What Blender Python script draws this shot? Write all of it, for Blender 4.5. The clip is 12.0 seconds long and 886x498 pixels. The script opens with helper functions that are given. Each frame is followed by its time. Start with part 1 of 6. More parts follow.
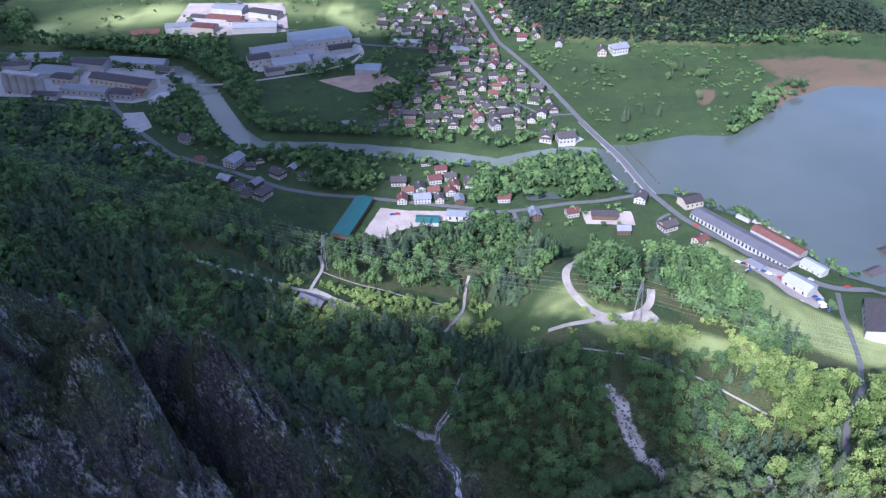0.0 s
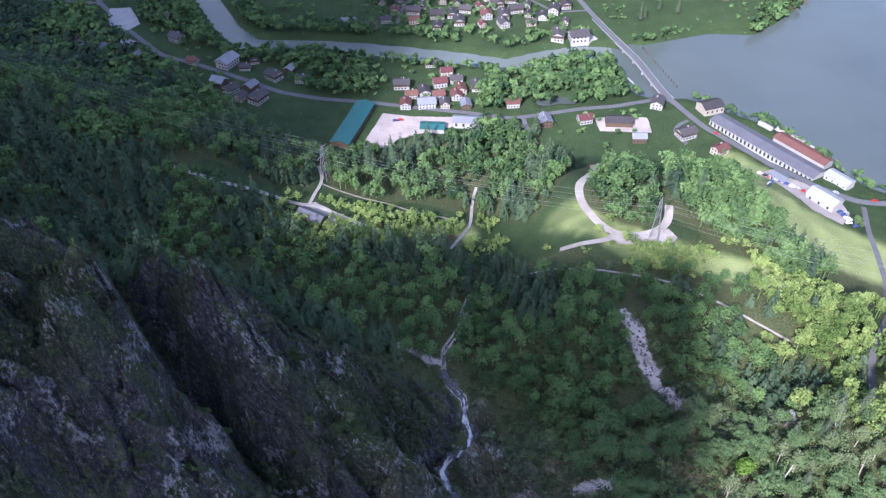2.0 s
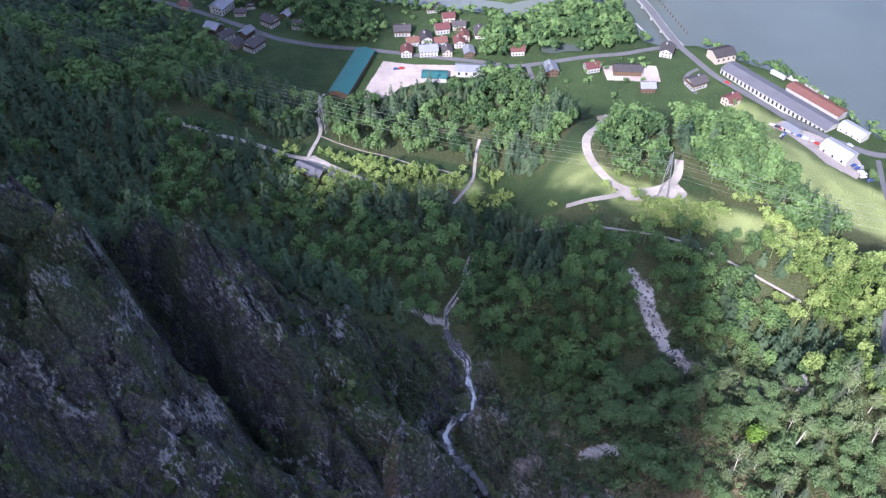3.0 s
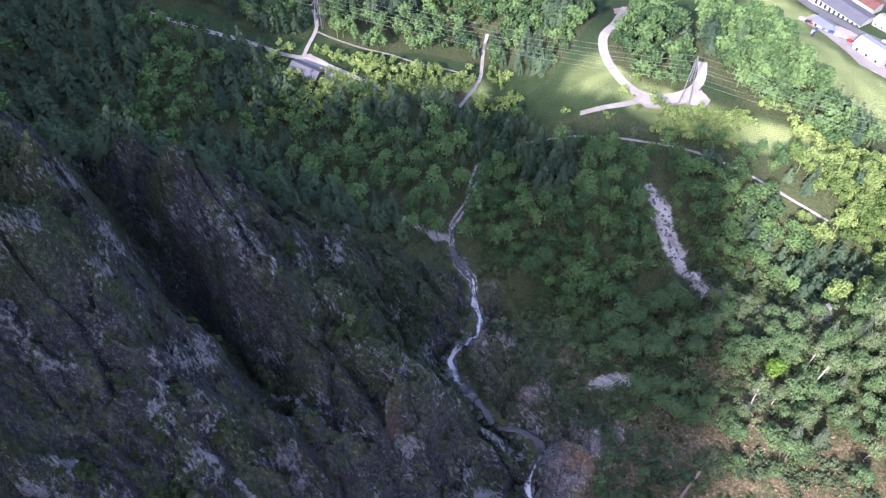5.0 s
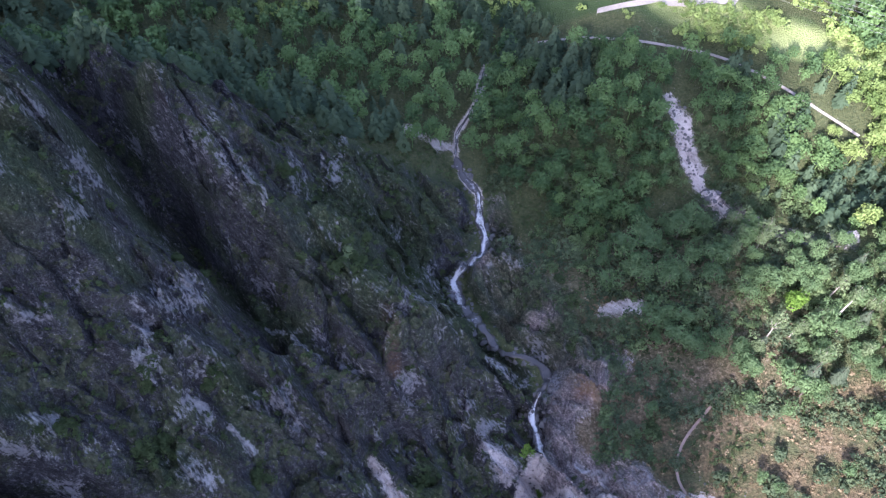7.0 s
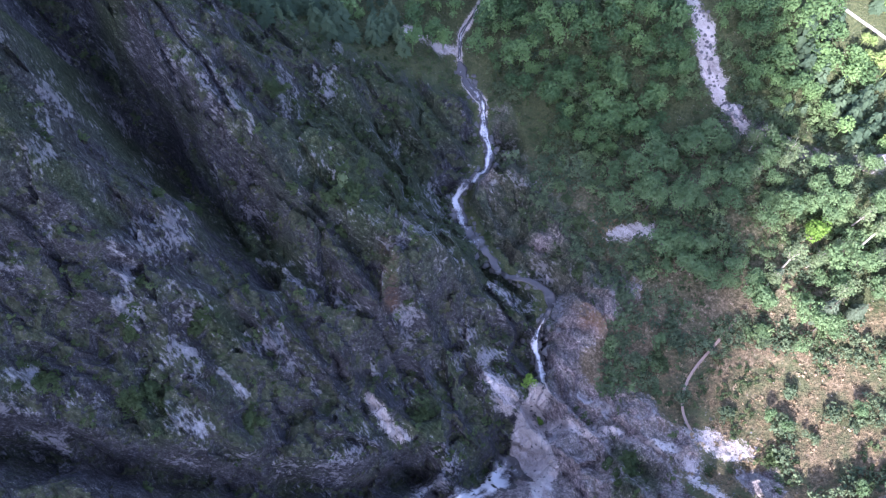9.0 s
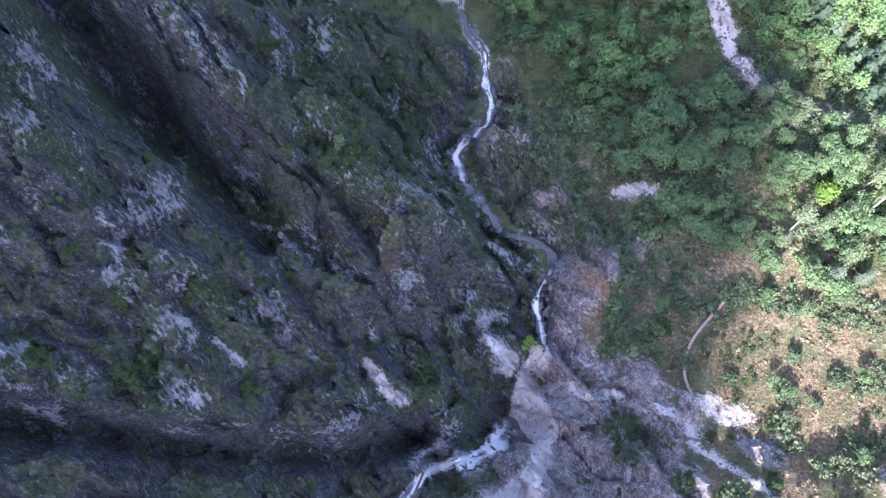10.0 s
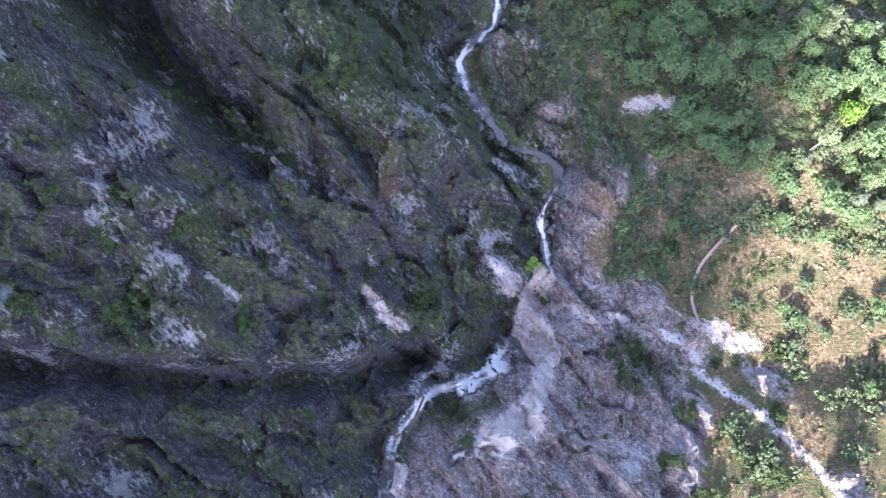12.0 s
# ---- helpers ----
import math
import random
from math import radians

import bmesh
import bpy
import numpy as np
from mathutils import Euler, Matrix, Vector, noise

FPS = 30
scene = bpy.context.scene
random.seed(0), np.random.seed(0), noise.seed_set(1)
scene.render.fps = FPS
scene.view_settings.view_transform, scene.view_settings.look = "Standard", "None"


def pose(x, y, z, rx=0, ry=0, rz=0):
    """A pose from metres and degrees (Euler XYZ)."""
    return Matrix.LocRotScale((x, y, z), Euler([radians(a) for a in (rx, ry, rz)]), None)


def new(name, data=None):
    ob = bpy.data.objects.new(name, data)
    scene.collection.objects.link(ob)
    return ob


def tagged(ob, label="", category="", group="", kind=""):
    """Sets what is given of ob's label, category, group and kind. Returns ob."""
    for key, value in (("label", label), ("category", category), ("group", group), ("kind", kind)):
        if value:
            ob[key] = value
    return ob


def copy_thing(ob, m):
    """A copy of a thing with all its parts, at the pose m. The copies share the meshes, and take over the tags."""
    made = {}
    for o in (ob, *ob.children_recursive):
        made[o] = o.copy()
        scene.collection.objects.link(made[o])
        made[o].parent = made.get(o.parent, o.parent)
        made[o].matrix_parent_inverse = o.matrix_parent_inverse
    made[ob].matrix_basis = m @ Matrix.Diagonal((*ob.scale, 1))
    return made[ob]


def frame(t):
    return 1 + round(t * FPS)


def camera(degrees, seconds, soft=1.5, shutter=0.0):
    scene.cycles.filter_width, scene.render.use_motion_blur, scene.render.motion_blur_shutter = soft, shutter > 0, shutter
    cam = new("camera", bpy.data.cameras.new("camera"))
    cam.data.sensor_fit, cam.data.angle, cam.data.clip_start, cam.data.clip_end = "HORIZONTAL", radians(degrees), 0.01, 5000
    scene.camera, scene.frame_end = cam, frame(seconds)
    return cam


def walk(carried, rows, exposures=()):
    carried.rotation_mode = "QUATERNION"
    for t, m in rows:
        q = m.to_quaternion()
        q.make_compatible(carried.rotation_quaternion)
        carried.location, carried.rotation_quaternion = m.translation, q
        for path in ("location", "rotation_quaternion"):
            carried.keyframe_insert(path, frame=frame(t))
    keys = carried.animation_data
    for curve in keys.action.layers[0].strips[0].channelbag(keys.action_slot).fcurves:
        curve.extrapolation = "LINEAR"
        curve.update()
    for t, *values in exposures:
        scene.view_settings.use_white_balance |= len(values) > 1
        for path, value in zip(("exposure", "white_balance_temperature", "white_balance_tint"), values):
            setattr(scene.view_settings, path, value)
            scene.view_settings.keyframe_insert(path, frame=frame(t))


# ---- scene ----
cam = camera(53.37, 12.0, soft=1.3)
walk(cam, [
    (0.0, pose(0.00, 0.00, 382.50, 55.540, 0, 0.000)),
    (0.5, pose(-0.26, 7.93, 381.28, 53.932, 0, 0.100)),
    (1.0, pose(-0.83, 15.79, 379.38, 52.151, 0, 0.147)),
    (1.5, pose(-1.44, 23.69, 377.58, 50.413, 0, 0.174)),
    (2.0, pose(-2.00, 31.60, 375.46, 48.583, 0, 0.236)),
    (2.5, pose(-2.74, 39.32, 373.90, 46.752, 0, 0.268)),
    (3.0, pose(-3.37, 47.15, 372.05, 44.843, 0, 0.275)),
    (5.0, pose(-4.70, 79.00, 366.82, 36.660, 0, 0.546)),
    (5.5, pose(-4.82, 86.70, 365.72, 34.540, 0, 0.672)),
    (6.0, pose(-4.79, 94.45, 364.00, 32.362, 0, 0.802)),
    (6.5, pose(-4.75, 102.10, 362.54, 30.191, 0, 0.971)),
    (7.0, pose(-4.62, 109.55, 360.71, 27.985, 0, 1.109)),
    (9.0, pose(-4.48, 136.97, 353.02, 19.241, 0, 1.606)),
    (9.5, pose(-4.46, 143.34, 351.42, 17.047, 0, 1.730)),
    (10.0, pose(-4.48, 149.41, 349.47, 14.731, 0, 1.809)),
    (10.5, pose(-4.66, 155.57, 347.57, 12.469, 0, 1.916)),
    (11.0, pose(-4.83, 161.14, 345.55, 10.194, 0, 2.001)),
    (11.5, pose(-5.11, 166.62, 343.50, 7.978, 0, 2.090)),
    (12.0, pose(-5.49, 171.56, 341.06, 5.764, 0, 2.142)),
], exposures=[(0.0, 1.12, 5100, 26), (3.0, 1.42, 5500, 27), (5.0, 1.68, 5600, 29), (7.0, 1.9, 5500, 30), (9.0, 2.36, 5400, 33), (10.5, 2.64, 5520, 30), (12.0, 2.84, 5800, 29)])

# ---------------------------------------------------------------- light
SUN_HEIGHT, SUN_WAY = 37.3, 25.0          # elevation; the light travels this many degrees east of north
world = bpy.data.worlds.new("sky")
scene.world = world
world.use_nodes = True
wn = world.node_tree.nodes
sky = wn.new("ShaderNodeTexSky")
sky.sky_type, sky.sun_disc = "NISHITA", False
sky.sun_elevation, sky.sun_rotation = radians(SUN_HEIGHT), radians(180 + SUN_WAY)
sky.air_density, sky.dust_density, sky.ozone_density = 1.0, 1.6, 1.4
# broken cloud: paler and brighter than the clear sky between
wl = world.node_tree.links
drift = wn.new("ShaderNodeTexNoise")
drift.inputs["Scale"].default_value, drift.inputs["Detail"].default_value = 2.4, 5.0
wl.new(wn.new("ShaderNodeTexCoord").outputs["Generated"], drift.inputs["Vector"])
shape = wn.new("ShaderNodeValToRGB")
shape.color_ramp.elements[0].position, shape.color_ramp.elements[1].position = 0.46, 0.66
wl.new(drift.outputs["Fac"], shape.inputs[0])
pale_sky = wn.new("ShaderNodeRGBToBW")
wl.new(sky.outputs[0], pale_sky.inputs[0])
cloud = wn.new("ShaderNodeMath")
cloud.operation = "MULTIPLY"
cloud.inputs[1].default_value = 1.3
wl.new(pale_sky.outputs[0], cloud.inputs[0])
heaven = wn.new("ShaderNodeMixRGB")
wl.new(shape.outputs[0], heaven.inputs[0])
wl.new(sky.outputs[0], heaven.inputs[1])
wl.new(cloud.outputs[0], heaven.inputs[2])
wl.new(heaven.outputs[0], wn["Background"].inputs[0])
wn["Background"].inputs[1].default_value = 0.15
sun = new("sun", bpy.data.lights.new("sun", "SUN"))
sun.data.energy, sun.data.angle, sun.data.color = 4.4, radians(2.4), (1.0, 0.93, 0.80)
sun.rotation_euler = (radians(90 - SUN_HEIGHT), 0, radians(-SUN_WAY))
# ---------------------------------------------------------------- the lie of the land
def smooth(a, b, v):
    t = np.clip((v - a) / (b - a), 0.0, 1.0)
    return t * t * (3 - 2 * t)


def lattice(ix, iy, seed):
    h = (ix.astype(np.int64) * 374761393 + iy.astype(np.int64) * 668265263 + seed * 974711) & 0x7FFFFFFF
    h = ((h ^ (h >> 13)) * 1274126177) & 0x7FFFFFFF
    return ((h ^ (h >> 16)) & 0xFFFF) / 65535.0


def grain(x, y, size, seed=0):
    """Smooth value noise, 0 to 1."""
    u, v = np.asarray(x, float) / size, np.asarray(y, float) / size
    iu, iv = np.floor(u), np.floor(v)
    fu, fv = u - iu, v - iv
    fu, fv = fu * fu * (3 - 2 * fu), fv * fv * (3 - 2 * fv)
    a, b = lattice(iu, iv, seed), lattice(iu + 1, iv, seed)
    c, d = lattice(iu, iv + 1, seed), lattice(iu + 1, iv + 1, seed)
    return (a * (1 - fu) + b * fu) * (1 - fv) + (c * (1 - fu) + d * fu) * fv


def layered(x, y, size, seed=0, steps=4, ridged=False):
    total, gain, weight = 0.0, 1.0, 0.0
    for k in range(steps):
        n = grain(x + 17.3 * k, y - 9.1 * k, size / 2 ** k, seed + k)
        total, weight = total + gain * (1 - abs(2 * n - 1) if ridged else n), weight + gain
        gain *= 0.5
    return total / weight


def blocks(x, y, size, seed):
    """Irregular cells: offsets from the nearest seed, and three lots drawn for the cell."""
    u, v = x / size, y / size
    iu, iv = np.floor(u), np.floor(v)
    best, keep_u, keep_v = np.full(np.shape(u), 9.0), iu, iv
    near_u, near_v = u * 0, u * 0
    for du in (-1, 0, 1):
        for dv in (-1, 0, 1):
            a, b = iu + du, iv + dv
            pu, pv = u - a - lattice(a, b, seed), v - b - lattice(a, b, seed + 1)
            d = pu * pu + pv * pv
            closer = d < best
            best = np.where(closer, d, best)
            near_u, near_v = np.where(closer, pu, near_u), np.where(closer, pv, near_v)
            keep_u, keep_v = np.where(closer, a, keep_u), np.where(closer, b, keep_v)
    lots = [lattice(keep_u, keep_v, seed + 5 + k) for k in range(3)]
    return near_u * size, near_v * size, lots[0], lots[1], lots[2]


def along(x, y, line):
    """Distance from a polyline, and how far along it (0 to 1) the nearest place lies."""
    line = np.array(line, float)
    lengths = np.hypot(*(line[1:, :2] - line[:-1, :2]).T)
    total, run = lengths.sum(), 0.0
    best, where = np.full(np.shape(x), 1e9), np.zeros(np.shape(x))
    for a, b, n in zip(line[:-1], line[1:], lengths):
        s = np.clip(((x - a[0]) * (b[0] - a[0]) + (y - a[1]) * (b[1] - a[1])) / n ** 2, 0, 1)
        d = np.hypot(x - a[0] - s * (b[0] - a[0]), y - a[1] - s * (b[1] - a[1]))
        where = np.where(d < best, (run + s * n) / total, where)
        best, run = np.minimum(d, best), run + n
    return best, where


def ridge(x, y, line, wide, high):
    d, _ = along(x, y, line)
    return high * np.exp(-(d / wide) ** 2)


# the mountain's crest behind, by x; unseen, its profile shaped to the shade's edge
CREST_X = (-900, -450, -400, -365, -331, -312, -265, -200, -150, -121, -113, -106, -101, 30, 90, 220, 900)
CREST_Z = (600, 620, 552, 545, 540, 536, 531, 526, 521, 518, 512, 300, 150, 70, 60, 60, 90)
# an added summit to the south-west, unseen, standing in for cloud shade over the valley
SHADE_PEAK_X = (-2600, -1100, -740, -606, -588, -570)
SHADE_PEAK_Z = (1000, 1075, 1150, 1206, 1060, 60)
# the torrent's gorge, from the headwall to the river: y, x, z
BED_Y = (-400, 60, 110, 140, 152, 165, 190, 215, 235, 250, 272, 300, 324, 346, 400, 450, 520, 600, 700)
BED_X = (-30, -28, -22, -18, -4, 18, 27, 31, 32, 13, 0, 9, 6, -3, 12, 20, 10, -60, -110)
BED_Z = (330, 110, 60, 44, 37, 25, 22.8, 22, 21, 19.6, 18.6, 17.6, 17.1, 16.7, 14.8, 9, 2, -1, -2)
# the water's own line in it
STREAM = [(-22, 112), (-21.4, 121), (-20.7, 136), (-16, 144), (-12, 151), (4, 155), (14, 162), (20, 169), (22, 177), (26, 187), (30.6, 195), (30.4, 207), (28.2, 214), (30, 221), (34.2, 228), (35, 235), (29, 240), (14, 244), (7.5, 252), (1, 262), (-3.8, 274), (1.3, 280), (9.5, 290), (10.4, 299), (8, 306), (7.5, 321), (0, 330), (-3.3, 341), (-2.9, 355), (6.6, 373), (11.2, 397), (17.7, 423), (20, 460), (10.1, 518.4), (-61.1, 595)]
RIVER = [(-928, 848.4), (-650.6, 934.2), (-487.7, 944.2), (-372.4, 923.1), (-290.9, 901), (-245.4, 848.4), (-221.3, 800.1), (-197.6, 754.6), (-172.2, 723.9), (-103.7, 722.9), (-44.6, 713.7), (10.3, 702.4), (49.5, 691.1), (80.7, 704.5), (114, 714.7), (155.3, 708.5), (196.6, 704.5)]
CLEFT = [(-152, 318), (-111, 277), (-93, 253), (-71, 233), (-46, 212), (-28, 198), (-2, 191)]
POOL = [(75.6, 633.1), (85.8, 636.1), (97.1, 636.1)]
LAKE = [(142.6, 696.3), (145, 712.6), (157.7, 724.9), (172.2, 723.9), (230.8, 744.4), (272.3, 742.3), (296.4, 762.7), (330.4, 798), (354.2, 824.2), (411.6, 858.5), (484.4, 850.5), (653.4, 898.9), (1117.6, 999.2), (1633.6, 898.9), (1600, 300), (900, 330), (620, 420), (470.1, 479.9), (371.2, 504.1), (319.4, 510.8), (294.2, 525.9), (279.6, 552.3), (262.5, 581.2), (244.4, 605), (218.2, 623), (190.2, 643.2), (167.6, 640.2), (153.5, 647.3), (145.9, 667.6)]


def inside(x, y, ring):
    odd = np.zeros(np.shape(x), bool)
    for (x0, y0), (x1, y1) in zip(ring, ring[1:] + ring[:1]):
        if y0 != y1:
            odd ^= ((y0 > y) != (y1 > y)) & (x < (x1 - x0) * (y - y0) / (y1 - y0) + x0)
    return odd


def beyond(x, y, ring):
    """Signed distance from a closed line, negative inside."""
    d, _ = along(x, y, ring + ring[:1])
    return np.where(inside(x, y, ring), -d, d)


def land(x, y, rough=True):
    x, y = np.asarray(x, float), np.asarray(y, float)
    bed = np.interp(y, BED_Y, BED_Z)
    across = x - np.interp(y, BED_Y, BED_X)
    east, west = np.maximum(across, 0), np.maximum(-across, 0)
    # right bank: a slope above the gorge, a terrace further out
    terrace = 50 * (1 - smooth(445, 570, y)) * smooth(290, 400, y + 40) * (1 - 0.8 * smooth(150, 290, x) * smooth(330, 400, y))
    reach = np.maximum(x - np.interp(np.maximum(y, 165), BED_Y, BED_X), 0)
    slope = np.minimum(bed, 60) + 0.27 * reach + 5 * smooth(2, 14, east) * (1 - smooth(230, 280, y))
    slope = np.minimum(slope, 70 + 0.12 * east)
    shelf = bed + np.maximum(terrace - bed, 0) * smooth(0, 70, east)
    right = slope + (shelf - slope) * smooth(262, 345, y)
    # left bank: the rock wall, falling to a wooded foot in the north
    steep = 0.92 - 0.68 * smooth(302, 385, y + 0.06 * west)
    steep = steep * (1 - smooth(440, 640, y - 0.35 * west)) + 0.0
    low = np.minimum(west, 34)
    left = bed + steep * (0.62 * low + 0.98 * (west - low))
    left = np.minimum(left, 285 + 0.1 * west)
    left = left - 0.45 * np.maximum(-132 - x, 0) * smooth(245, 275, y) * (1 - smooth(330, 360, y)) * smooth(-260, -190, x)
    z = np.where(across > 0, right, left)
    wall = smooth(4, 30, west) * (1 - smooth(290, 350, y)) * smooth(60, 120, y)
    # the buttress beside the gorge, the crags above it and the cleft between them
    z = z + wall * ridge(x, y, [(-98, 292), (-66, 260), (-42, 262), (-16, 230)], 17, 35)
    z = z + wall * ridge(x, y, [(-34, 206), (-46, 216), (-56, 226)], 11, 24)
    z = z + wall * ridge(x, y, [(-134, 272), (-126, 250), (-120, 228)], 12, 26)
    z = z + wall * ridge(x, y, [(-56, 163), (-36, 165)], 8, 8)
    d, run = along(x, y, CLEFT)
    z = z - wall * np.interp(run, (0, 0.35, 0.62, 0.8, 1), (46, 48, 34, 22, 10)) * np.exp(-(d / 12) ** 2)
    z = z - wall * ridge(x, y, [(-150, 162), (-116, 160), (-89, 157), (-69, 156), (-39, 157), (-14, 163)], 6, 26)
    z = z - wall * ridge(x, y, [(-190, 166), (-140, 163), (-118, 161)], 9, 14)
    d, _ = along(x, y, STREAM)
    z = bed + (z - bed) * (smooth(2.2, 13, d) + (1 - smooth(2.2, 13, d)) * (1 - smooth(108, 122, y)))
    # headwall and mountain behind, and the added summit that blocks the sun
    back = np.maximum(110 - y, 0)
    hill = np.minimum(40 + 1.8 * back * smooth(0, 70, back), np.interp(x, CREST_X, CREST_Z) - 1.1 * np.maximum(-175 - y, 0))
    shade_peak = np.minimum(40 + 2.5 * back * smooth(60, 300, back), np.interp(x, SHADE_PEAK_X, SHADE_PEAK_Z) - 1.3 * np.maximum(-430 - y, 0))
    z = np.where(back > 0, np.maximum(z, np.maximum(hill, shade_peak)), z)
    # the valley floor, the river and the lake
    z = np.where(y > 420, np.maximum(z, 3.0 * smooth(520, 620, y)), z)
    far = smooth(905, 1010, y - 0.10 * (x - 200)) * smooth(90, 190, x) * (1 - smooth(430, 520, x))
    z = z + far * 0.62 * np.maximum(y - 0.10 * (x - 200) - 925, 0)
    d, _ = along(x, y, RIVER)
    z = np.where(d < 60, np.minimum(z, -2.2 + 5.2 * smooth(7, 15, d) + 400 * smooth(30, 60, d)), z)
    d, _ = along(x, y, POOL)
    z = np.where(d < 30, np.minimum(z, -1.5 + 4.5 * smooth(4, 10, d) + 400 * smooth(14, 30, d)), z)
    out = beyond(x, y, LAKE)
    z = np.where(out < 40, np.minimum(z, -4 + 6.5 * smooth(-12, 14, out) + 300 * smooth(20, 60, out)), z)
    rim = np.maximum(np.hypot(x, y - 400) - 1100, 0)
    z = z + 0.45 * rim * smooth(0, 300, rim) * (1 - smooth(-60, 60, -out) * (out < 60))
    if rough:
        rock = rockiness(x, y)
        ribs = layered(x + 0.35 * z, y + 0.15 * z, 30, 3, 4, True) - 0.6
        z = z + rock * 16 * ribs
        # ribs and runnels that slant down the wall
        u, v = 0.72 * x + 0.69 * y, 0.69 * x - 0.72 * y
        warp = 9 * (layered(x, y, 30, 51, 3) - 0.5)
        comb = 1 - abs(2 * grain(u + warp, v * 0.28, 15, 52) - 1)
        z = z + rock * (11 * (comb ** 1.6 - 0.4) + 6 * ((1 - abs(2 * grain(u + 0.6 * warp + 40, v * 0.35, 6.5, 53) - 1)) ** 1.5 - 0.4))
        # tilted beds that weather out as broken ledges
        bedding = z + 0.75 * x + 0.5 * y + 14 * (layered(x, y, 26, 16, 3) - 0.5)
        step = 12 + 6 * grain(x, y, 40, 15)
        z = z + rock * (0.25 + 0.5 * grain(x, y, 15, 17)) * step / 6.28 * np.sin(6.28 * bedding / step)
        # broken blocks with their own tilt, parted by sharp edges
        for size, lift, tip, seed in ((17, 6.0, 0.75, 91), (7.5, 2.8, 0.95, 94), (3.4, 1.1, 0.9, 97)):
            cu, cv, lot, tu, tv = blocks(u * 1.1 + 0.5 * warp, v * 0.75 + 3 * grain(x, y, 6, 55), size, seed)
            z = z + rock * (lift * (lot - 0.5) + tip * (tu - 0.5) * cu + tip * (tv - 0.5) * cv)
        z = z - rock * 4 * smooth(0.88, 0.99, 1 - abs(2 * grain(u + 1.6 * warp + 13, v * 0.4, 19, 54) - 1))
        z = z + (1 - rock) * smooth(2, 12, z) * 2.2 * (layered(x, y, 24, 21, 4) - 0.5)
    return z


def rockiness(x, y):
    across = x - np.interp(y, BED_Y, BED_X)
    left = smooth(-3, 9, -across) * (1 - smooth(300, 345, y + 0.10 * across * (across < 0)))
    fade = 46 * (1 - smooth(172, 200, y)) + 12 + 12 * grain(x, y, 14, 19)
    fade = fade + 16 * smooth(215, 235, y) * (1 - smooth(262, 285, y))
    fade = fade + 10 * smooth(205, 225, y) * (1 - smooth(285, 310, y))
    right = 0.95 * smooth(0, 6, across) * (1 - smooth(0.55, 1.25, across / fade)) * (1 - smooth(300, 338, y))
    out = 0.7 * smooth(0.62, 0.74, grain(x, y, 19, 23)) * smooth(40, 60, x) * (1 - smooth(185, 215, y))
    d, _ = along(x, y, [(106, 309), (119, 299), (132, 292), (150, 278)])
    gully = 0.9 * smooth(9, 3, d + 4 * grain(x, y, 8, 24))
    out = out * smooth(105, 120, y)
    # slabs either side of the pale rib, and the bed of the gorge
    slabs = np.zeros(np.shape(x))
    for ring in ([(34, 186), (50, 182), (62, 178), (72, 168), (80, 152), (70, 112), (20, 112), (24, 150)], [(36, 186), (60, 182), (64, 188), (46, 200), (36, 204)], [(89, 171), (105, 167), (103, 157), (92, 160)]):
        slabs = np.maximum(slabs, 0.95 * smooth(4, -5, beyond(x, y, ring) + 5 * (grain(x, y, 7, 25) - 0.5)))
    bed = 0.9 * smooth(16, 8, abs(across)) * (1 - smooth(215, 235, y)) * smooth(100, 112, y)
    return np.clip(np.maximum(np.maximum(left + right + out + gully, slabs), bed), 0, 1)

# ---------------------------------------------------------------- materials
def nodes_of(name):
    m = bpy.data.materials.new(name)
    m.use_nodes = True
    return m, m.node_tree.nodes, m.node_tree.links


def noise_node(n, l, scale, detail=4.0, rough=0.6, coord=None):
    t = n.new("ShaderNodeTexNoise")
    t.inputs["Scale"].default_value, t.inputs["Detail"].default_value, t.inputs["Roughness"].default_value = scale, detail, rough
    if coord is not None:
        l.new(coord, t.inputs["Vector"])
    return t.outputs["Fac"]


def ramp(n, l, fac, stops):
    r = n.new("ShaderNodeValToRGB")
    l.new(fac, r.inputs[0])
    e = r.color_ramp.elements
    while len(e) < len(stops):
        e.new(0.5)
    for k, (p, c) in enumerate(stops):
        e[k].position, e[k].color = p, (*c, 1) if len(c) == 3 else c
    return r.outputs[0]


def grey(v):
    return (v, v, v)


def mix(n, l, fac, a, b, mode="MIX"):
    m = n.new("ShaderNodeMix")
    m.data_type, m.blend_type = "RGBA", mode
    for socket, v in ((m.inputs[0], fac), (m.inputs[6], a), (m.inputs[7], b)):
        if isinstance(v, (int, float)):
            socket.default_value = v
        elif isinstance(v, tuple):
            socket.default_value = (*v, 1)
        else:
            l.new(v, socket)
    return m.outputs[2]


def maths(n, l, op, a, b=0.0, c=None, clamp=False):
    m = n.new("ShaderNodeMath")
    m.operation, m.use_clamp = op, clamp
    for socket, v in zip(m.inputs, (a, b, c)):
        if v is None:
            continue
        if isinstance(v, (int, float)):
            socket.default_value = v
        else:
            l.new(v, socket)
    return m.outputs[0]


def bump(n, l, height, strength, distance, onto):
    b = n.new("ShaderNodeBump")
    b.inputs["Strength"].default_value, b.inputs["Distance"].default_value = strength, distance
    l.new(height, b.inputs["Height"])
    l.new(b.outputs[0], onto.inputs["Normal"])
    return b


def place(n):
    return n.new("ShaderNodeNewGeometry").outputs["Position"]


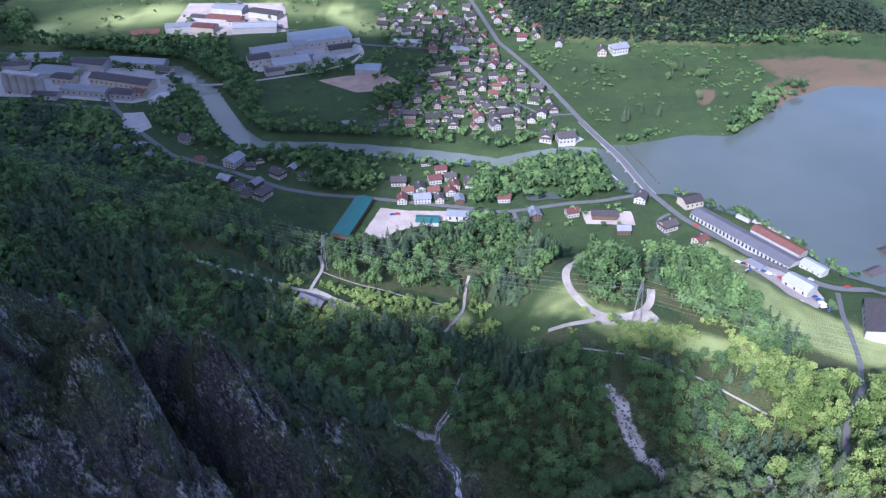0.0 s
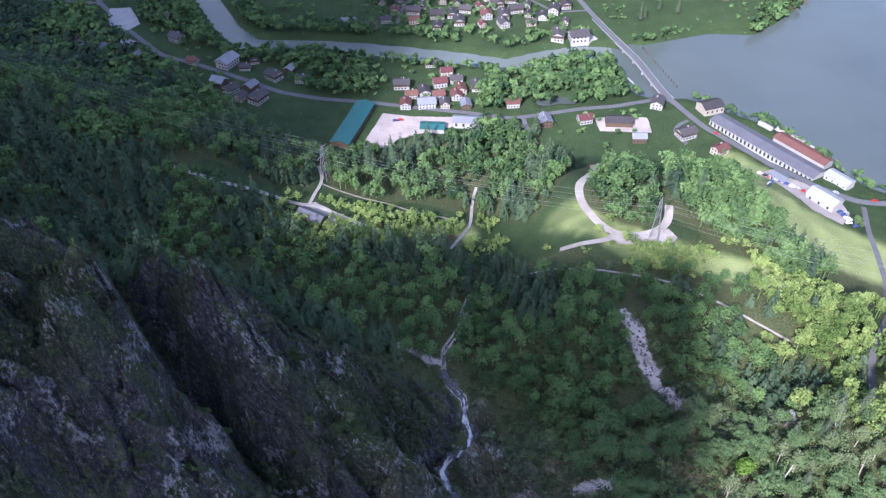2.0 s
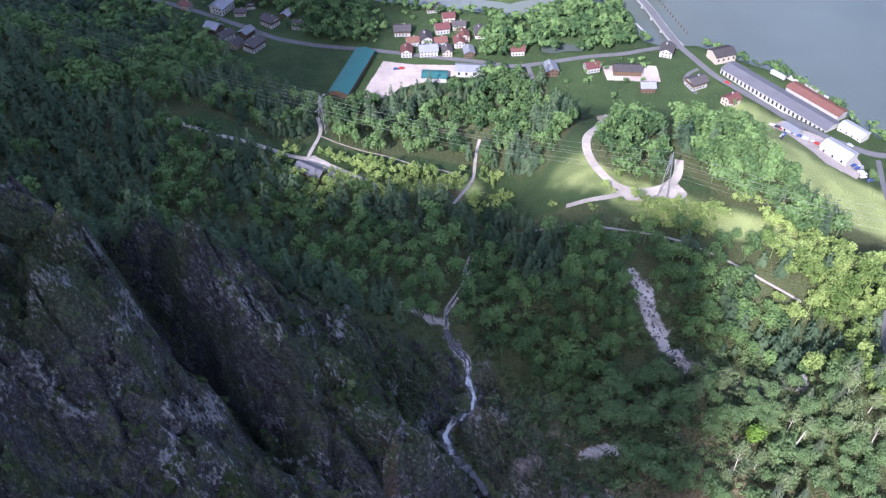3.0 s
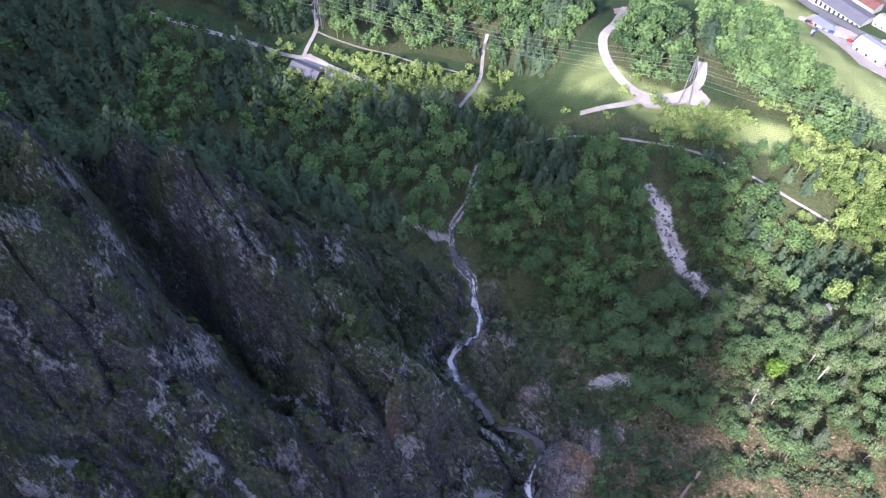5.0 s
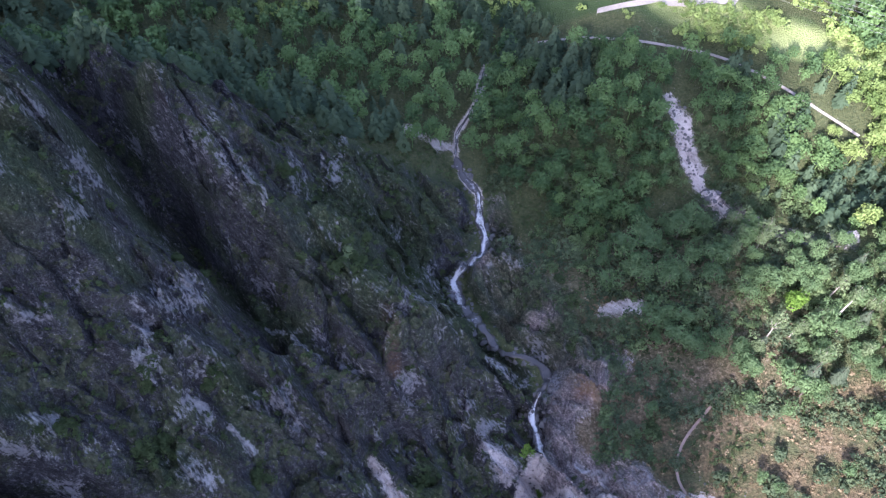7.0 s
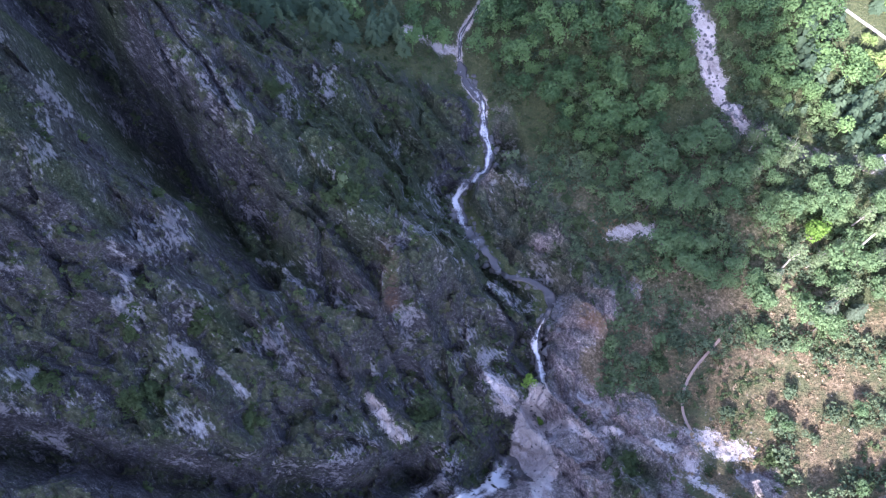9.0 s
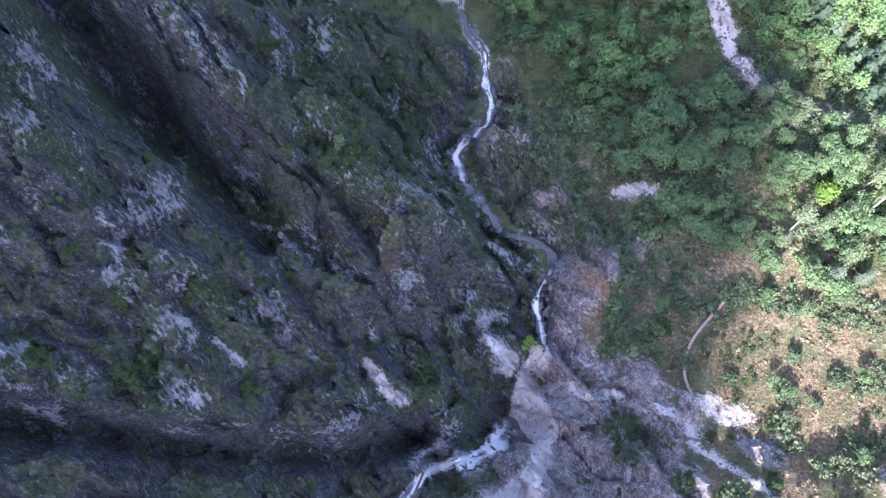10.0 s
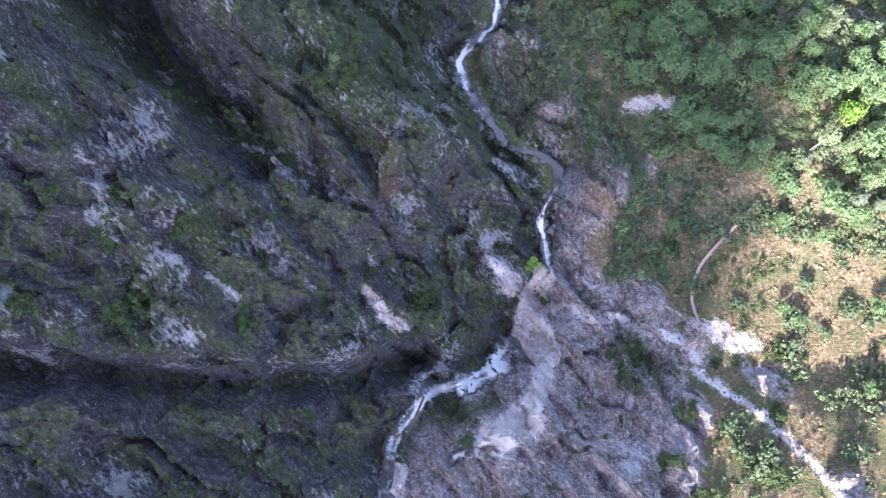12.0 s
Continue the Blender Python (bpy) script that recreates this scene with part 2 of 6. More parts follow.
def plain(name, base, rough=0.7, size=1.0, vary=0.25, metal=0.0, relief=0.15, spread=0.0):
    """A worn surface: two scales of variation, a little relief, and a shift from thing to thing."""
    m, n, l = nodes_of(name)
    b = n["Principled BSDF"]
    where = n.new("ShaderNodeTexCoord").outputs["Object"]
    coarse, fine = noise_node(n, l, 0.35 / size, 3, 0.6, where), noise_node(n, l, 4.0 / size, 5, 0.7, where)
    dark, light = tuple(v * (1 - vary) for v in base), tuple(min(1, v * (1 + vary)) for v in base)
    colour = mix(n, l, 0.45, ramp(n, l, coarse, [(0.3, dark), (0.7, light)]), ramp(n, l, fine, [(0.3, dark), (0.75, light)]))
    if spread:
        info = n.new("ShaderNodeObjectInfo")
        hsv = n.new("ShaderNodeHueSaturation")
        l.new(maths(n, l, "MULTIPLY_ADD", info.outputs["Random"], spread, 1 - spread / 2), hsv.inputs["Value"])
        l.new(maths(n, l, "MULTIPLY_ADD", info.outputs["Random"], 0.03, 0.485), hsv.inputs["Hue"])
        l.new(colour, hsv.inputs["Color"])
        colour = hsv.outputs[0]
    l.new(colour, b.inputs["Base Color"])
    b.inputs["Roughness"].default_value, b.inputs["Metallic"].default_value = rough, metal
    if relief:
        bump(n, l, fine, relief, 0.05 * size, b)
    return m


def leaf_material(name, dark, light, spread=0.5):
    """Leaves: each clump and each tree differs; a little light passes through."""
    m, n, l = nodes_of(name)
    b = n["Principled BSDF"]
    geo = n.new("ShaderNodeNewGeometry")
    tint = n.new("ShaderNodeAttribute")
    tint.attribute_name = "tint"
    info = n.new("ShaderNodeObjectInfo")
    mixed = maths(n, l, "MULTIPLY_ADD", geo.outputs["Random Per Island"], 0.15, maths(n, l, "MULTIPLY", tint.outputs["Fac"], 0.76), clamp=True)
    mixed = maths(n, l, "ADD", mixed, maths(n, l, "MULTIPLY_ADD", info.outputs["Random"], spread * 0.6, -spread * 0.3), clamp=True)
    speck = noise_node(n, l, 2.5, 3, 0.7, geo.outputs["Position"])
    colour = mix(n, l, mixed, dark, light)
    colour = mix(n, l, 0.3, colour, ramp(n, l, speck, [(0.3, grey(0.35)), (0.7, grey(1.0))]), "MULTIPLY")
    l.new(colour, b.inputs["Base Color"])
    b.inputs["Roughness"].default_value = 0.75
    b.inputs["Specular IOR Level"].default_value = 0.2
    through_leaf = n.new("ShaderNodeBsdfTranslucent")
    l.new(colour, through_leaf.inputs[0])
    both = n.new("ShaderNodeMixShader")
    both.inputs[0].default_value = 0.27
    l.new(b.outputs[0], both.inputs[1])
    l.new(through_leaf.outputs[0], both.inputs[2])
    l.new(both.outputs[0], n["Material Output"].inputs[0])
    return m


def ground_material():
    """Meadow, forest floor, bare earth, scree and rock, by the zones of the land."""
    m, n, l = nodes_of("ground")
    b = n["Principled BSDF"]
    pos = place(n)

    def zone(name):
        a = n.new("ShaderNodeAttribute")
        a.attribute_name = name
        return a.outputs["Fac"]

    wide, mid, fine = noise_node(n, l, 0.012, 4, 0.6, pos), noise_node(n, l, 0.09, 5, 0.65, pos), noise_node(n, l, 0.9, 6, 0.7, pos)
    tiny = noise_node(n, l, 2.2, 5, 0.75, pos)
    grass = mix(n, l, 0.5, ramp(n, l, wide, [(0.35, (0.029, 0.058, 0.020)), (0.65, (0.057, 0.1, 0.032))]), ramp(n, l, mid, [(0.3, (0.024, 0.042, 0.018)), (0.7, (0.062, 0.088, 0.036))]))
    grass = mix(n, l, 0.35, grass, ramp(n, l, fine, [(0.3, grey(0.5)), (0.75, grey(1.25))]), "MULTIPLY")
    floor = mix(n, l, ramp(n, l, fine, [(0.3, grey(0)), (0.7, grey(1))]), (0.034, 0.05, 0.02), (0.115, 0.125, 0.055))
    dry = ramp(n, l, mix(n, l, 0.55, mid, fine), [(0.36, (0.05, 0.054, 0.027)), (0.46, (0.092, 0.078, 0.043)), (0.56, (0.16, 0.12, 0.066)), (0.68, (0.28, 0.215, 0.138))])
    dry = mix(n, l, ramp(n, l, tiny, [(0.38, grey(0.0)), (0.62, grey(0.55))]), dry, (0.145, 0.112, 0.062))
    dry = mix(n, l, 0.7, dry, ramp(n, l, fine, [(0.35, grey(0.45)), (0.5, grey(1.0)), (0.66, grey(1.6))]), "MULTIPLY")
    dry = mix(n, l, ramp(n, l, mid, [(0.40, grey(0.75)), (0.56, grey(0.0))]), dry, mix(n, l, fine, (0.035, 0.05, 0.02), (0.11, 0.125, 0.055)))
    # rock: grey limestone, streaked, with ledges of moss and heath
    # the beds run down the wall to the south-east
    stretch = n.new("ShaderNodeMapping")
    stretch.vector_type = "TEXTURE"
    stretch.inputs["Scale"].default_value = (1.0, 2.6, 1.5)
    stretch.inputs["Rotation"].default_value = (0.25, 0.0, 0.77)
    l.new(pos, stretch.inputs["Vector"])
    streak, crack = noise_node(n, l, 0.24, 6, 0.68, stretch.outputs[0]), noise_node(n, l, 0.95, 8, 0.7, stretch.outputs[0])
    split = n.new("ShaderNodeTexNoise")
    split.noise_type = "RIDGED_MULTIFRACTAL"
    split.inputs["Scale"].default_value, split.inputs["Detail"].default_value, split.inputs["Distortion"].default_value = 0.16, 5.0, 0.6
    l.new(stretch.outputs[0], split.inputs["Vector"])
    stone = mix(n, l, 0.5, ramp(n, l, streak, [(0.36, (0.04, 0.04, 0.046)), (0.5, (0.105, 0.104, 0.114)), (0.64, (0.24, 0.238, 0.25))]), ramp(n, l, crack, [(0.38, (0.022, 0.022, 0.026)), (0.5, (0.10, 0.099, 0.107)), (0.63, (0.32, 0.317, 0.33))]))
    stone = mix(n, l, 0.65, stone, ramp(n, l, split.outputs["Fac"], [(0.15, grey(1.25)), (0.6, grey(0.85)), (1.1, grey(0.28))]), "MULTIPLY")
    stone = mix(n, l, 0.8, stone, ramp(n, l, tiny, [(0.39, grey(0.28)), (0.5, grey(0.9)), (0.6, grey(1.9))]), "MULTIPLY")
    rust = ramp(n, l, noise_node(n, l, 0.05, 4, 0.6, pos), [(0.54, grey(0)), (0.66, grey(0.7))])
    # right-bank stone is lighter and warmer
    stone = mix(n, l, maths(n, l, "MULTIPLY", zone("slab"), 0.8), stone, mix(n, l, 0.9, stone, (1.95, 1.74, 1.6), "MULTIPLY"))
    stone = mix(n, l, maths(n, l, "MULTIPLY", rust, 0.35), stone, (0.15, 0.125, 0.10))
    stone = mix(n, l, maths(n, l, "MULTIPLY", zone("rust"), ramp(n, l, mix(n, l, 0.5, fine, streak), [(0.4, grey(0.1)), (0.56, grey(1.0))])), stone, mix(n, l, crack, (0.08, 0.05, 0.032), (0.36, 0.21, 0.12)))
    # stone multiplied by bank: well down on the left, slightly up on the right
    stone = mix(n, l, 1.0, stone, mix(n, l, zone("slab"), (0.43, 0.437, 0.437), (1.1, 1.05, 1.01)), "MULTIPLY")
    geo = n.new("ShaderNodeNewGeometry")
    sep = n.new("ShaderNodeSeparateXYZ")
    l.new(geo.outputs["Normal"], sep.inputs[0])
    level = maths(n, l, "ADD", sep.outputs["Z"], maths(n, l, "MULTIPLY_ADD", mix(n, l, 0.2, streak, fine), 1.2, -0.62))
    moss = mix(n, l, ramp(n, l, crack, [(0.35, grey(0)), (0.65, grey(1))]), (0.020, 0.028, 0.013), (0.105, 0.112, 0.06))
    stone = mix(n, l, maths(n, l, "MULTIPLY", ramp(n, l, level, [(0.44, grey(0)), (0.62, grey(0.9))]), maths(n, l, "MULTIPLY_ADD", zone("slab"), -0.6, 1.0)), stone, moss)
    cover = ramp(n, l, mix(n, l, 0.35, noise_node(n, l, 0.055, 5, 0.68, pos), fine), [(0.49, grey(0)), (0.58, grey(0.7))])
    cover = maths(n, l, "MULTIPLY", cover, maths(n, l, "MULTIPLY_ADD", zone("slab"), -0.7, 1.0))
    thick = maths(n, l, "ADD", maths(n, l, "MAXIMUM", zone("heath"), cover), maths(n, l, "MULTIPLY_ADD", mix(n, l, 0.5, fine, streak), 1.3, -0.70), clamp=True)
    stone = mix(n, l, maths(n, l, "MULTIPLY", thick, 0.9), stone, ramp(n, l, mix(n, l, 0.5, tiny, crack), [(0.38, (0.010, 0.017, 0.008)), (0.5, (0.044, 0.06, 0.028)), (0.62, (0.115, 0.135, 0.07))]))
    pale = ramp(n, l, maths(n, l, "MULTIPLY_ADD", crack, 0.45, maths(n, l, "MULTIPLY", noise_node(n, l, 0.045, 5, 0.65, pos), 0.75)), [(0.665, grey(0)), (0.72, grey(0.8))])
    stone = mix(n, l, pale, stone, mix(n, l, crack, (0.07, 0.07, 0.077), (0.42, 0.415, 0.425)))
    bare = ramp(n, l, maths(n, l, "ADD", zone("scar"), maths(n, l, "MULTIPLY_ADD", mix(n, l, 0.5, crack, streak), 5.0, -2.9)), [(0.35, grey(0)), (0.95, grey(0.9))])
    stone = mix(n, l, bare, stone, mix(n, l, crack, (0.10, 0.10, 0.108), (0.58, 0.575, 0.58)))
    gravel = ramp(n, l, mix(n, l, 0.6, noise_node(n, l, 0.9, 8, 0.85, pos), noise_node(n, l, 0.22, 4, 0.7, stretch.outputs[0])), [(0.33, (0.08, 0.07, 0.064)), (0.42, (0.31, 0.272, 0.248)), (0.50, (0.48, 0.435, 0.405)), (0.61, (0.62, 0.575, 0.545))])
    edge = maths(n, l, "MULTIPLY_ADD", mix(n, l, 0.5, fine, mid), 0.9, -0.45)

    chip = maths(n, l, "MULTIPLY_ADD", mix(n, l, 0.5, crack, tiny), 2.6, -1.3)

    def over(base, name, layer, sharp=3.0, rough=1.0, border=None):
        f = maths(n, l, "MULTIPLY_ADD", maths(n, l, "SUBTRACT", maths(n, l, "MULTIPLY_ADD", border or edge, rough, zone(name)), 0.5), sharp, 0.5, clamp=True)
        return mix(n, l, f, base, layer)

    # sunlit meadow: sunshine put into the colour, over the darker grass
    grass = mix(n, l, zone("hay"), grass, mix(n, l, fine, (0.22, 0.28, 0.08), (0.44, 0.48, 0.21)))
    colour = over(grass, "wood", floor)
    colour = over(colour, "dry", dry)
    earth = mix(n, l, 0.8, mix(n, l, 0.5, ramp(n, l, mid, [(0.35, (0.09, 0.082, 0.045)), (0.6, (0.22, 0.16, 0.098))]), ramp(n, l, fine, [(0.35, (0.055, 0.058, 0.03)), (0.5, (0.17, 0.132, 0.085)), (0.66, (0.37, 0.31, 0.225))])), ramp(n, l, mix(n, l, 0.5, tiny, crack), [(0.4, grey(0.3)), (0.5, grey(0.95)), (0.62, grey(1.9))]), "MULTIPLY")
    colour = over(colour, "earth", earth, 2.0)
    colour = over(colour, "reed", mix(n, l, fine, (0.09, 0.07, 0.042), (0.175, 0.128, 0.085)))
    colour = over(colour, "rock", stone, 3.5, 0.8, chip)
    colour = over(colour, "gravel", gravel, 3.2, 1.5, chip)
    l.new(colour, b.inputs["Base Color"])
    b.inputs["Roughness"].default_value = 0.9
    b.inputs["Specular IOR Level"].default_value = 0.2
    relief = mix(n, l, zone("rock"), fine, mix(n, l, 0.35, crack, tiny))
    bump(n, l, relief, 0.9, 1.3, b)
    return m


def water_material(name, deep, rough=0.06, ripple=0.02):
    m, n, l = nodes_of(name)
    b = n["Principled BSDF"]
    pos = place(n)
    l.new(mix(n, l, ramp(n, l, noise_node(n, l, 0.006, 3, 0.5, pos), [(0.35, grey(0)), (0.7, grey(1))]), deep, tuple(v * 1.35 for v in deep)), b.inputs["Base Color"])
    b.inputs["Roughness"].default_value, b.inputs["IOR"].default_value = rough, 1.33
    bump(n, l, noise_node(n, l, 0.5, 4, 0.6, pos), ripple, 0.3, b)
    return m


def torrent_material():
    """White water over dark stones: foam in streaks along the run."""
    m, n, l = nodes_of("torrent_water")
    b = n["Principled BSDF"]
    a = n.new("ShaderNodeAttribute")
    a.attribute_name = "foam"
    pos = place(n)
    run = noise_node(n, l, 0.5, 6, 0.75, pos)
    fleck = noise_node(n, l, 1.5, 5, 0.8, pos)
    f = maths(n, l, "ADD", maths(n, l, "MULTIPLY_ADD", mix(n, l, 0.5, run, fleck), 1.8, -0.4), maths(n, l, "MULTIPLY_ADD", a.outputs["Fac"], 0.85, -0.84))
    white = ramp(n, l, f, [(0.27, grey(0)), (0.62, grey(1))])
    l.new(mix(n, l, white, (0.075, 0.072, 0.07), (0.62, 0.62, 0.61)), b.inputs["Base Color"])
    l.new(mix(n, l, white, grey(0.15), grey(0.6)), b.inputs["Roughness"])
    bump(n, l, run, 0.5, 0.4, b)
    return m


GROUND = ground_material()
LAKE_WATER = water_material("lake_water", (0.07, 0.085, 0.08))
RIVER_WATER = water_material("river_water", (0.125, 0.145, 0.135), 0.12, 0.05)
TORRENT = torrent_material()
BROADLEAF = leaf_material("broadleaf", (0.045, 0.092, 0.038), (0.19, 0.305, 0.105))
SPRUCE = leaf_material("spruce_needles", (0.038, 0.07, 0.042), (0.115, 0.168, 0.088))
FAR_SPRUCE = leaf_material("dark_spruce_needles", (0.025, 0.045, 0.03), (0.065, 0.095, 0.06))
# pale leaf, lightened for the sunlit cluster above the gorge
PALE_LEAF = leaf_material("pale_lit_leaf", (0.10, 0.15, 0.065), (0.265, 0.325, 0.155))
# young beech leaf, brightened so that its colour carries the sunshine
SUNLIT_YOUNG_LEAF = leaf_material("sunlit_beech_leaf", (0.11, 0.18, 0.048), (0.35, 0.445, 0.14))
SLOPE_LEAF = leaf_material("slope_leaf", (0.07, 0.125, 0.055), (0.21, 0.31, 0.125))
BRIGHT_LEAF = leaf_material("bright_maple_leaf", (0.12, 0.225, 0.03), (0.25, 0.39, 0.07))
UNDERGROWTH = leaf_material("undergrowth_leaf", (0.055, 0.088, 0.047), (0.17, 0.22, 0.11))
SHRUB = leaf_material("shrub_leaf", (0.032, 0.056, 0.02), (0.12, 0.165, 0.065))
BARK = plain("bark", (0.14, 0.11, 0.085), 0.9, 0.6, 0.35)
PALE_BARK = plain("pale_bark", (0.33, 0.30, 0.25), 0.85, 0.6, 0.25)
ASPHALT = plain("asphalt", (0.105, 0.105, 0.11), 0.9, 3.0, 0.2)
TRACK = plain("gravel_track", (0.37, 0.33, 0.29), 0.95, 3.0, 0.4, relief=0.4)
FAINT_TRACK = plain("worn_track", (0.25, 0.225, 0.18), 0.95, 2.0, 0.45, relief=0.4)
YARD = plain("gravel_yard", (0.35, 0.30, 0.27), 0.95, 6.0, 0.35, relief=0.3)
CONCRETE = plain("concrete", (0.31, 0.305, 0.305), 0.85, 2.0, 0.18)
PLASTER = plain("white_plaster", (0.35, 0.345, 0.335), 0.85, 2.0, 0.1, spread=0.25)
CREAM = plain("cream_plaster", (0.36, 0.32, 0.27), 0.85, 2.0, 0.12, spread=0.2)
TIMBER = plain("dark_timber", (0.10, 0.065, 0.042), 0.8, 0.8, 0.3)
ROOF_DARK = plain("dark_roof_tiles", (0.052, 0.046, 0.048), 0.75, 1.0, 0.3, spread=0.6)
ROOF_RED = plain("red_roof_tiles", (0.115, 0.045, 0.038), 0.75, 1.0, 0.3, spread=0.4)
ROOF_GREY = plain("grey_sheet_roof", (0.21, 0.22, 0.245), 0.5, 2.0, 0.15, 0.2, spread=0.4)
ROOF_SLATE = plain("slate_grey_roof", (0.10, 0.10, 0.115), 0.6, 2.0, 0.2)
ROOF_LIGHT = plain("light_sheet_roof", (0.36, 0.37, 0.39), 0.45, 3.0, 0.15, 0.2)
ROOF_GREEN = plain("green_sheet_roof", (0.022, 0.10, 0.10), 0.55, 3.0, 0.15)
GLASS = plain("window_glass", (0.035, 0.04, 0.05), 0.12, 1.0, 0.2, relief=0)
STEEL = plain("galvanised_steel", (0.34, 0.35, 0.36), 0.5, 1.0, 0.15, 0.6, relief=0)
WIRE = plain("aluminium_cable", (0.34, 0.34, 0.33), 0.6, 1.0, 0.1, 0.7, relief=0)
BOULDER = plain("limestone_boulder", (0.12, 0.117, 0.115), 0.9, 1.0, 0.35, relief=0.5)
BLUE_ROOF = plain("pale_blue_sheet_roof", (0.23, 0.27, 0.32), 0.45, 3.0, 0.15, 0.2)
RAW_EARTH = plain("bare_earth", (0.30, 0.22, 0.17), 0.95, 4.0, 0.3, relief=0.4)
CAR_WHITE = plain("car_white_paint", (0.7, 0.7, 0.7), 0.3, 1.0, 0.05, 0.1, relief=0)
CAR_SILVER = plain("car_silver_paint", (0.35, 0.36, 0.37), 0.3, 1.0, 0.05, 0.1, relief=0)
CAR_DARK = plain("car_dark_paint", (0.03, 0.03, 0.035), 0.3, 1.0, 0.05, 0.1, relief=0)
CAR_RED = plain("car_red_paint", (0.35, 0.03, 0.025), 0.3, 1.0, 0.05, 0.1, relief=0)
CAR_BLUE = plain("car_blue_paint", (0.04, 0.07, 0.2), 0.3, 1.0, 0.05, 0.1, relief=0)
RUBBER = plain("tyre_rubber", (0.03, 0.03, 0.03), 0.9, 1.0, 0.1, relief=0)

# ---------------------------------------------------------------- the large structure
def mesh_of(name, verts, faces, material, smooth_shade=False):
    me = bpy.data.meshes.new(name)
    verts, faces = np.asarray(verts, np.float32), np.asarray(faces, np.int32)
    k = faces.shape[1]
    me.vertices.add(len(verts))
    me.vertices.foreach_set("co", verts.ravel())
    me.loops.add(faces.size)
    me.loops.foreach_set("vertex_index", faces.ravel())
    me.polygons.add(len(faces))
    me.polygons.foreach_set("loop_start", np.arange(0, faces.size, k, dtype=np.int32))
    me.update(calc_edges=True)
    if smooth_shade:
        me.polygons.foreach_set("use_smooth", np.ones(len(faces), bool))
    me.materials.append(material)
    return me


def give(me, name, values):
    me.attributes.new(name, "FLOAT", "POINT").data.foreach_set("value", np.asarray(values, np.float32).ravel())


def stretch_out(start, stop, step, growth):
    """Steps that grow away from the fine part."""
    out, v = [], start
    sign = 1 if stop > start else -1
    while (stop - v) * sign > 0:
        step *= growth
        v += sign * step
        out.append(v)
    return out


def sheet(xs, ys):
    gx, gy = np.meshgrid(xs, ys)
    nx, ny = len(xs), len(ys)
    i = np.arange(nx * ny).reshape(ny, nx)
    quads = np.stack([i[:-1, :-1], i[:-1, 1:], i[1:, 1:], i[1:, :-1]], -1).reshape(-1, 4)
    return gx.ravel(), gy.ravel(), quads


# ways on the land: half width, line
MAIN_ROAD = [(22.4, 1189.2), (37.6, 1111.2), (51.8, 1040.2), (64, 975.2), (95, 897.9), (121.4, 813.1), (141.4, 744.4), (159.1, 696.3), (172.7, 638.1), (192.4, 595), (225, 553.3), (251.2, 513.6), (274.6, 497.4), (314.6, 495.5), (420, 470), (620, 380)]
VILLAGE_LANE = [(166.5, 635.1), (132.6, 623), (103, 619), (73.3, 611), (46.8, 605), (15.3, 613), (-10.2, 617), (-59.2, 627)]
WEST_LANE = [(-59.2, 627), (-103.1, 633.1), (-134, 642.2), (-167.3, 662.5), (-206.1, 684), (-245.1, 702.4), (-293.3, 756.6), (-326.2, 801.1), (-341.5, 828.3)]
CABIN_TRACK = [(-180.1, 481.9), (-140, 473), (-114, 469), (-101, 464), (-89, 465), (-72, 461), (-54, 453), (-42, 448)]
LINK_TRACK = [(-88.5, 518.4), (-83.2, 499.3), (-86, 479.9), (-88, 466)]
GLADE_TRACK = [(1, 443), (8, 458), (14, 472), (15, 486.8), (16, 502.2), (19.1, 518.4)]
GLADE_LINK = [(13, 473), (4, 475), (-7, 478.9), (-24, 478.9), (-40, 484.8), (-57, 484.8), (-73.1, 488.7), (-83.1, 493.6)]
CURVE_TRACK = [(107.1, 537.2), (96.3, 504.1), (88, 477.9), (79.5, 465), (78, 450), (81, 434), (86, 422), (95, 413), (109, 412), (120, 416), (127, 425), (130, 440)]
BRANCH_TRACK = [(95, 412), (86, 407), (76, 405), (63, 408)]
TERRACE_TRACK = [(36, 405), (54, 395), (68, 385), (89, 382), (113, 376), (128, 368), (140, 359), (150, 351), (172, 336)]
EAST_LANE = [(276.4, 491.6), (267, 460), (258, 407), (240, 370), (213, 331), (196, 290)]
FARM_LANE = [(57, 607), (61, 580.2), (67, 560.9)]
SCREE = [(92, 352), (95, 341), (98, 328), (103, 316), (109, 302)]


RIB = [(34, 185), (39, 184), (46, 183), (56, 180), (65, 177), (74, 170), (78, 165), (83, 162), (88, 157), (94, 153), (99, 147), (104, 142), (109, 137), (112, 131), (118, 124)]


GRAVEL_BED = [(22.5, 187), (32, 187), (33, 176), (35.5, 168), (33, 163), (29.5, 153.5), (24.5, 156.5), (25.5, 164), (21.5, 170), (19, 173), (20.5, 179)]


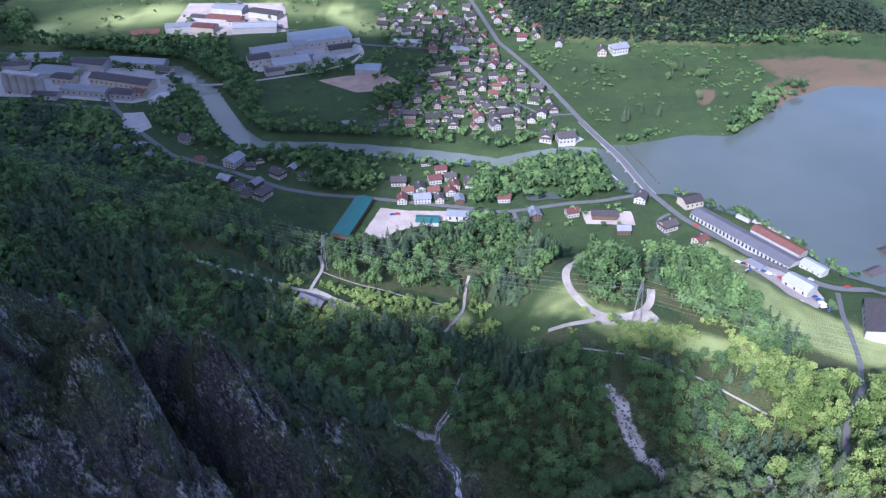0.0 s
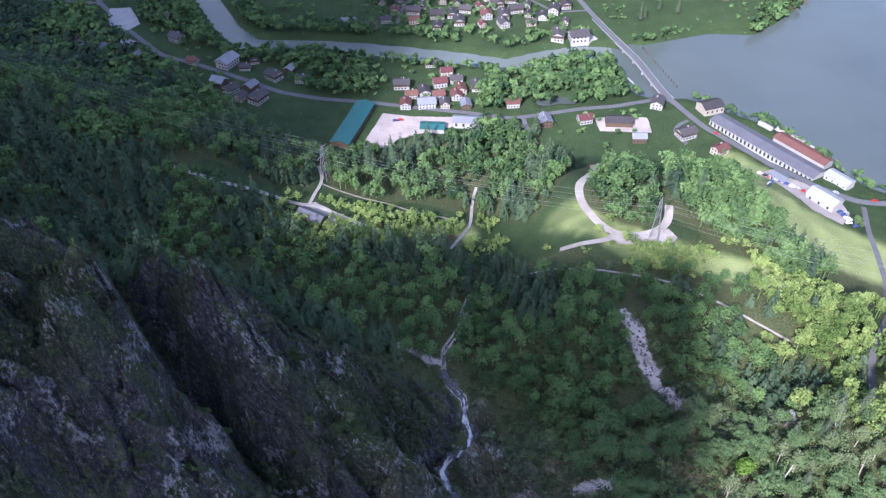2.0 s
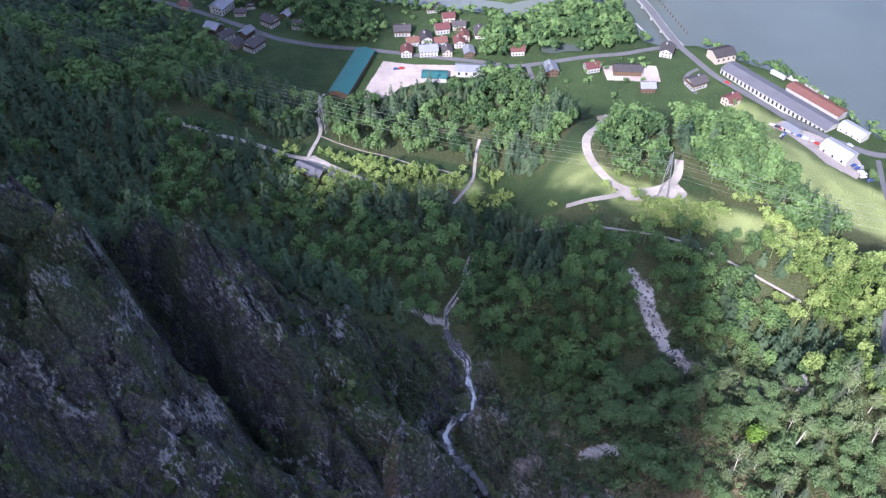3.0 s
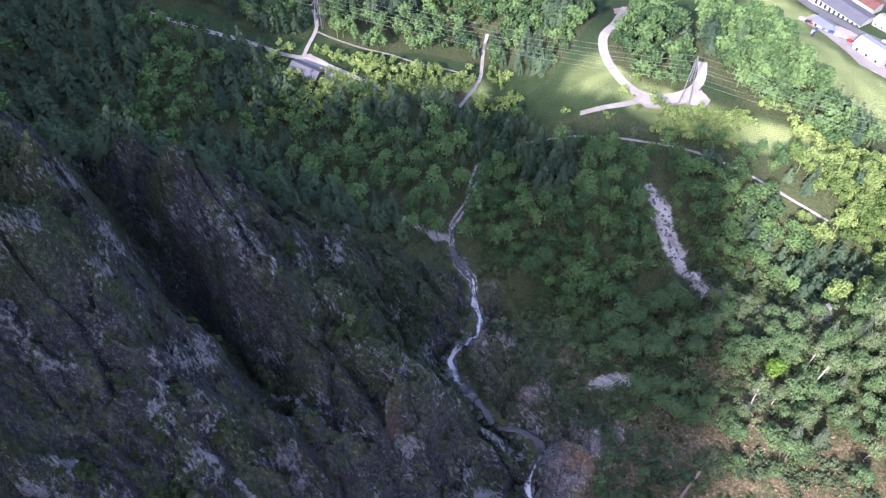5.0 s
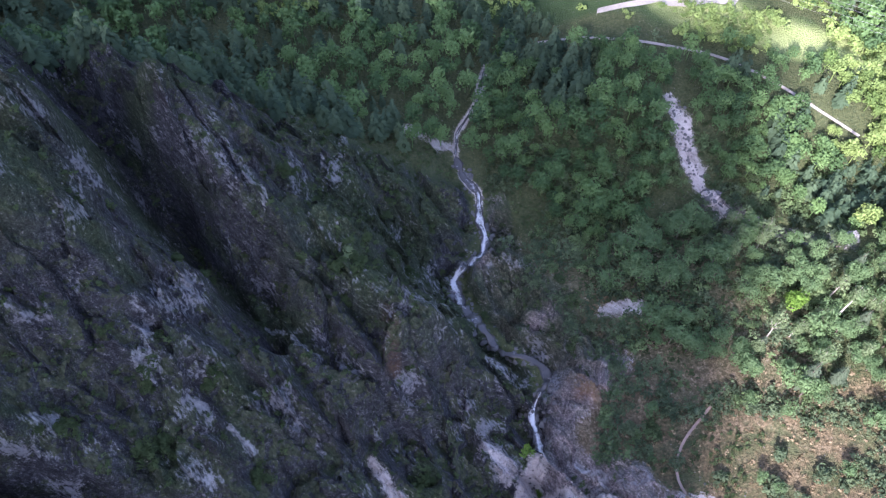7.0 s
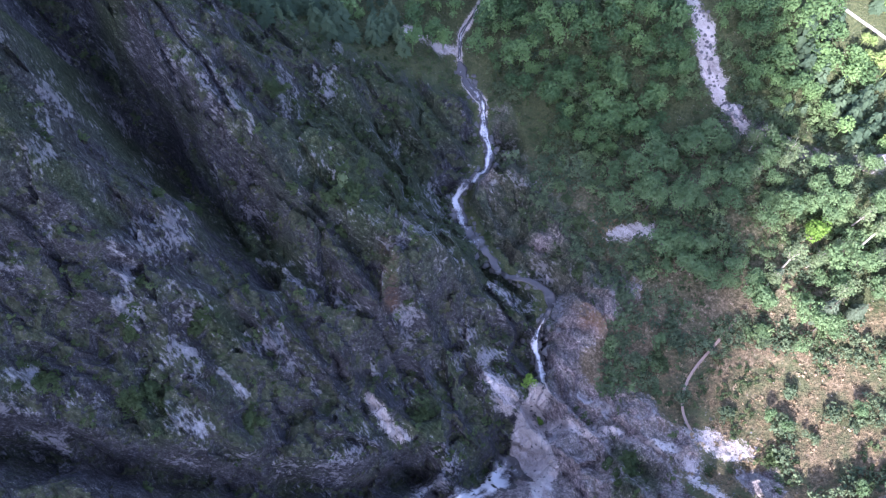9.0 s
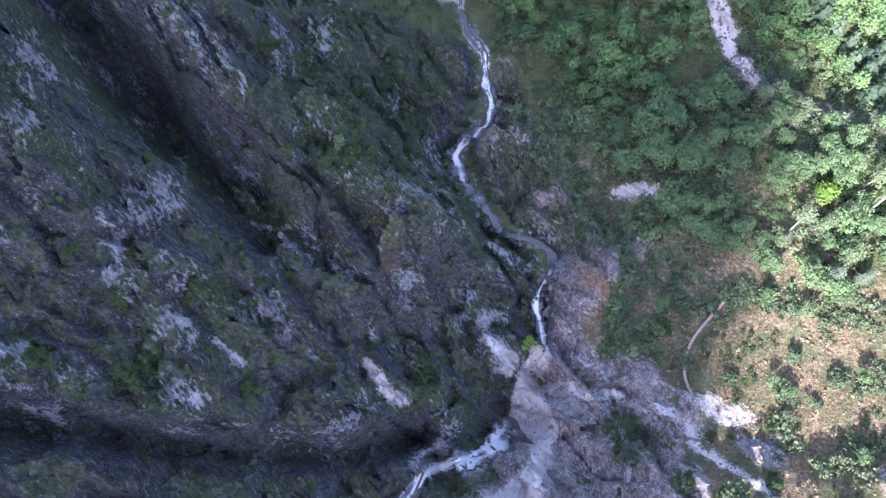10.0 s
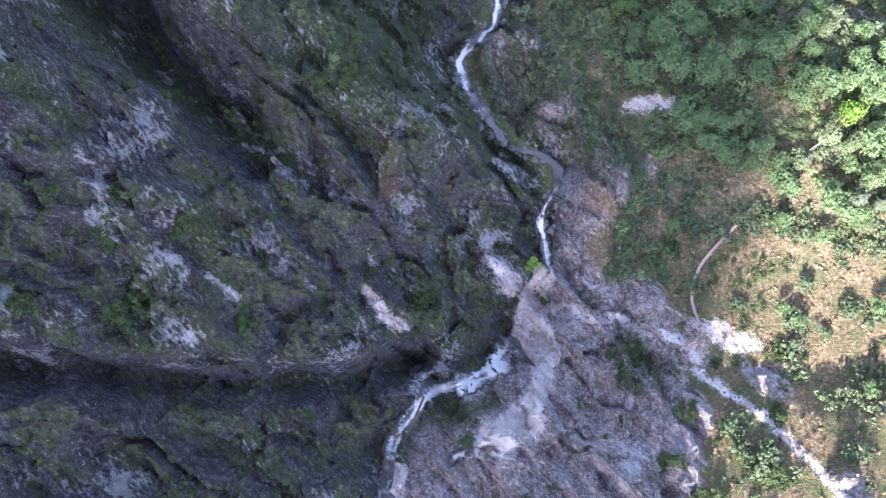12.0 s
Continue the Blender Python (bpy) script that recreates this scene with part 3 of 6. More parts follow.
def fields(x, y):
    """What grows or lies where, and which meadow is painted sunlit, 0 to 1, for the ground's material."""
    rock = rockiness(x, y)
    wood = np.zeros(np.shape(x))
    for ring in WOODS:
        wood = np.maximum(wood, smooth(9, -3, beyond(x, y, ring)))
    wood = np.maximum(wood, 1 - smooth(395, 425, y))
    d, _ = along(x, y, [(-90, 470), (-40, 470), (10, 470), (60, 430), (104, 398), (150, 388), (200, 372), (215, 340)])
    wood = wood * (1 - smooth(30, 10, d + 12 * grain(x, y, 14, 13)))
    warp_x, warp_y = x + 9 * (layered(x, y, 9, 81, 3) - 0.5), y + 9 * (layered(x, y, 9, 84, 3) - 0.5)

    def spots(marks):
        total = np.zeros(np.shape(x))
        for line, half in marks:
            d, _ = along(warp_x, warp_y, line)
            total = np.maximum(total, smooth(half * 1.25, half * 0.35, d))
        return total
    out = beyond(x, y, LAKE)
    d, _ = along(x, y, STREAM)
    gravel = smooth(3.6, 1.6, d + 2 * grain(x, y, 9, 5)) * smooth(300, 320, y) * (1 - smooth(385, 410, y))
    gravel = np.maximum(gravel, np.maximum(spots([([(29, 196), (27, 188)], 4.5), ([(-19, 128), (-18, 119)], 4.5), ([(28, 156), (23.7, 150), (20, 145.3), (15.3, 141.6), (8, 137)], 4.6)]), smooth(1.5, -1.5, beyond(0.6 * x + 0.4 * warp_x, 0.6 * y + 0.4 * warp_y, GRAVEL_BED))))
    gravel = np.maximum(gravel, 0.72 * spots([([(-31, 185), (-24, 179), (-18, 174)], 3.6), ([(11, 199), (20, 192)], 3.4), ([(82, 179), (90, 176), (97, 173)], 4.5), ([(60, 256), (69, 258)], 5)]))
    gravel = np.maximum(gravel, 0.75 * spots([(RIB, 2.0), (RIB[2:6], 2.8), (RIB[9:12], 2.8)]))
    gravel = np.maximum(gravel, spots([(SCREE, 3.6), (SCREE[1:4], 4.4)]))
    d, _ = along(x, y, [(-28, 351), (-15, 347), (-4, 346)])
    gravel = np.maximum(gravel, smooth(7, 2, d + 4 * grain(x, y, 6, 7)))
    dry = smooth(22, 44, x - np.interp(y, BED_Y, BED_X)) * (1 - smooth(205, 255, y + 20 * grain(x, y, 22, 12))) * smooth(20, 60, x)
    dry = np.maximum(dry, spots([([(-3, 456), (4, 452)], 6), ([(-40, 458), (-30, 456)], 4), ([(60, 262), (52, 250), (66, 232)], 5)]))
    pale = spots([([(-66, 262), (-65, 256)], 3.0), ([(-94, 214), (-92, 206), (-91, 196)], 4.2), ([(-81, 172), (-76, 169)], 4.5), ([(-57, 302), (-55, 296)], 2.2), ([(-68, 227), (-58, 222), (-48, 217)], 1.4), ([(14, 233), (22, 229)], 4), ([(-47, 190), (-45, 186)], 2.2), ([(-128, 214), (-124, 206)], 4), ([(-110, 262), (-104, 254)], 3), ([(-70, 188), (-66, 182)], 2), ([(-114, 178), (-108, 174)], 3), ([(-96, 250), (-92, 246)], 2), ([(-30, 200), (-28, 196)], 2), ([(-16, 160), (-14, 155)], 3.5), ([(-12.2, 151), (-16.5, 142.6)], 3.6), ([(50, 128), (56, 139)], 4.5), ([(45, 192), (52, 188)], 4.0), ([(54, 156), (53, 152)], 2), ([(116, 201), (121, 200)], 3)])
    rust = spots([([(-24, 230), (-25, 216)], 4.5), ([(70, 215), (62, 228)], 5), ([(46, 224), (56, 216)], 4)])
    # heath patches; the second run, along the cleft, paints its deep shade dark
    heath = spots([([(-210, 292), (-150, 266), (-128, 232)], 22), ([(-135, 284), (-103, 250), (-75, 236), (-58, 224)], 7), ([(-50, 262), (-37, 249), (-30, 240)], 11), ([(-88, 176), (-84, 170)], 7), ([(-60, 318), (-20, 312), (-12, 300)], 11), ([(-64, 284), (-40, 282), (-22, 274)], 8), ([(-26, 252), (-12, 262)], 7), ([(-73, 204), (-66, 198)], 5), ([(-96, 300), (-120, 292)], 9), ([(26, 278), (32, 268), (24, 262)], 8), ([(56, 160), (60, 170)], 6), ([(-106, 226), (-98, 222)], 5), ([(-130, 180), (-120, 176)], 6), ([(-14, 186), (-8, 178)], 6), ([(-5, 147), (3, 148), (12, 151)], 5), ([(55, 172), (66, 163)], 6)])
    heath = np.maximum(heath, 0.95 * smooth(0.42, 0.58, layered(x, y, 26, 88, 3)) * smooth(-75, -45, x) * smooth(215, 245, y))
    reed = smooth(60, 8, out) * smooth(300, 340, x) * smooth(760, 800, y)
    d, _ = along(x, y, [(259.2, 816.2), (270.8, 836.3)])
    reed = np.maximum(reed, smooth(22, 8, d + 16 * grain(x, y, 9, 67)))
    reed = np.maximum(reed, smooth(-2, -14, beyond(warp_x, warp_y, [(327.6, 924.1), (392.2, 944.2), (508.3, 934.2), (475.4, 836.3), (407.3, 848.4), (375.2, 836.3), (349.2, 868.7)])) * (0.35 + 0.65 * grain(x, y, 12, 68)))
    # slab is 1 over the whole right bank, 0 on the left
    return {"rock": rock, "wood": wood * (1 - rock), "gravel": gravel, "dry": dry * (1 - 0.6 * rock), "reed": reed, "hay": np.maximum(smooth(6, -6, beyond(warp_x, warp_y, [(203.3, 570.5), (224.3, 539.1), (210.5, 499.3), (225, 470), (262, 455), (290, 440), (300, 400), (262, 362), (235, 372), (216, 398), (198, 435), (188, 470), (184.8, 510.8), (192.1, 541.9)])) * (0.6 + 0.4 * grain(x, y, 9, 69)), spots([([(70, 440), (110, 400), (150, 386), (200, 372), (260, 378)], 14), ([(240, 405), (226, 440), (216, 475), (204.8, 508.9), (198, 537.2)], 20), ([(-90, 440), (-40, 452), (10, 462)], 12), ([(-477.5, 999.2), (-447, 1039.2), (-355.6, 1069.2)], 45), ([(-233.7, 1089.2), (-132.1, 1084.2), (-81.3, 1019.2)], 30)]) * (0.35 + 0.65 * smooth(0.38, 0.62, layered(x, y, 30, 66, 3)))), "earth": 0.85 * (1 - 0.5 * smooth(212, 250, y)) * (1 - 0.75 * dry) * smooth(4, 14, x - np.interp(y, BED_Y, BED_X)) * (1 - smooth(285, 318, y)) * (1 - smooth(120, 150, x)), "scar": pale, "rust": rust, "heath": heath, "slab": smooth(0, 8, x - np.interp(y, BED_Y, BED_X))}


WOODS = []
# foot of the wall
WOODS.append([(-24, 338), (-2, 346), (6, 374), (12, 400), (16, 424), (-2, 440), (-58, 446), (-66, 440), (-98, 444), (-112, 466), (-178.1, 479.9), (-140.8, 518.4), (-105.2, 541.9), (-152.7, 595), (-184.1, 643.2), (-245.4, 686), (-330.7, 782.9), (-467, 810.1), (-728, 777.9), (-700, 420), (-330, 350), (-190, 320), (-90, 322)])
# between cabin and yard
WOODS.append([(-72, 481.9), (-20, 493.6), (20, 485.8), (46.1, 504.1), (58.8, 556.1), (40.7, 601), (20.4, 607), (18.3, 579.2), (-30.5, 573.4), (-62.9, 558), (-80.8, 537.2)])
# between the torrent and the scree
WOODS.append([(14, 330), (56, 288), (80, 300), (88, 320), (88, 352), (98, 366), (96, 379), (70, 382), (50, 394), (30, 436), (18, 424), (12, 398), (6, 372), (4, 344)])
# east of the scree
WOODS.append([(106, 322), (140, 300), (180, 250), (330, 220), (420, 300), (330, 350), (262, 372), (215, 362), (190, 364), (150, 372), (120, 380), (100, 385), (98, 355)])
# the wooded knoll inside the curve
WOODS.append([(82, 440), (94, 421), (118, 421), (123, 440), (126, 479.9), (123.1, 532.5), (104.6, 518.4), (88, 479.9)])
# the wood beside the long meadow
WOODS.append([(131, 477.9), (150.9, 518.4), (178.8, 510.8), (184, 470), (196, 430), (218, 398), (192, 376), (150, 410), (134, 430)])
# slope above the gorge
WOODS.append([(52, 276), (76, 240), (98, 226), (122, 214), (150, 195), (240, 180), (240, 250), (150, 286), (100, 300), (60, 290)])
# behind the cabin
WOODS.append([(-160.5, 504.1), (-112.1, 483.8), (-92, 481.9), (-90.4, 510.8), (-76.2, 499.3), (-72.1, 485.8), (-62.2, 499.3), (-80.8, 537.2), (-105.2, 541.9), (-141.4, 537.2)])
# spruces between glade and meadow
WOODS.append([(18, 477.9), (36, 452), (52, 452), (62, 470), (78.2, 499.3), (88.9, 537.2), (67, 561.8), (65.1, 591), (44.8, 599), (58.8, 556.1), (46.1, 504.1), (26, 495.5)])
# the hill beyond the meadows
WOODS.append([(71.1, 1139.2), (97.5, 1019.2), (113.8, 967.2), (203.2, 955.2), (340.4, 961.2), (457.2, 984.2), (528.3, 1009.2), (560, 1400), (60, 1400)])
# far corner
WOODS.append([(-1219.2, 979.2), (-569, 984.2), (-528.3, 1039.2), (-569, 1119.2), (-640, 1300), (-1200, 1300)])

fine_x = list(np.arange(-165, 170, 0.95))
fine_y = list(np.arange(114, 340, 0.95))
xs = np.array(stretch_out(fine_x[0], -2600, 2.0, 1.06)[::-1] + fine_x + stretch_out(fine_x[-1], 2600, 2.0, 1.06))
ys = np.array(stretch_out(fine_y[0], -900, 2.5, 1.09)[::-1] + fine_y + list(np.arange(fine_y[-1] + 2.4, 640, 2.4)) + stretch_out(640, 3200, 3.2, 1.035))
gx, gy, quads = sheet(xs, ys)
gz = land(gx, gy)
me = mesh_of("ground", np.stack([gx, gy, gz], -1), quads, GROUND, True)
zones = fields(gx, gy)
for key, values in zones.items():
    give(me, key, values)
# bare rock breaks in facets, soil lies smooth
me.polygons.foreach_set("use_smooth", zones["rock"][quads].mean(1) < 0.45)
tagged(new("ground", me), "alpine valley floor, wooded slopes and grey limestone walls", "terrain", kind="structure")

# lake and river: one level sheet, seen where the land dips under it
wx, wy, wq = sheet(np.linspace(60, 1700, 42), np.linspace(440, 1010, 30))
tagged(new("water", mesh_of("lake", np.stack([wx, wy, 0 * wx], -1), wq, LAKE_WATER)), "calm grey-green mountain lake reflecting a cloudy sky", "lake", kind="structure")


def ribbon(line, half, lift, steps=3.0, level=None, cuts=4):
    """A strip draped along a line on the land."""
    line = np.array(line, float)
    seg = np.hypot(*(line[1:] - line[:-1]).T)
    run = np.r_[0, np.cumsum(seg)]
    s = np.linspace(0, run[-1], max(4, int(run[-1] / steps)))
    # rounded corners
    cx, cy = np.interp(s, run, line[:, 0]), np.interp(s, run, line[:, 1])
    for _ in range(6):
        cx[1:-1] = (cx[:-2] + 2 * cx[1:-1] + cx[2:]) / 4
        cy[1:-1] = (cy[:-2] + 2 * cy[1:-1] + cy[2:]) / 4
    tx, ty = np.gradient(cx), np.gradient(cy)
    n = np.hypot(tx, ty)
    side = np.linspace(-1, 1, cuts + 1)
    px = cx[:, None] + (ty / n)[:, None] * half * side
    py = cy[:, None] - (tx / n)[:, None] * half * side
    if level is None:
        pz = land(px, py) + lift
        mid = pz.max(axis=1)
        for _ in range(3):
            mid[1:-1] = (mid[:-2] + 2 * mid[1:-1] + mid[2:]) / 4
        pz = np.maximum(pz, mid[:, None])
    else:
        pz = np.zeros_like(px) + level
    i = np.arange(px.size).reshape(px.shape)
    q = np.stack([i[:-1, :-1], i[1:, :-1], i[1:, 1:], i[:-1, 1:]], -1).reshape(-1, 4)
    return np.stack([px, py, pz], -1).reshape(-1, 3), q, s


v, q, _ = ribbon(RIVER[:-2] + [(140.9, 713.7)], 17, 0, 8, 0.02)
tagged(new("water", mesh_of("river", v, q, RIVER_WATER)), "slow grey-green river between wooded banks", "river", kind="structure")
for line, half, mat, label in (
        (MAIN_ROAD, 2.73, ASPHALT, "grey asphalt valley road"), (VILLAGE_LANE, 2.3, ASPHALT, "narrow asphalt village lane"),
        (WEST_LANE, 2.4, ASPHALT, "narrow asphalt lane past farmhouses"), (CABIN_TRACK, 1.5, TRACK, "pale gravel forest track"),
        (LINK_TRACK, 1.1, TRACK, "pale gravel forest track"), (GLADE_TRACK, 1.0, TRACK, "pale gravel track in a clearing"), (GLADE_LINK, 0.6, FAINT_TRACK, "thin pale track through a sunlit clearing"),
        (CURVE_TRACK, 2.5, TRACK, "bright gravel track curving round a knoll"), (BRANCH_TRACK, 1.7, TRACK, "bright gravel branch track"),
        ([(99, 221), (96, 217), (89, 209), (81, 201), (77, 190), (79, 180)], 0.5, RAW_EARTH, "narrow trodden path down a dry slope"), (TERRACE_TRACK, 0.75, TRACK, "narrow pale track across a wooded terrace"), (EAST_LANE, 1.7, ASPHALT, "grey lane with ditches beside a meadow"),
        (FARM_LANE, 1.7, ASPHALT, "grey farm lane"), ([(183.3, 603), (174.1, 598), (169, 589), (171.9, 577.3), (176.9, 573.4)], 1.5, ASPHALT, "narrow drive looping to a lakeside house"),
        ([(-45.8, 759.7), (-44.7, 777.9), (-41.6, 794), (-24.8, 839.4), (-8.2, 875.7), (12.3, 894.9), (27.5, 917.1)], 1.8, ASPHALT, "narrow village lane between gardens"),
        ([(96.7, 784), (74.7, 810.1), (59.8, 846.4), (43.2, 860.6), (20.5, 866.6)], 1.7, ASPHALT, "narrow village lane between gardens"), ([(54.1, 778.9), (82.2, 780.9), (126.9, 786)], 1.5, ASPHALT, "narrow village lane by a meadow"),
        ([(-266.2, 1119.2), (-219.5, 1041.2), (-183.9, 1013.2), (-129, 999.2), (-98.6, 969.2), (-63, 962.2), (-10.2, 955.2), (31.5, 922.1), (79.5, 907)], 2.6, ASPHALT, "grey road skirting sunlit fields"),
        ([(-201.4, 864.6), (-141.2, 886.8), (-99.8, 913.1), (-89.4, 941.2), (-96.5, 965.2)], 2.2, TRACK, "pale works road beside a gravel pit"),
        ([(-487.8, 810.1), (-428.3, 816.2), (-388.3, 807.1), (-337.6, 801.1), (-322.2, 796)], 2.6, ASPHALT, "grey road in front of the works")):
    v, q, _ = ribbon(line, half, 0.35)
    if line is MAIN_ROAD:
        v[:, 2] = np.maximum(v[:, 2], 3.4)
    tagged(new("road", mesh_of("road", v, q, mat, True)), label, "road", kind="structure")


def patch(name, ring, step, lift, mat, label):
    """A draped piece of ground cut to a ring, with a slightly ragged edge."""
    r = np.array(ring)
    gx, gy = np.meshgrid(np.arange(r[:, 0].min(), r[:, 0].max() + step, step), np.arange(r[:, 1].min(), r[:, 1].max() + step, step))
    # the border is drawn in to the ring, a little ragged
    d = beyond(gx, gy, ring) + 0.8 * (grain(gx, gy, 3, 98) - 0.5)
    tx, ty = (beyond(gx + 0.1, gy, ring) - beyond(gx - 0.1, gy, ring)) / 0.2, (beyond(gx, gy + 0.1, ring) - beyond(gx, gy - 0.1, ring)) / 0.2
    near = (d > 0) & (d < 1.6 * step)
    gx, gy = np.where(near, gx - tx * d, gx), np.where(near, gy - ty * d, gy)
    z = land(gx, gy) + lift
    i = np.arange(gx.size).reshape(gx.shape)
    q = np.stack([i[:-1, :-1], i[:-1, 1:], i[1:, 1:], i[1:, :-1]], -1).reshape(-1, 4)
    cx, cy = gx.ravel()[q].mean(1), gy.ravel()[q].mean(1)
    q = q[(beyond(cx, cy, ring) < 0.1 * step) & ((d < 1.6 * step).ravel()[q].all(1))]
    tagged(new(name, mesh_of(name, np.stack([gx, gy, z], -1).reshape(-1, 3), q, mat, True)), label, "yard", kind="structure")


patch("yard", [(-65, 567.6), (-50.9, 612), (-29.5, 608), (4.1, 607), (6.1, 595), (-22.4, 585.1), (-37.6, 578.2), (-45.7, 567.6)], 2.0, 0.3, YARD, "pale gravel yard beside long green-roofed sheds")
patch("yard", [(213.7, 527.8), (222.7, 504.1), (232, 470), (250, 462), (262.1, 479.9), (262.6, 499.3), (247.3, 514.6), (228.3, 538.2)], 2.0, 0.3, YARD, "bright gravel car park below the factory")
patch("yard", [(-94, 465), (-85, 470), (-72, 463), (-69, 450), (-74, 443), (-77, 455), (-89, 459)], 2.0, 0.3, TRACK, "bright gravel apron in front of the cabin")
patch("yard", [(90, 415), (100, 413), (110, 415), (124, 422), (129, 410), (126, 406), (116, 407), (104, 405), (92, 406)], 2.0, 0.3, TRACK, "bright gravel turning place")
patch("yard", [(98.9, 535.3), (113.3, 542.9), (112.9, 529.7), (96.6, 518.4)], 2.0, 0.3, RAW_EARTH, "bare earth at the end of a gravel track")
patch("yard", [(112, 607), (152.8, 607), (152.7, 587.1), (114, 589)], 2.0, 0.3, YARD, "bare yard round a farm building")
patch("yard", [(-131.5, 866.6), (-102.5, 878.8), (-61.4, 882.8), (-43.2, 860.6), (-62, 840.4), (-88.9, 836.3), (-107.2, 848.4)], 2.0, 0.3, RAW_EARTH, "pinkish gravel pit")
patch("yard", [(-480.7, 888.9), (-306, 904), (-269.1, 868.7), (-279.4, 828.3), (-311.3, 810.1), (-393.6, 824.2), (-486.4, 828.3)], 2.0, 0.3, CONCRETE, "paved works yard between industrial halls")
patch("yard", [(-218.6, 934.2), (-182.9, 969.2), (-97.5, 989.2), (-91.4, 944.2), (-132.7, 898.9), (-204.6, 888.9)], 2.0, 0.3, CONCRETE, "paved works yard round large halls")
patch("yard", [(-325.1, 1109.2), (-203.2, 1109.2), (-182.9, 1009.2), (-325.1, 984.2)], 2.0, 0.3, YARD, "pale works yard by a field")
patch("yard", [(-313, 788), (-294.2, 790), (-276.6, 757.6), (-286.9, 743.4), (-308.9, 759.7)], 2.0, 0.5, CONCRETE, "paved square where lanes meet")
patch("yard", [(103.9, 742.3), (120.6, 747.4), (130.9, 732.1), (116.2, 720.8)], 2.0, 0.3, CONCRETE, "paved forecourt beside a lakeside house")

# ---------------------------------------------------------------- trees
def unit(v):
    return v / np.maximum(np.linalg.norm(v, axis=-1, keepdims=True), 1e-6)


def leaf_shape(rng, tufts, size, high, wide, lobes=5, lean=0.0, loose=1.0):
    """A broadleaved crown: tufts of leaves spread over several lobes. Triangles as (n, 3, 3)."""
    centres = rng.normal(size=(lobes, 3)) * (0.42 * loose, 0.42 * loose, 0.26)
    centres[0] = (0, 0, 0.15)
    spans = rng.uniform(0.38, 0.62, lobes)
    which = rng.integers(0, lobes, tufts)
    way = unit(rng.normal(size=(tufts, 3)) + (0, 0, 0.25))
    p = centres[which] + way * (spans[which] * rng.uniform(0.72, 1.06, tufts))[:, None]
    p = p * (wide, wide, high * 0.38) + (0, 0, high * 0.62)
    p[:, 0] += lean * p[:, 2]
    normal = unit(way + rng.normal(size=(tufts, 3)) * 0.42)
    side = unit(np.cross(normal, rng.normal(size=(tufts, 3))))
    over = np.cross(normal, side)
    r = size * rng.uniform(0.6, 1.35, tufts)[:, None]
    a, b = p + side * r, p + over * r * 0.8
    c, d = p - side * r * rng.uniform(0.6, 1, (tufts, 1)), p - over * r * 0.8
    bend = normal * r * 0.35
    return np.concatenate([np.stack([a, b - bend, c], 1), np.stack([a, c, d - bend], 1)])


def trunk_shape(high, base, top, sides=5, lean=0.0):
    ring = np.linspace(0, 2 * np.pi, sides, endpoint=False)
    lower = np.stack([base * np.cos(ring), base * np.sin(ring), 0 * ring - 0.8], -1)
    upper = np.stack([top * np.cos(ring) + lean * high, top * np.sin(ring), 0 * ring + high], -1)
    l2, u2 = np.roll(lower, -1, 0), np.roll(upper, -1, 0)
    return np.concatenate([np.stack([lower, l2, u2], 1), np.stack([lower, u2, upper], 1)])


def limb_shapes(rng, count, high, wide):
    """Limbs that fork out of the trunk into the crown."""
    out = []
    for k in range(count):
        a = rng.uniform(0, 2 * np.pi)
        z0 = high * rng.uniform(0.3, 0.6)
        p0 = np.array((0, 0, z0))
        p1 = np.array((np.cos(a) * wide * 0.6, np.sin(a) * wide * 0.6, z0 + high * rng.uniform(0.12, 0.28)))
        s = np.array((-np.sin(a), np.cos(a), 0)) * 0.14
        u = np.array((0, 0, 0.14))
        out += [[p0 + s, p0 - s, p1], [p0 + u, p0 - u, p1]]
    return np.array(out)


def needle_shape(rng, tufts, high, wide, size):
    """A conifer's crown: drooping sprays in uneven whorls round a cone."""
    f = 1 - np.sqrt(rng.uniform(0.0, 1, tufts))
    f = np.clip(f + rng.uniform(-0.03, 0.03, tufts), 0, 0.98)
    a = rng.uniform(0, 2 * np.pi, tufts)
    lobe = 1 + 0.22 * np.sin(3 * a + rng.uniform(0, 6)) * rng.uniform(0.3, 1)
    r = (wide * (1 - f) ** 0.8 + 0.12) * rng.uniform(0.35, 1.0, tufts) ** 0.6 * lobe
    out = np.stack([np.cos(a), np.sin(a), rng.uniform(-0.75, -0.15, tufts)], -1)
    side = np.stack([-np.sin(a), np.cos(a), rng.uniform(-0.4, 0.4, tufts)], -1)
    p = np.stack([np.cos(a) * r * 0.72, np.sin(a) * r * 0.72, high * (0.13 + 0.85 * f) - 0.12 * r], -1)
    k = (size * (0.55 + 0.6 * (1 - f)) * rng.uniform(0.7, 1.3, tufts))[:, None]
    tip, root = p + out * k * 1.25, p - out * k * 0.6
    w1, w2 = p + side * k * 0.7, p - side * k * 0.7
    return np.concatenate([np.stack([root, w2, tip], 1), np.stack([root, tip, w1], 1)])


def soup(tris):
    """Verts and faces of loose triangles."""
    return tris.reshape(-1, 3), np.arange(tris.shape[0] * 3).reshape(-1, 3)


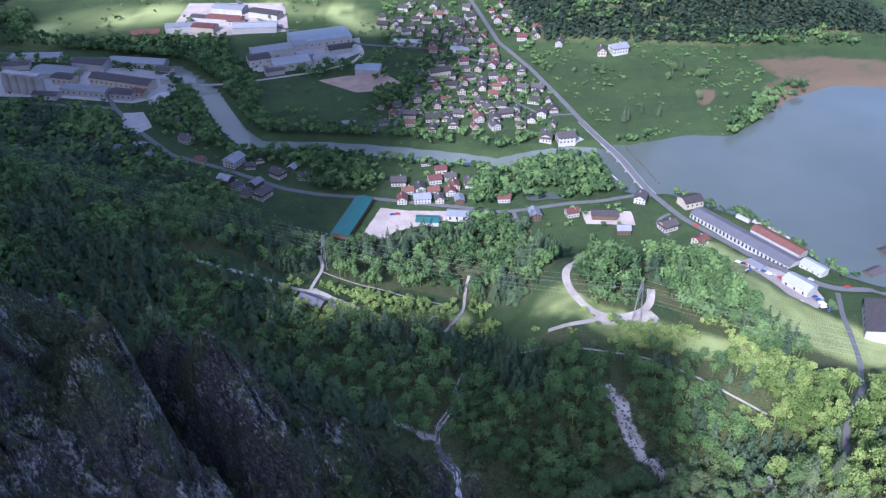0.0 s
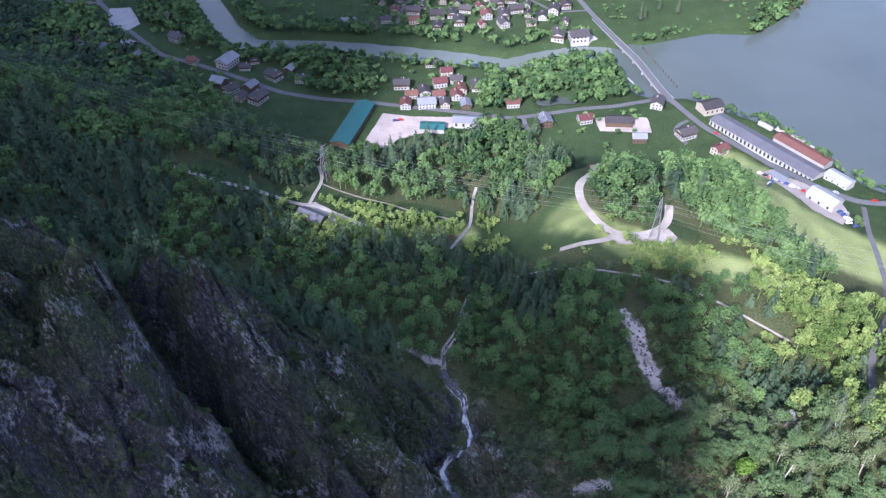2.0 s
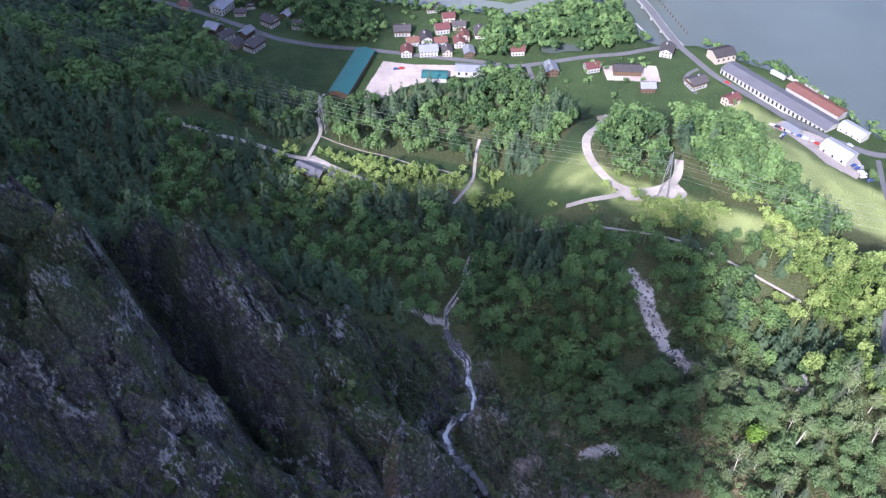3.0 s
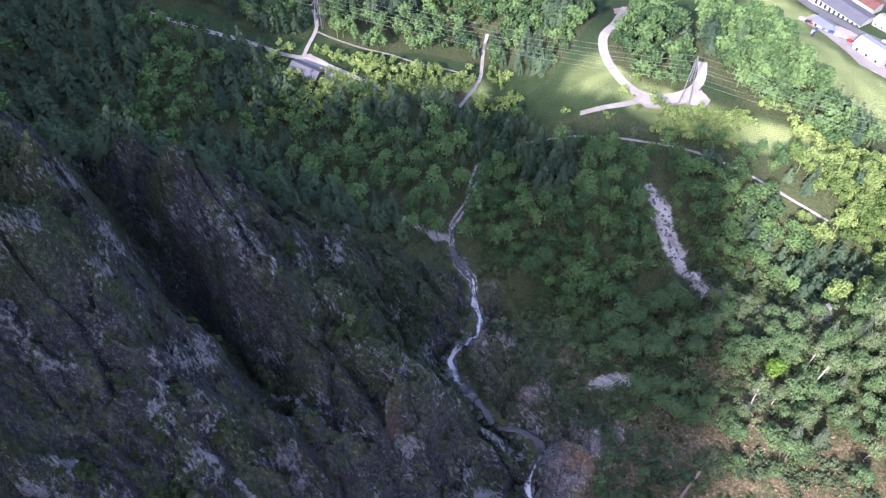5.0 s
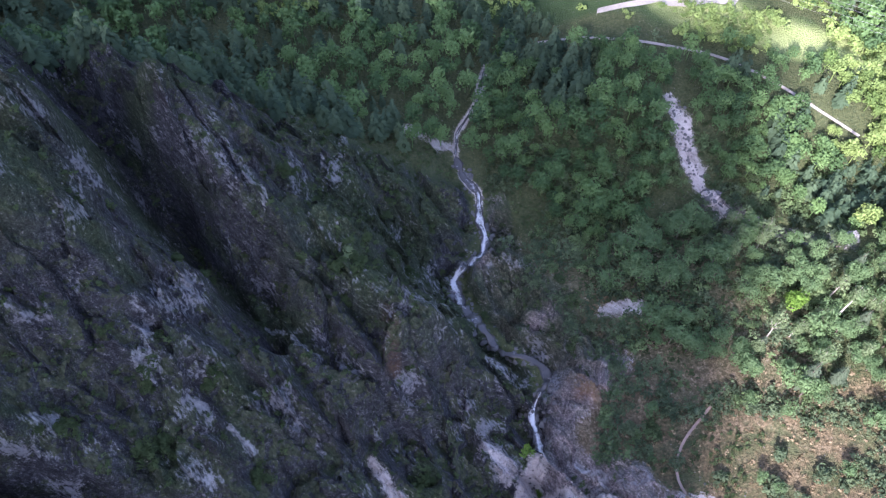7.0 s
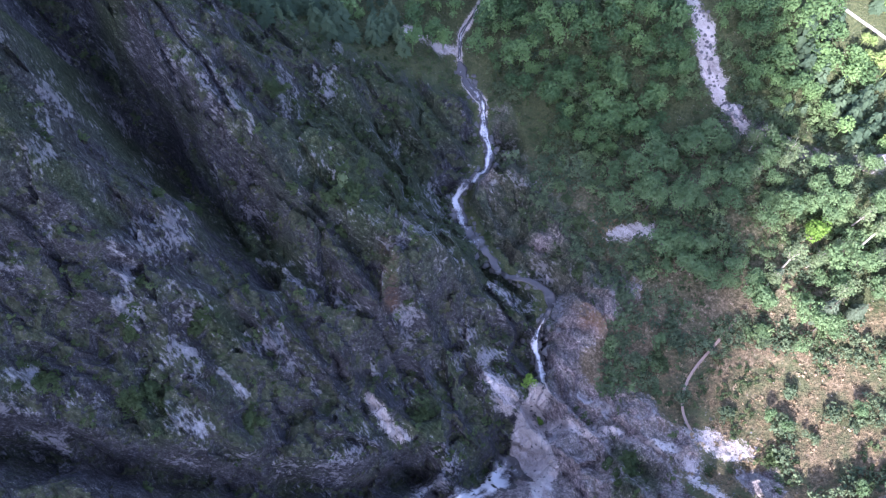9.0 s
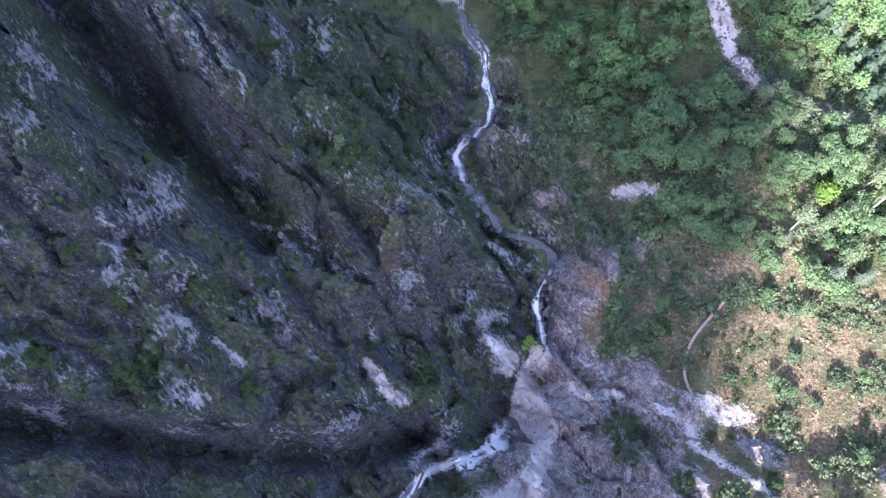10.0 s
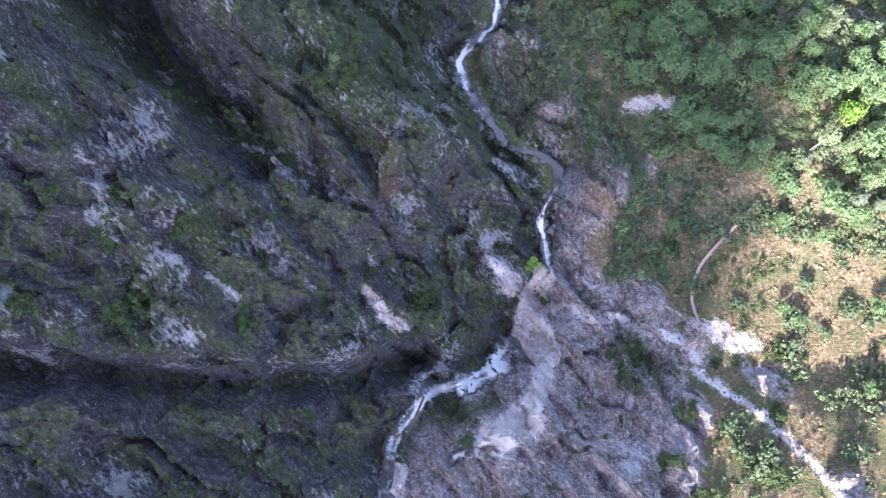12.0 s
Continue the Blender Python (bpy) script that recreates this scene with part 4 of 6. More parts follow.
def woodland(name, kinds, spots, rng, material, label, category="forest"):
    """Many trees joined into one object of stuff. kinds: templates; spots: x, y, height factor, width factor, tint."""
    if not len(spots):
        return
    which = rng.integers(0, len(kinds), len(spots))
    z = land(spots[:, 0], spots[:, 1]) - 0.5
    turn = rng.uniform(0, 2 * np.pi, len(spots))
    verts, tint = [], []
    for k, tris in enumerate(kinds):
        i = np.where(which == k)[0]
        if not len(i):
            continue
        p = tris.reshape(-1, 3)
        c, s = np.cos(turn[i])[:, None], np.sin(turn[i])[:, None]
        w, h = spots[i, 3][:, None], spots[i, 2][:, None]
        x = (p[:, 0] * c - p[:, 1] * s) * w + spots[i, 0][:, None]
        y = (p[:, 0] * s + p[:, 1] * c) * w + spots[i, 1][:, None]
        verts.append(np.stack([x, y, p[:, 2] * h + z[i][:, None]], -1).reshape(-1, 3))
        tint.append(np.repeat(spots[i, 4], len(p)))
    verts, tint = np.concatenate(verts), np.concatenate(tint)
    me = mesh_of(name, verts, np.arange(len(verts)).reshape(-1, 3), material)
    give(me, "tint", tint)
    tagged(new(name, me), label, category, kind="stuff")


CLEAR_LINES = [(MAIN_ROAD, 8), (VILLAGE_LANE, 6), (WEST_LANE, 6), (CABIN_TRACK, 4.5), (LINK_TRACK, 5), (GLADE_TRACK, 4), (GLADE_LINK, 3), (CURVE_TRACK, 6.5), (BRANCH_TRACK, 7), (TERRACE_TRACK, 5.5), (EAST_LANE, 4), (FARM_LANE, 4), (SCREE, 5.6), ([p for p in STREAM if p[1] < 398], 2.8), ([p for p in STREAM if p[1] > 396], 1.2)]
YARD_RING = [(-85.3, 561.8), (-56.9, 567.6), (-38.7, 579.2), (16.3, 585.1), (22.4, 609), (-57.1, 617), (-73.4, 623)]


def open_ground(x, y):
    """Where no tree stands."""
    bare = np.zeros(np.shape(x), bool)
    for line, gap in CLEAR_LINES:
        d, _ = along(x, y, line)
        bare |= d < gap
    bare |= beyond(x, y, YARD_RING) < 4
    bare |= (rockiness(x, y) > 0.55) & (y < 320)
    d, _ = along(x, y, [(18, 316), (23, 294), (14, 259), (26, 246)])
    bare |= d < 8
    bare |= beyond(x, y, LAKE) < 3
    d, _ = along(x, y, RIVER)
    bare |= d < 17
    d, _ = along(x, y, POOL)
    bare |= d < 7
    d, _ = along(x, y, [(-88, 452), (-74, 436)])
    bare |= d < 14
    d, _ = along(x, y, [(-60.2, 504.1), (10, 485.8), (70, 425), (104, 394), (170, 374), (260, 380)])
    bare |= (d < 7) & (grain(x, y, 9, 31) > 0.30)
    return bare


def scatter(ring, gap, rng, keep=1.0):
    r = np.array(ring)
    x, y = np.meshgrid(np.arange(r[:, 0].min(), r[:, 0].max(), gap), np.arange(r[:, 1].min(), r[:, 1].max(), gap))
    x, y = x.ravel() + rng.uniform(-0.48, 0.48, x.size) * gap, y.ravel() + rng.uniform(-0.48, 0.48, y.size) * gap
    ok = inside(x, y, ring) & ~open_ground(x, y) & (rng.uniform(size=x.size) < keep)
    return x[ok], y[ok]


def spots_of(x, y, rng, high=(0.75, 1.25), wide=(0.8, 1.2)):
    n = len(x)
    h = rng.uniform(*high, n)
    return np.stack([x, y, h, h * rng.uniform(*wide, n), rng.uniform(0, 1, n)], -1)


rng = np.random.default_rng(7)
LEAFY = [np.concatenate([leaf_shape(rng, 112, 0.94, 15, 4.8, 7, loose=0.7), trunk_shape(9, 0.3, 0.12, 3)]) for _ in range(5)]
LEAFY_FINE = [np.concatenate([leaf_shape(rng, 235, 0.6, 15, 5.0, 8, loose=0.65), trunk_shape(9, 0.3, 0.12, 3)]) for _ in range(6)]
LEAFY_FAR = [leaf_shape(rng, 33, 1.75, 13, 4.6, 5) for _ in range(5)]
NEEDLED = [np.concatenate([needle_shape(rng, 88, 19, 3.6, 1.28), trunk_shape(19.4, 0.28, 0.04, 3)]) for _ in range(6)]
NEEDLED_FAR = [needle_shape(rng, 26, 19, 3.9, 2.6) for _ in range(5)]
SCRUB = [leaf_shape(rng, 28, 0.46, 2.6, 1.7, 5) for _ in range(4)]

for ring, gap, share, near, label, tall in (
        (WOODS[0], 7.0, 0.50, True, "dense mixed wood of dark spruce and fresh green beech", 1.0),
        (WOODS[1], 6.1, 0.22, True, "sunlit broadleaved wood with a few spruces", 0.9),
        (WOODS[2], 5.7, 0.22, True, "shaded broadleaved wood beside the torrent", 0.95),
        (WOODS[3], 5.8, 0.28, True, "mixed wood on the slope east of the scree", 0.9),
        (WOODS[4], 5.7, 0.05, True, "dense beech wood on a round knoll", 1.0),
        (WOODS[5], 5.8, 0.08, True, "dense beech wood beside a long meadow", 1.05),
        (WOODS[7], 6.0, 0.45, True, "mixed wood behind a cabin clearing", 0.9),
        (WOODS[8], 6.0, 0.6, True, "dark spruce wood beside a glade", 0.95),
        (WOODS[9], 5.8, 0.97, False, "dark wooded hillside beyond the meadows", 1.0),
        (WOODS[10], 8.5, 0.5, False, "distant dark wood at the field edge", 1.0)):
    x, y = scatter(ring, gap, rng)
    clump = grain(x, y, 38, 41) * 0.6 + grain(x, y, 11, 42) * 0.4
    dark = clump < np.quantile(clump, share)
    far = (y > 620) | (np.abs(x) > 330)
    out = (np.abs(x) > 0.62 * np.hypot(y, 380)) & (rng.uniform(size=x.size) < 0.85)
    close = (y < 402) & (np.abs(x - 40) < 130)
    x, y, dark, far, close = x[~out], y[~out], dark[~out], far[~out], close[~out]
    # the sunlit end of this wood takes the sun-brightened leaf colour
    bright = (x > 158) & (ring is WOODS[3])
    for sel, kinds, mat, w in ((dark & ~far, NEEDLED, SPRUCE, 1.0), (dark & far, NEEDLED_FAR, FAR_SPRUCE if ring is WOODS[9] else SPRUCE, 1.1), (~dark & ~far & close & ~bright, LEAFY_FINE, BROADLEAF, 1.0), (~dark & ~far & ~close & ~bright, LEAFY, BROADLEAF, 1.0), (~dark & ~far & bright, LEAFY_FINE, SUNLIT_YOUNG_LEAF, 1.0), (~dark & far, LEAFY_FAR, BROADLEAF, 1.15)):
        s = spots_of(x[sel], y[sel], rng, (0.55 * tall, 1.3 * tall), (0.8 * w, 1.2 * w))
        if len(s):
            woodland("forest", kinds, s, rng, mat, label)

# low sunlit growth along the cleared strip under the power line and round the cabin
YOUNG = [leaf_shape(rng, 70, 0.62, 8, 2.7, 6) for _ in range(5)]
x, y = np.meshgrid(np.arange(-110, 225, 3.7), np.arange(318, 505, 3.7))
x, y = x.ravel() + rng.uniform(-1.7, 1.7, x.size), y.ravel() + rng.uniform(-1.7, 1.7, x.size)
d, _ = along(x, y, [(-86, 440), (-40, 458), (10, 462), (60, 425), (104, 396), (150, 388), (192, 372), (205, 335)])
wide = 15 + 16 * smooth(-20, -60, x) + 6 * smooth(130, 170, x)
ok = (d < wide * (0.6 + 0.8 * grain(x, y, 15, 45))) & (grain(x, y, 12, 46) + 0.35 * grain(x, y, 4, 47) > 0.47 - 0.1 * smooth(20, -10, x)) & ~((np.abs(x - 58) < 24) & (y > 412))
for line, gap in CLEAR_LINES:
    d2, _ = along(x, y, line)
    ok &= d2 > gap * 0.75
ok &= np.hypot(x + 84, y - 458) > 12
# mown under the power line
ok &= (x < 60) | (grain(x, y, 12, 46) > 0.56) | (x > 175)
woodland("thicket", YOUNG, spots_of(x[ok], y[ok], rng, (0.4, 1.15), (0.9, 1.4)), rng, SUNLIT_YOUNG_LEAF, "sunlit yellow-green thicket of young beech and hazel", "thicket")

# gallery woods along the river and the lake
banks = []
for line, lo, hi, gap in ((RIVER, 18, 32, 6.5), (LAKE[-9:], 4, 11, 6.0), (LAKE[1:9], 2, 9, 8.0)):
    r = np.array(line)
    x, y = np.meshgrid(np.arange(r[:, 0].min() - hi, r[:, 0].max() + hi, gap), np.arange(r[:, 1].min() - hi, r[:, 1].max() + hi, gap))
    x, y = x.ravel() + rng.uniform(-3, 3, x.size), y.ravel() + rng.uniform(-3, 3, x.size)
    d, _ = along(x, y, line)
    ok = (d > lo) & (d < lo + (hi - lo) * (0.35 + 0.65 * grain(x, y, 30, 50))) & (beyond(x, y, LAKE) > 2) & (grain(x, y, 16, 51) > 0.22)
    if line is RIVER:
        ok &= (x < 120)
    for l2, g2 in ((MAIN_ROAD, 9), (WEST_LANE, 8), (VILLAGE_LANE, 7), (RIVER, 17)):
        d2, _ = along(x, y, l2)
        ok &= d2 > g2
    banks.append(spots_of(x[ok], y[ok], rng, (0.55, 1.05), (0.9, 1.3)))
BELTS = []
BELTS.append(([(-426.7, 952.2), (-325.1, 981.2), (-253, 979.2), (-213.5, 895.9), (-192.4, 859.6), (-180.8, 795), (-164.3, 760.7), (-121.7, 752.5), (-64.5, 750.5), (-60.2, 734.2), (-178.7, 739.3), (-204.9, 760.7), (-227.4, 836.3), (-260.8, 889.9), (-311.2, 928.1), (-421.8, 936.2)], 5.6))
BELTS.append(([(-289, 791), (-254.4, 853.5), (-228.8, 756.6), (-200.1, 718.8), (-204.9, 706.5), (-239.1, 741.3), (-272.5, 756.6)], 5.6))
BELTS.append(([(-175.2, 718.8), (-125.7, 731.1), (-72.5, 709.6), (-57.2, 640.2), (-84.7, 626), (-119.7, 645.2), (-111.1, 673.7), (-166.2, 691.1)], 5.4))
BELTS.append(([(-556.8, 1062.2), (-519.2, 1076.2), (-483.6, 1010.2), (-493.8, 956.2), (-528.3, 952.2)], 6.5))
BELTS.append(([(-70.3, 836.3), (-13.3, 874.7), (-40.5, 808.1), (-63.4, 791)], 5.5))
BELTS.append(([(57.6, 671.7), (68, 686), (81.6, 694.2), (111.7, 700.4), (136.2, 690.1), (136.4, 657.4), (143, 637.1), (130.6, 628), (102, 625), (63.2, 625), (57.3, 645.2)], 5.0))
BELTS.append(([(24.5, 613), (44.8, 617), (61.3, 631.1), (49.2, 657.4), (34.9, 667.6), (26.6, 645.2)], 5.5))
BELTS.append(([(-154, 868.7), (-61.2, 904), (-63.1, 924.1), (-153.3, 893.9)], 8))
BELTS.append(([(-569, 984.2), (-335.3, 954.2), (-335.3, 967.2), (-569, 999.2)], 7))
BELTS.append(([(274.4, 739.3), (308.9, 784), (351.4, 836.3), (374.7, 843.4), (362.5, 854.5), (330.8, 834.3), (296.3, 790), (266.2, 747.4)], 5.5))
BELTS.append(([(61, 1029.2), (92.5, 1017.2), (136.1, 991.2), (186.9, 965.2), (335.3, 953.2), (477.5, 961.2), (477.5, 973.2), (186.9, 979.2), (92.5, 1033.2)], 6.5))
BELTS.append(([(-30.6, 898.9), (56.9, 929.2), (50.8, 944.2), (-40.7, 914.1)], 8))
BELTS.append(([(-61.1, 595), (-20.3, 575.3), (30.5, 570.5), (60.8, 556.1), (61.1, 585.1), (30.5, 595), (-30.5, 590)], 6))
for ring, gap in BELTS:
    x, y = scatter(ring, gap, rng, 0.9)
    banks.append(spots_of(x, y, rng, (0.6, 1.1), (0.9, 1.25)))
woodland("riverside_trees", LEAFY_FAR, np.concatenate(banks), rng, BROADLEAF, "broadleaved trees lining the river and lake shore")


# ---------------------------------------------------------------- single trees above the gorge
def tree_mesh(name, tris, material, tint=0.5):
    v, f = soup(tris)
    me = mesh_of(name, v, f, material)
    give(me, "tint", np.full(len(v), tint))
    return me


def tree(kind, rng, label):
    """A tree of its own: trunk with limbs, and a crown of many leaf tufts."""
    top = tagged(new("tree"), label, "tree")
    if kind == "spruce":
        crown = np.concatenate([needle_shape(rng, 560, 20, 4.2, 0.5), needle_shape(rng, 120, 19, 2.4, 0.5)])
        stem, mat, bark = trunk_shape(20.5, 0.32, 0.04, 7), SPRUCE_LIT, BARK
    else:
        tufts, size, high, wide, mat, bark = {"leafy": (860, 0.38, 13, 4.6, SLOPE_LEAF, BARK), "pale": (800, 0.33, 16, 4.0, PALE_LEAF, PALE_BARK), "bright": (1000, 0.36, 12, 4.8, BRIGHT_LEAF, BARK), "thin": (230, 0.36, 17, 3.2, PALE_LEAF, PALE_BARK)}[kind]
        crown = leaf_shape(rng, tufts, size, high, wide, 8, loose=0.65)
        stem = np.concatenate([trunk_shape(high * 0.85, 0.3, 0.06, 7), limb_shapes(rng, 9, high, wide)])
    for key, tris, m in (("trunk", stem, bark), ("crown", crown, mat)):
        new(key, tree_mesh(key, tris, m)).parent = top
    return top


DRY_GRASS = leaf_material("dry_grass_blades", (0.20, 0.15, 0.085), (0.50, 0.40, 0.25))
# lighter copy of SPRUCE, with sunlight on the needles mixed into the colour
SPRUCE_LIT = leaf_material("spruce_needles_lit", (0.055, 0.08, 0.05), (0.16, 0.20, 0.115))
KINDS = [("leafy", "green broadleaved tree on the slope above the gorge"), ("pale", "tree with leaves painted pale as in sun and a pale trunk"), ("spruce", "grey-green spruce on the slope above the gorge"), ("leafy", "full-crowned green beech on a steep slope"), ("thin", "slender sparse tree with a bare pale trunk"), ("spruce", "ragged spruce among broadleaved trees"), ("leafy", "broadleaved tree with a wide uneven crown")]
models = []
spread = random.Random(11)
x, y = scatter(WOODS[6], 6.5, rng, 0.72)
keep = ~((np.hypot(x - 99, y - 219) < 9) | (np.hypot(x - 125, y - 249) < 7) | (np.hypot(x - 65, y - 257) < 8) | (np.hypot(x - 104, y - 243) < 6) | (rockiness(x, y) > 0.5) | (np.hypot(x - 97, y - 249) < 7) | (np.hypot(x - 104, y - 259) < 6.5) | (np.hypot(x - 111, y - 244) < 4) | ((y < 215) & (x < 112)))
x, y = x[keep], y[keep]
for px, py in zip(x, y):
    # kinds with sun-lightened colours stand only on the sunlit part, x over 100
    k = spread.choice((0, 1, 3, 6, 4, 0, 2, 6, 3, 0, 5, 6, 3, 1) if px > 100 else (0, 3, 6, 3, 0, 6))
    m = pose(px, py, float(land(px, py)) - 0.4, spread.uniform(-4, 4), spread.uniform(-4, 4), spread.uniform(0, 360))
    size = spread.uniform(0.75, 1.3)
    made = next((o for kk, o in models if kk == k), None)
    if made is None:
        made = tree(KINDS[k][0], rng, KINDS[k][1])
        models.append((k, made))
        made.matrix_basis = m
        ob = made
    else:
        ob = copy_thing(made, m)
    ob.scale = (size, size, size * spread.uniform(0.85, 1.1))
    tagged(ob, group="trees above the gorge")
# single trees on the dry slope below the wood
single = [o for k, o in models if KINDS[k][0] == "leafy"]
for k, (px, py, size) in enumerate(((71, 213, 0.75), (104, 185, 0.6), (109, 182, 0.5), (132, 186, 0.75), (126, 161, 0.7), (120, 225, 0.7), (105, 215, 0.7), (75, 240, 0.7), (116, 209, 0.65))):
    ob = copy_thing(single[k % len(single)], pose(px, py, float(land(px, py)) - 0.3, 0, 0, 71 * k))
    ob.scale = (size, size, size)
    tagged(ob, "small broadleaved tree on a dry grassy slope", "tree", "trees above the gorge")
ob = tree("bright", rng, "vivid yellow-green maple among darker trees")
ob.matrix_basis = pose(125, 249, float(land(125, 249)) - 0.4)
ob.scale = (1.25, 1.25, 1.3)

# scrub on the ledges
x, y = np.meshgrid(np.arange(-160, 150, 2.9), np.arange(116, 345, 2.9))
x, y = x.ravel() + rng.uniform(-1.4, 1.4, x.size), y.ravel() + rng.uniform(-1.4, 1.4, x.size)
slope = np.hypot(land(x + 1.2, y) - land(x - 1.2, y), land(x, y + 1.2) - land(x, y - 1.2)) / 2.4
d, _ = along(x, y, STREAM)
patchy = grain(x, y, 17, 61) * 0.6 + grain(x, y, 6, 62) * 0.4
across = x - np.interp(y, BED_Y, BED_X)
zone = fields(x, y)
ok = (slope < 1.7) & (d > 3.6) & (patchy + 0.3 * zone["heath"] > np.where(across > 30, 0.52, np.where(across > 0, 0.64, 0.45))) & (rng.uniform(size=x.size) < 0.85) & (zone["gravel"] < 0.4) & (zone["scar"] < 0.4)
s = spots_of(x[ok], y[ok], rng, (0.25, 0.95), (0.9, 1.5))
woodland("scrub", SCRUB, s, rng, SHRUB, "low dark heath and dwarf pine on rock ledges", "scrub")


def shrub(x, y, size, mat, label):
    tris = leaf_shape(np.random.default_rng(int(abs(x * 31 + y * 7))), 260, 0.36, 3.4, 2.6, 6)
    ob = new("shrub", tree_mesh("shrub", tris, mat))
    ob.matrix_basis = pose(x, y, float(land(x, y)) - 0.5, 0, 0, x * 37)
    ob.scale = (size, size, size)
    return tagged(ob, label, "shrub", group="shrubs on the rocks")


# denser shrubs on the right bank
x, y = np.meshgrid(np.arange(8, 150, 2.3), np.arange(120, 385, 2.3))
x, y = x.ravel() + rng.uniform(-1.2, 1.2, x.size), y.ravel() + rng.uniform(-1.2, 1.2, x.size)
across = x - np.interp(y, BED_Y, BED_X)
thick = grain(x, y, 15, 63) * 0.6 + grain(x, y, 5, 64) * 0.4
d, _ = along(x, y, RIB)
ok = (across > np.where(y < 290, 22, 8)) & (thick > np.where((y < 216), 0.545, 0.48)) & (d > 3) & ((y < 330) | ((x < 100) & (x > 8))) & (fields(x, y)["gravel"] < 0.3) & ((rockiness(x, y) < 0.6) | (y > 225)) & (rng.uniform(size=x.size) < 0.75)
for line, gap in (([(76, 181), (97, 185)], 9), ([(78, 169), (100, 173)], 6), ([(118, 187), (118, 167)], 7), ([(127, 175), (135, 172)], 6), ([(80, 199), (99, 205), (112, 200)], 5), ([(103, 151), (110, 147)], 6)):
    d, _ = along(x, y, line)
    ok &= d > gap * (0.6 + 0.8 * grain(x, y, 6, 48))
ok &= (y > 166) | (thick > 0.61)
BUSHLET = [leaf_shape(rng, 54, 0.33, 2.6, 1.7, 5) for _ in range(4)]
woodland("undergrowth", BUSHLET, spots_of(x[ok], y[ok], rng, (0.5, 1.7), (0.9, 1.4)), rng, UNDERGROWTH, "green undergrowth and bushes on the slope", "scrub")
BUSH_LEAF = leaf_material("bush_leaf", (0.06, 0.10, 0.042), (0.21, 0.29, 0.12))
BUSH = [leaf_shape(rng, 95, 0.5, 4.6, 2.7, 7) for _ in range(5)]
x, y = np.meshgrid(np.arange(30, 170, 3.6), np.arange(196, 340, 3.6))
x, y = x.ravel() + rng.uniform(-1.7, 1.7, x.size), y.ravel() + rng.uniform(-1.7, 1.7, x.size)
across = x - np.interp(y, BED_Y, BED_X)
thick = grain(x, y, 18, 65) * 0.6 + grain(x, y, 6, 66) * 0.4
d, _ = along(x, y, SCREE)
ok = (across > 23) & (thick > np.where(y < 222, 0.56, 0.44)) & (d > 5.5) & (rockiness(x, y) < 0.6) & (fields(x, y)["gravel"] < 0.3) & (np.hypot(x - 99, y - 226) > 12)
woodland("bushes", BUSH, spots_of(x[ok], y[ok], rng, (0.35, 1.15), (0.9, 1.35)), rng, BUSH_LEAF, "green hazel and alder bushes above the gorge", "bushes")
TUFT = [leaf_shape(rng, 14, 0.34, 0.9, 0.7, 3) for _ in range(4)]
x, y = rng.uniform(38, 150, 1300), rng.uniform(118, 226, 1300)
ok = (fields(x, y)["dry"] > 0.35) & (rockiness(x, y) < 0.6)
woodland("dry_grass", TUFT, spots_of(x[ok], y[ok], rng, (0.5, 1.3), (0.8, 1.5)), rng, DRY_GRASS, "tufts of dry yellow grass on the slope", "grass")

for x, y, size in ((-87, 177, 1.5), (-93, 175, 1.2), (-76, 200, 1.0), (-63, 173, 1.1), (-91, 192, 0.9), (-107, 177, 1.2), (-44, 146, 0.9), (-14, 181, 1.2), (-40, 255, 1.3), (-44, 243, 1.4), (-36, 245, 1.2), (-34, 258, 1.0), (-90, 234, 1.2), (-55, 245, 1.0), (-18, 216, 1.0), (-100, 202, 0.9), (-89, 153, 0.8), (3, 140, 1.2), (46, 262, 1.4), (40, 270, 1.3), (44, 240, 1.1)):
    shrub(x, y, size, SHRUB, "dark green shrub on a rock ledge")
for x, y, size in ((61, 170, 1.5), (70, 149, 1.6), (84, 147, 1.6), (94, 141, 1.9), (110, 181, 1.6), (108, 173, 1.2), (92, 187, 1.3), (113, 193, 1.5), (80, 193, 1.3), (65, 206, 1.6), (60, 207, 1.3), (117, 178, 1.2), (125, 186, 1.6), (106, 213, 1.4), (77, 215, 1.7), (90, 136, 1.9), (52, 250, 1.2), (58, 228, 1.2), (66, 222, 1.3)):
    shrub(x, y, size, UNDERGROWTH, "green shrub on a dry slope")
clumps = random.Random(21)
for x, y, reach, count in ((-89, 175, 6.5, 8), (-76.5, 197, 3.6, 4), (-63, 174, 3.5, 4), (-92, 192, 2.5, 2), (-107, 175, 5, 5), (-12.6, 184.5, 4, 4), (-40, 250, 8, 9), (-44, 236, 5, 4), (-24, 268, 6, 5), (-62, 284, 6, 5), (-30, 300, 8, 7), (-84, 236, 3.5, 3), (54, 168, 5, 5), (72, 206, 5, 5), (84, 147, 4, 5), (89, 139, 5, 7), (95, 134, 5, 6), (60, 167, 5, 6), (64, 136, 4, 5), (72, 153, 3.5, 4), (97, 154, 3, 3), (105, 171, 3.5, 4), (77, 127, 5, 5), (2, 148, 4.5, 4)):
    for k in range(count):
        shrub(x + clumps.gauss(0, 0.5) * reach, y + clumps.gauss(0, 0.5) * reach, clumps.uniform(0.6, 1.15), SHRUB, "dark green shrub in a clump on a rock ledge")
shrub(25, 199, 1.2, BRIGHT_LEAF, "bright green shrub beside the torrent")
shrub(31, 187, 0.8, BRIGHT_LEAF, "bright green shrub on the gravel bed")
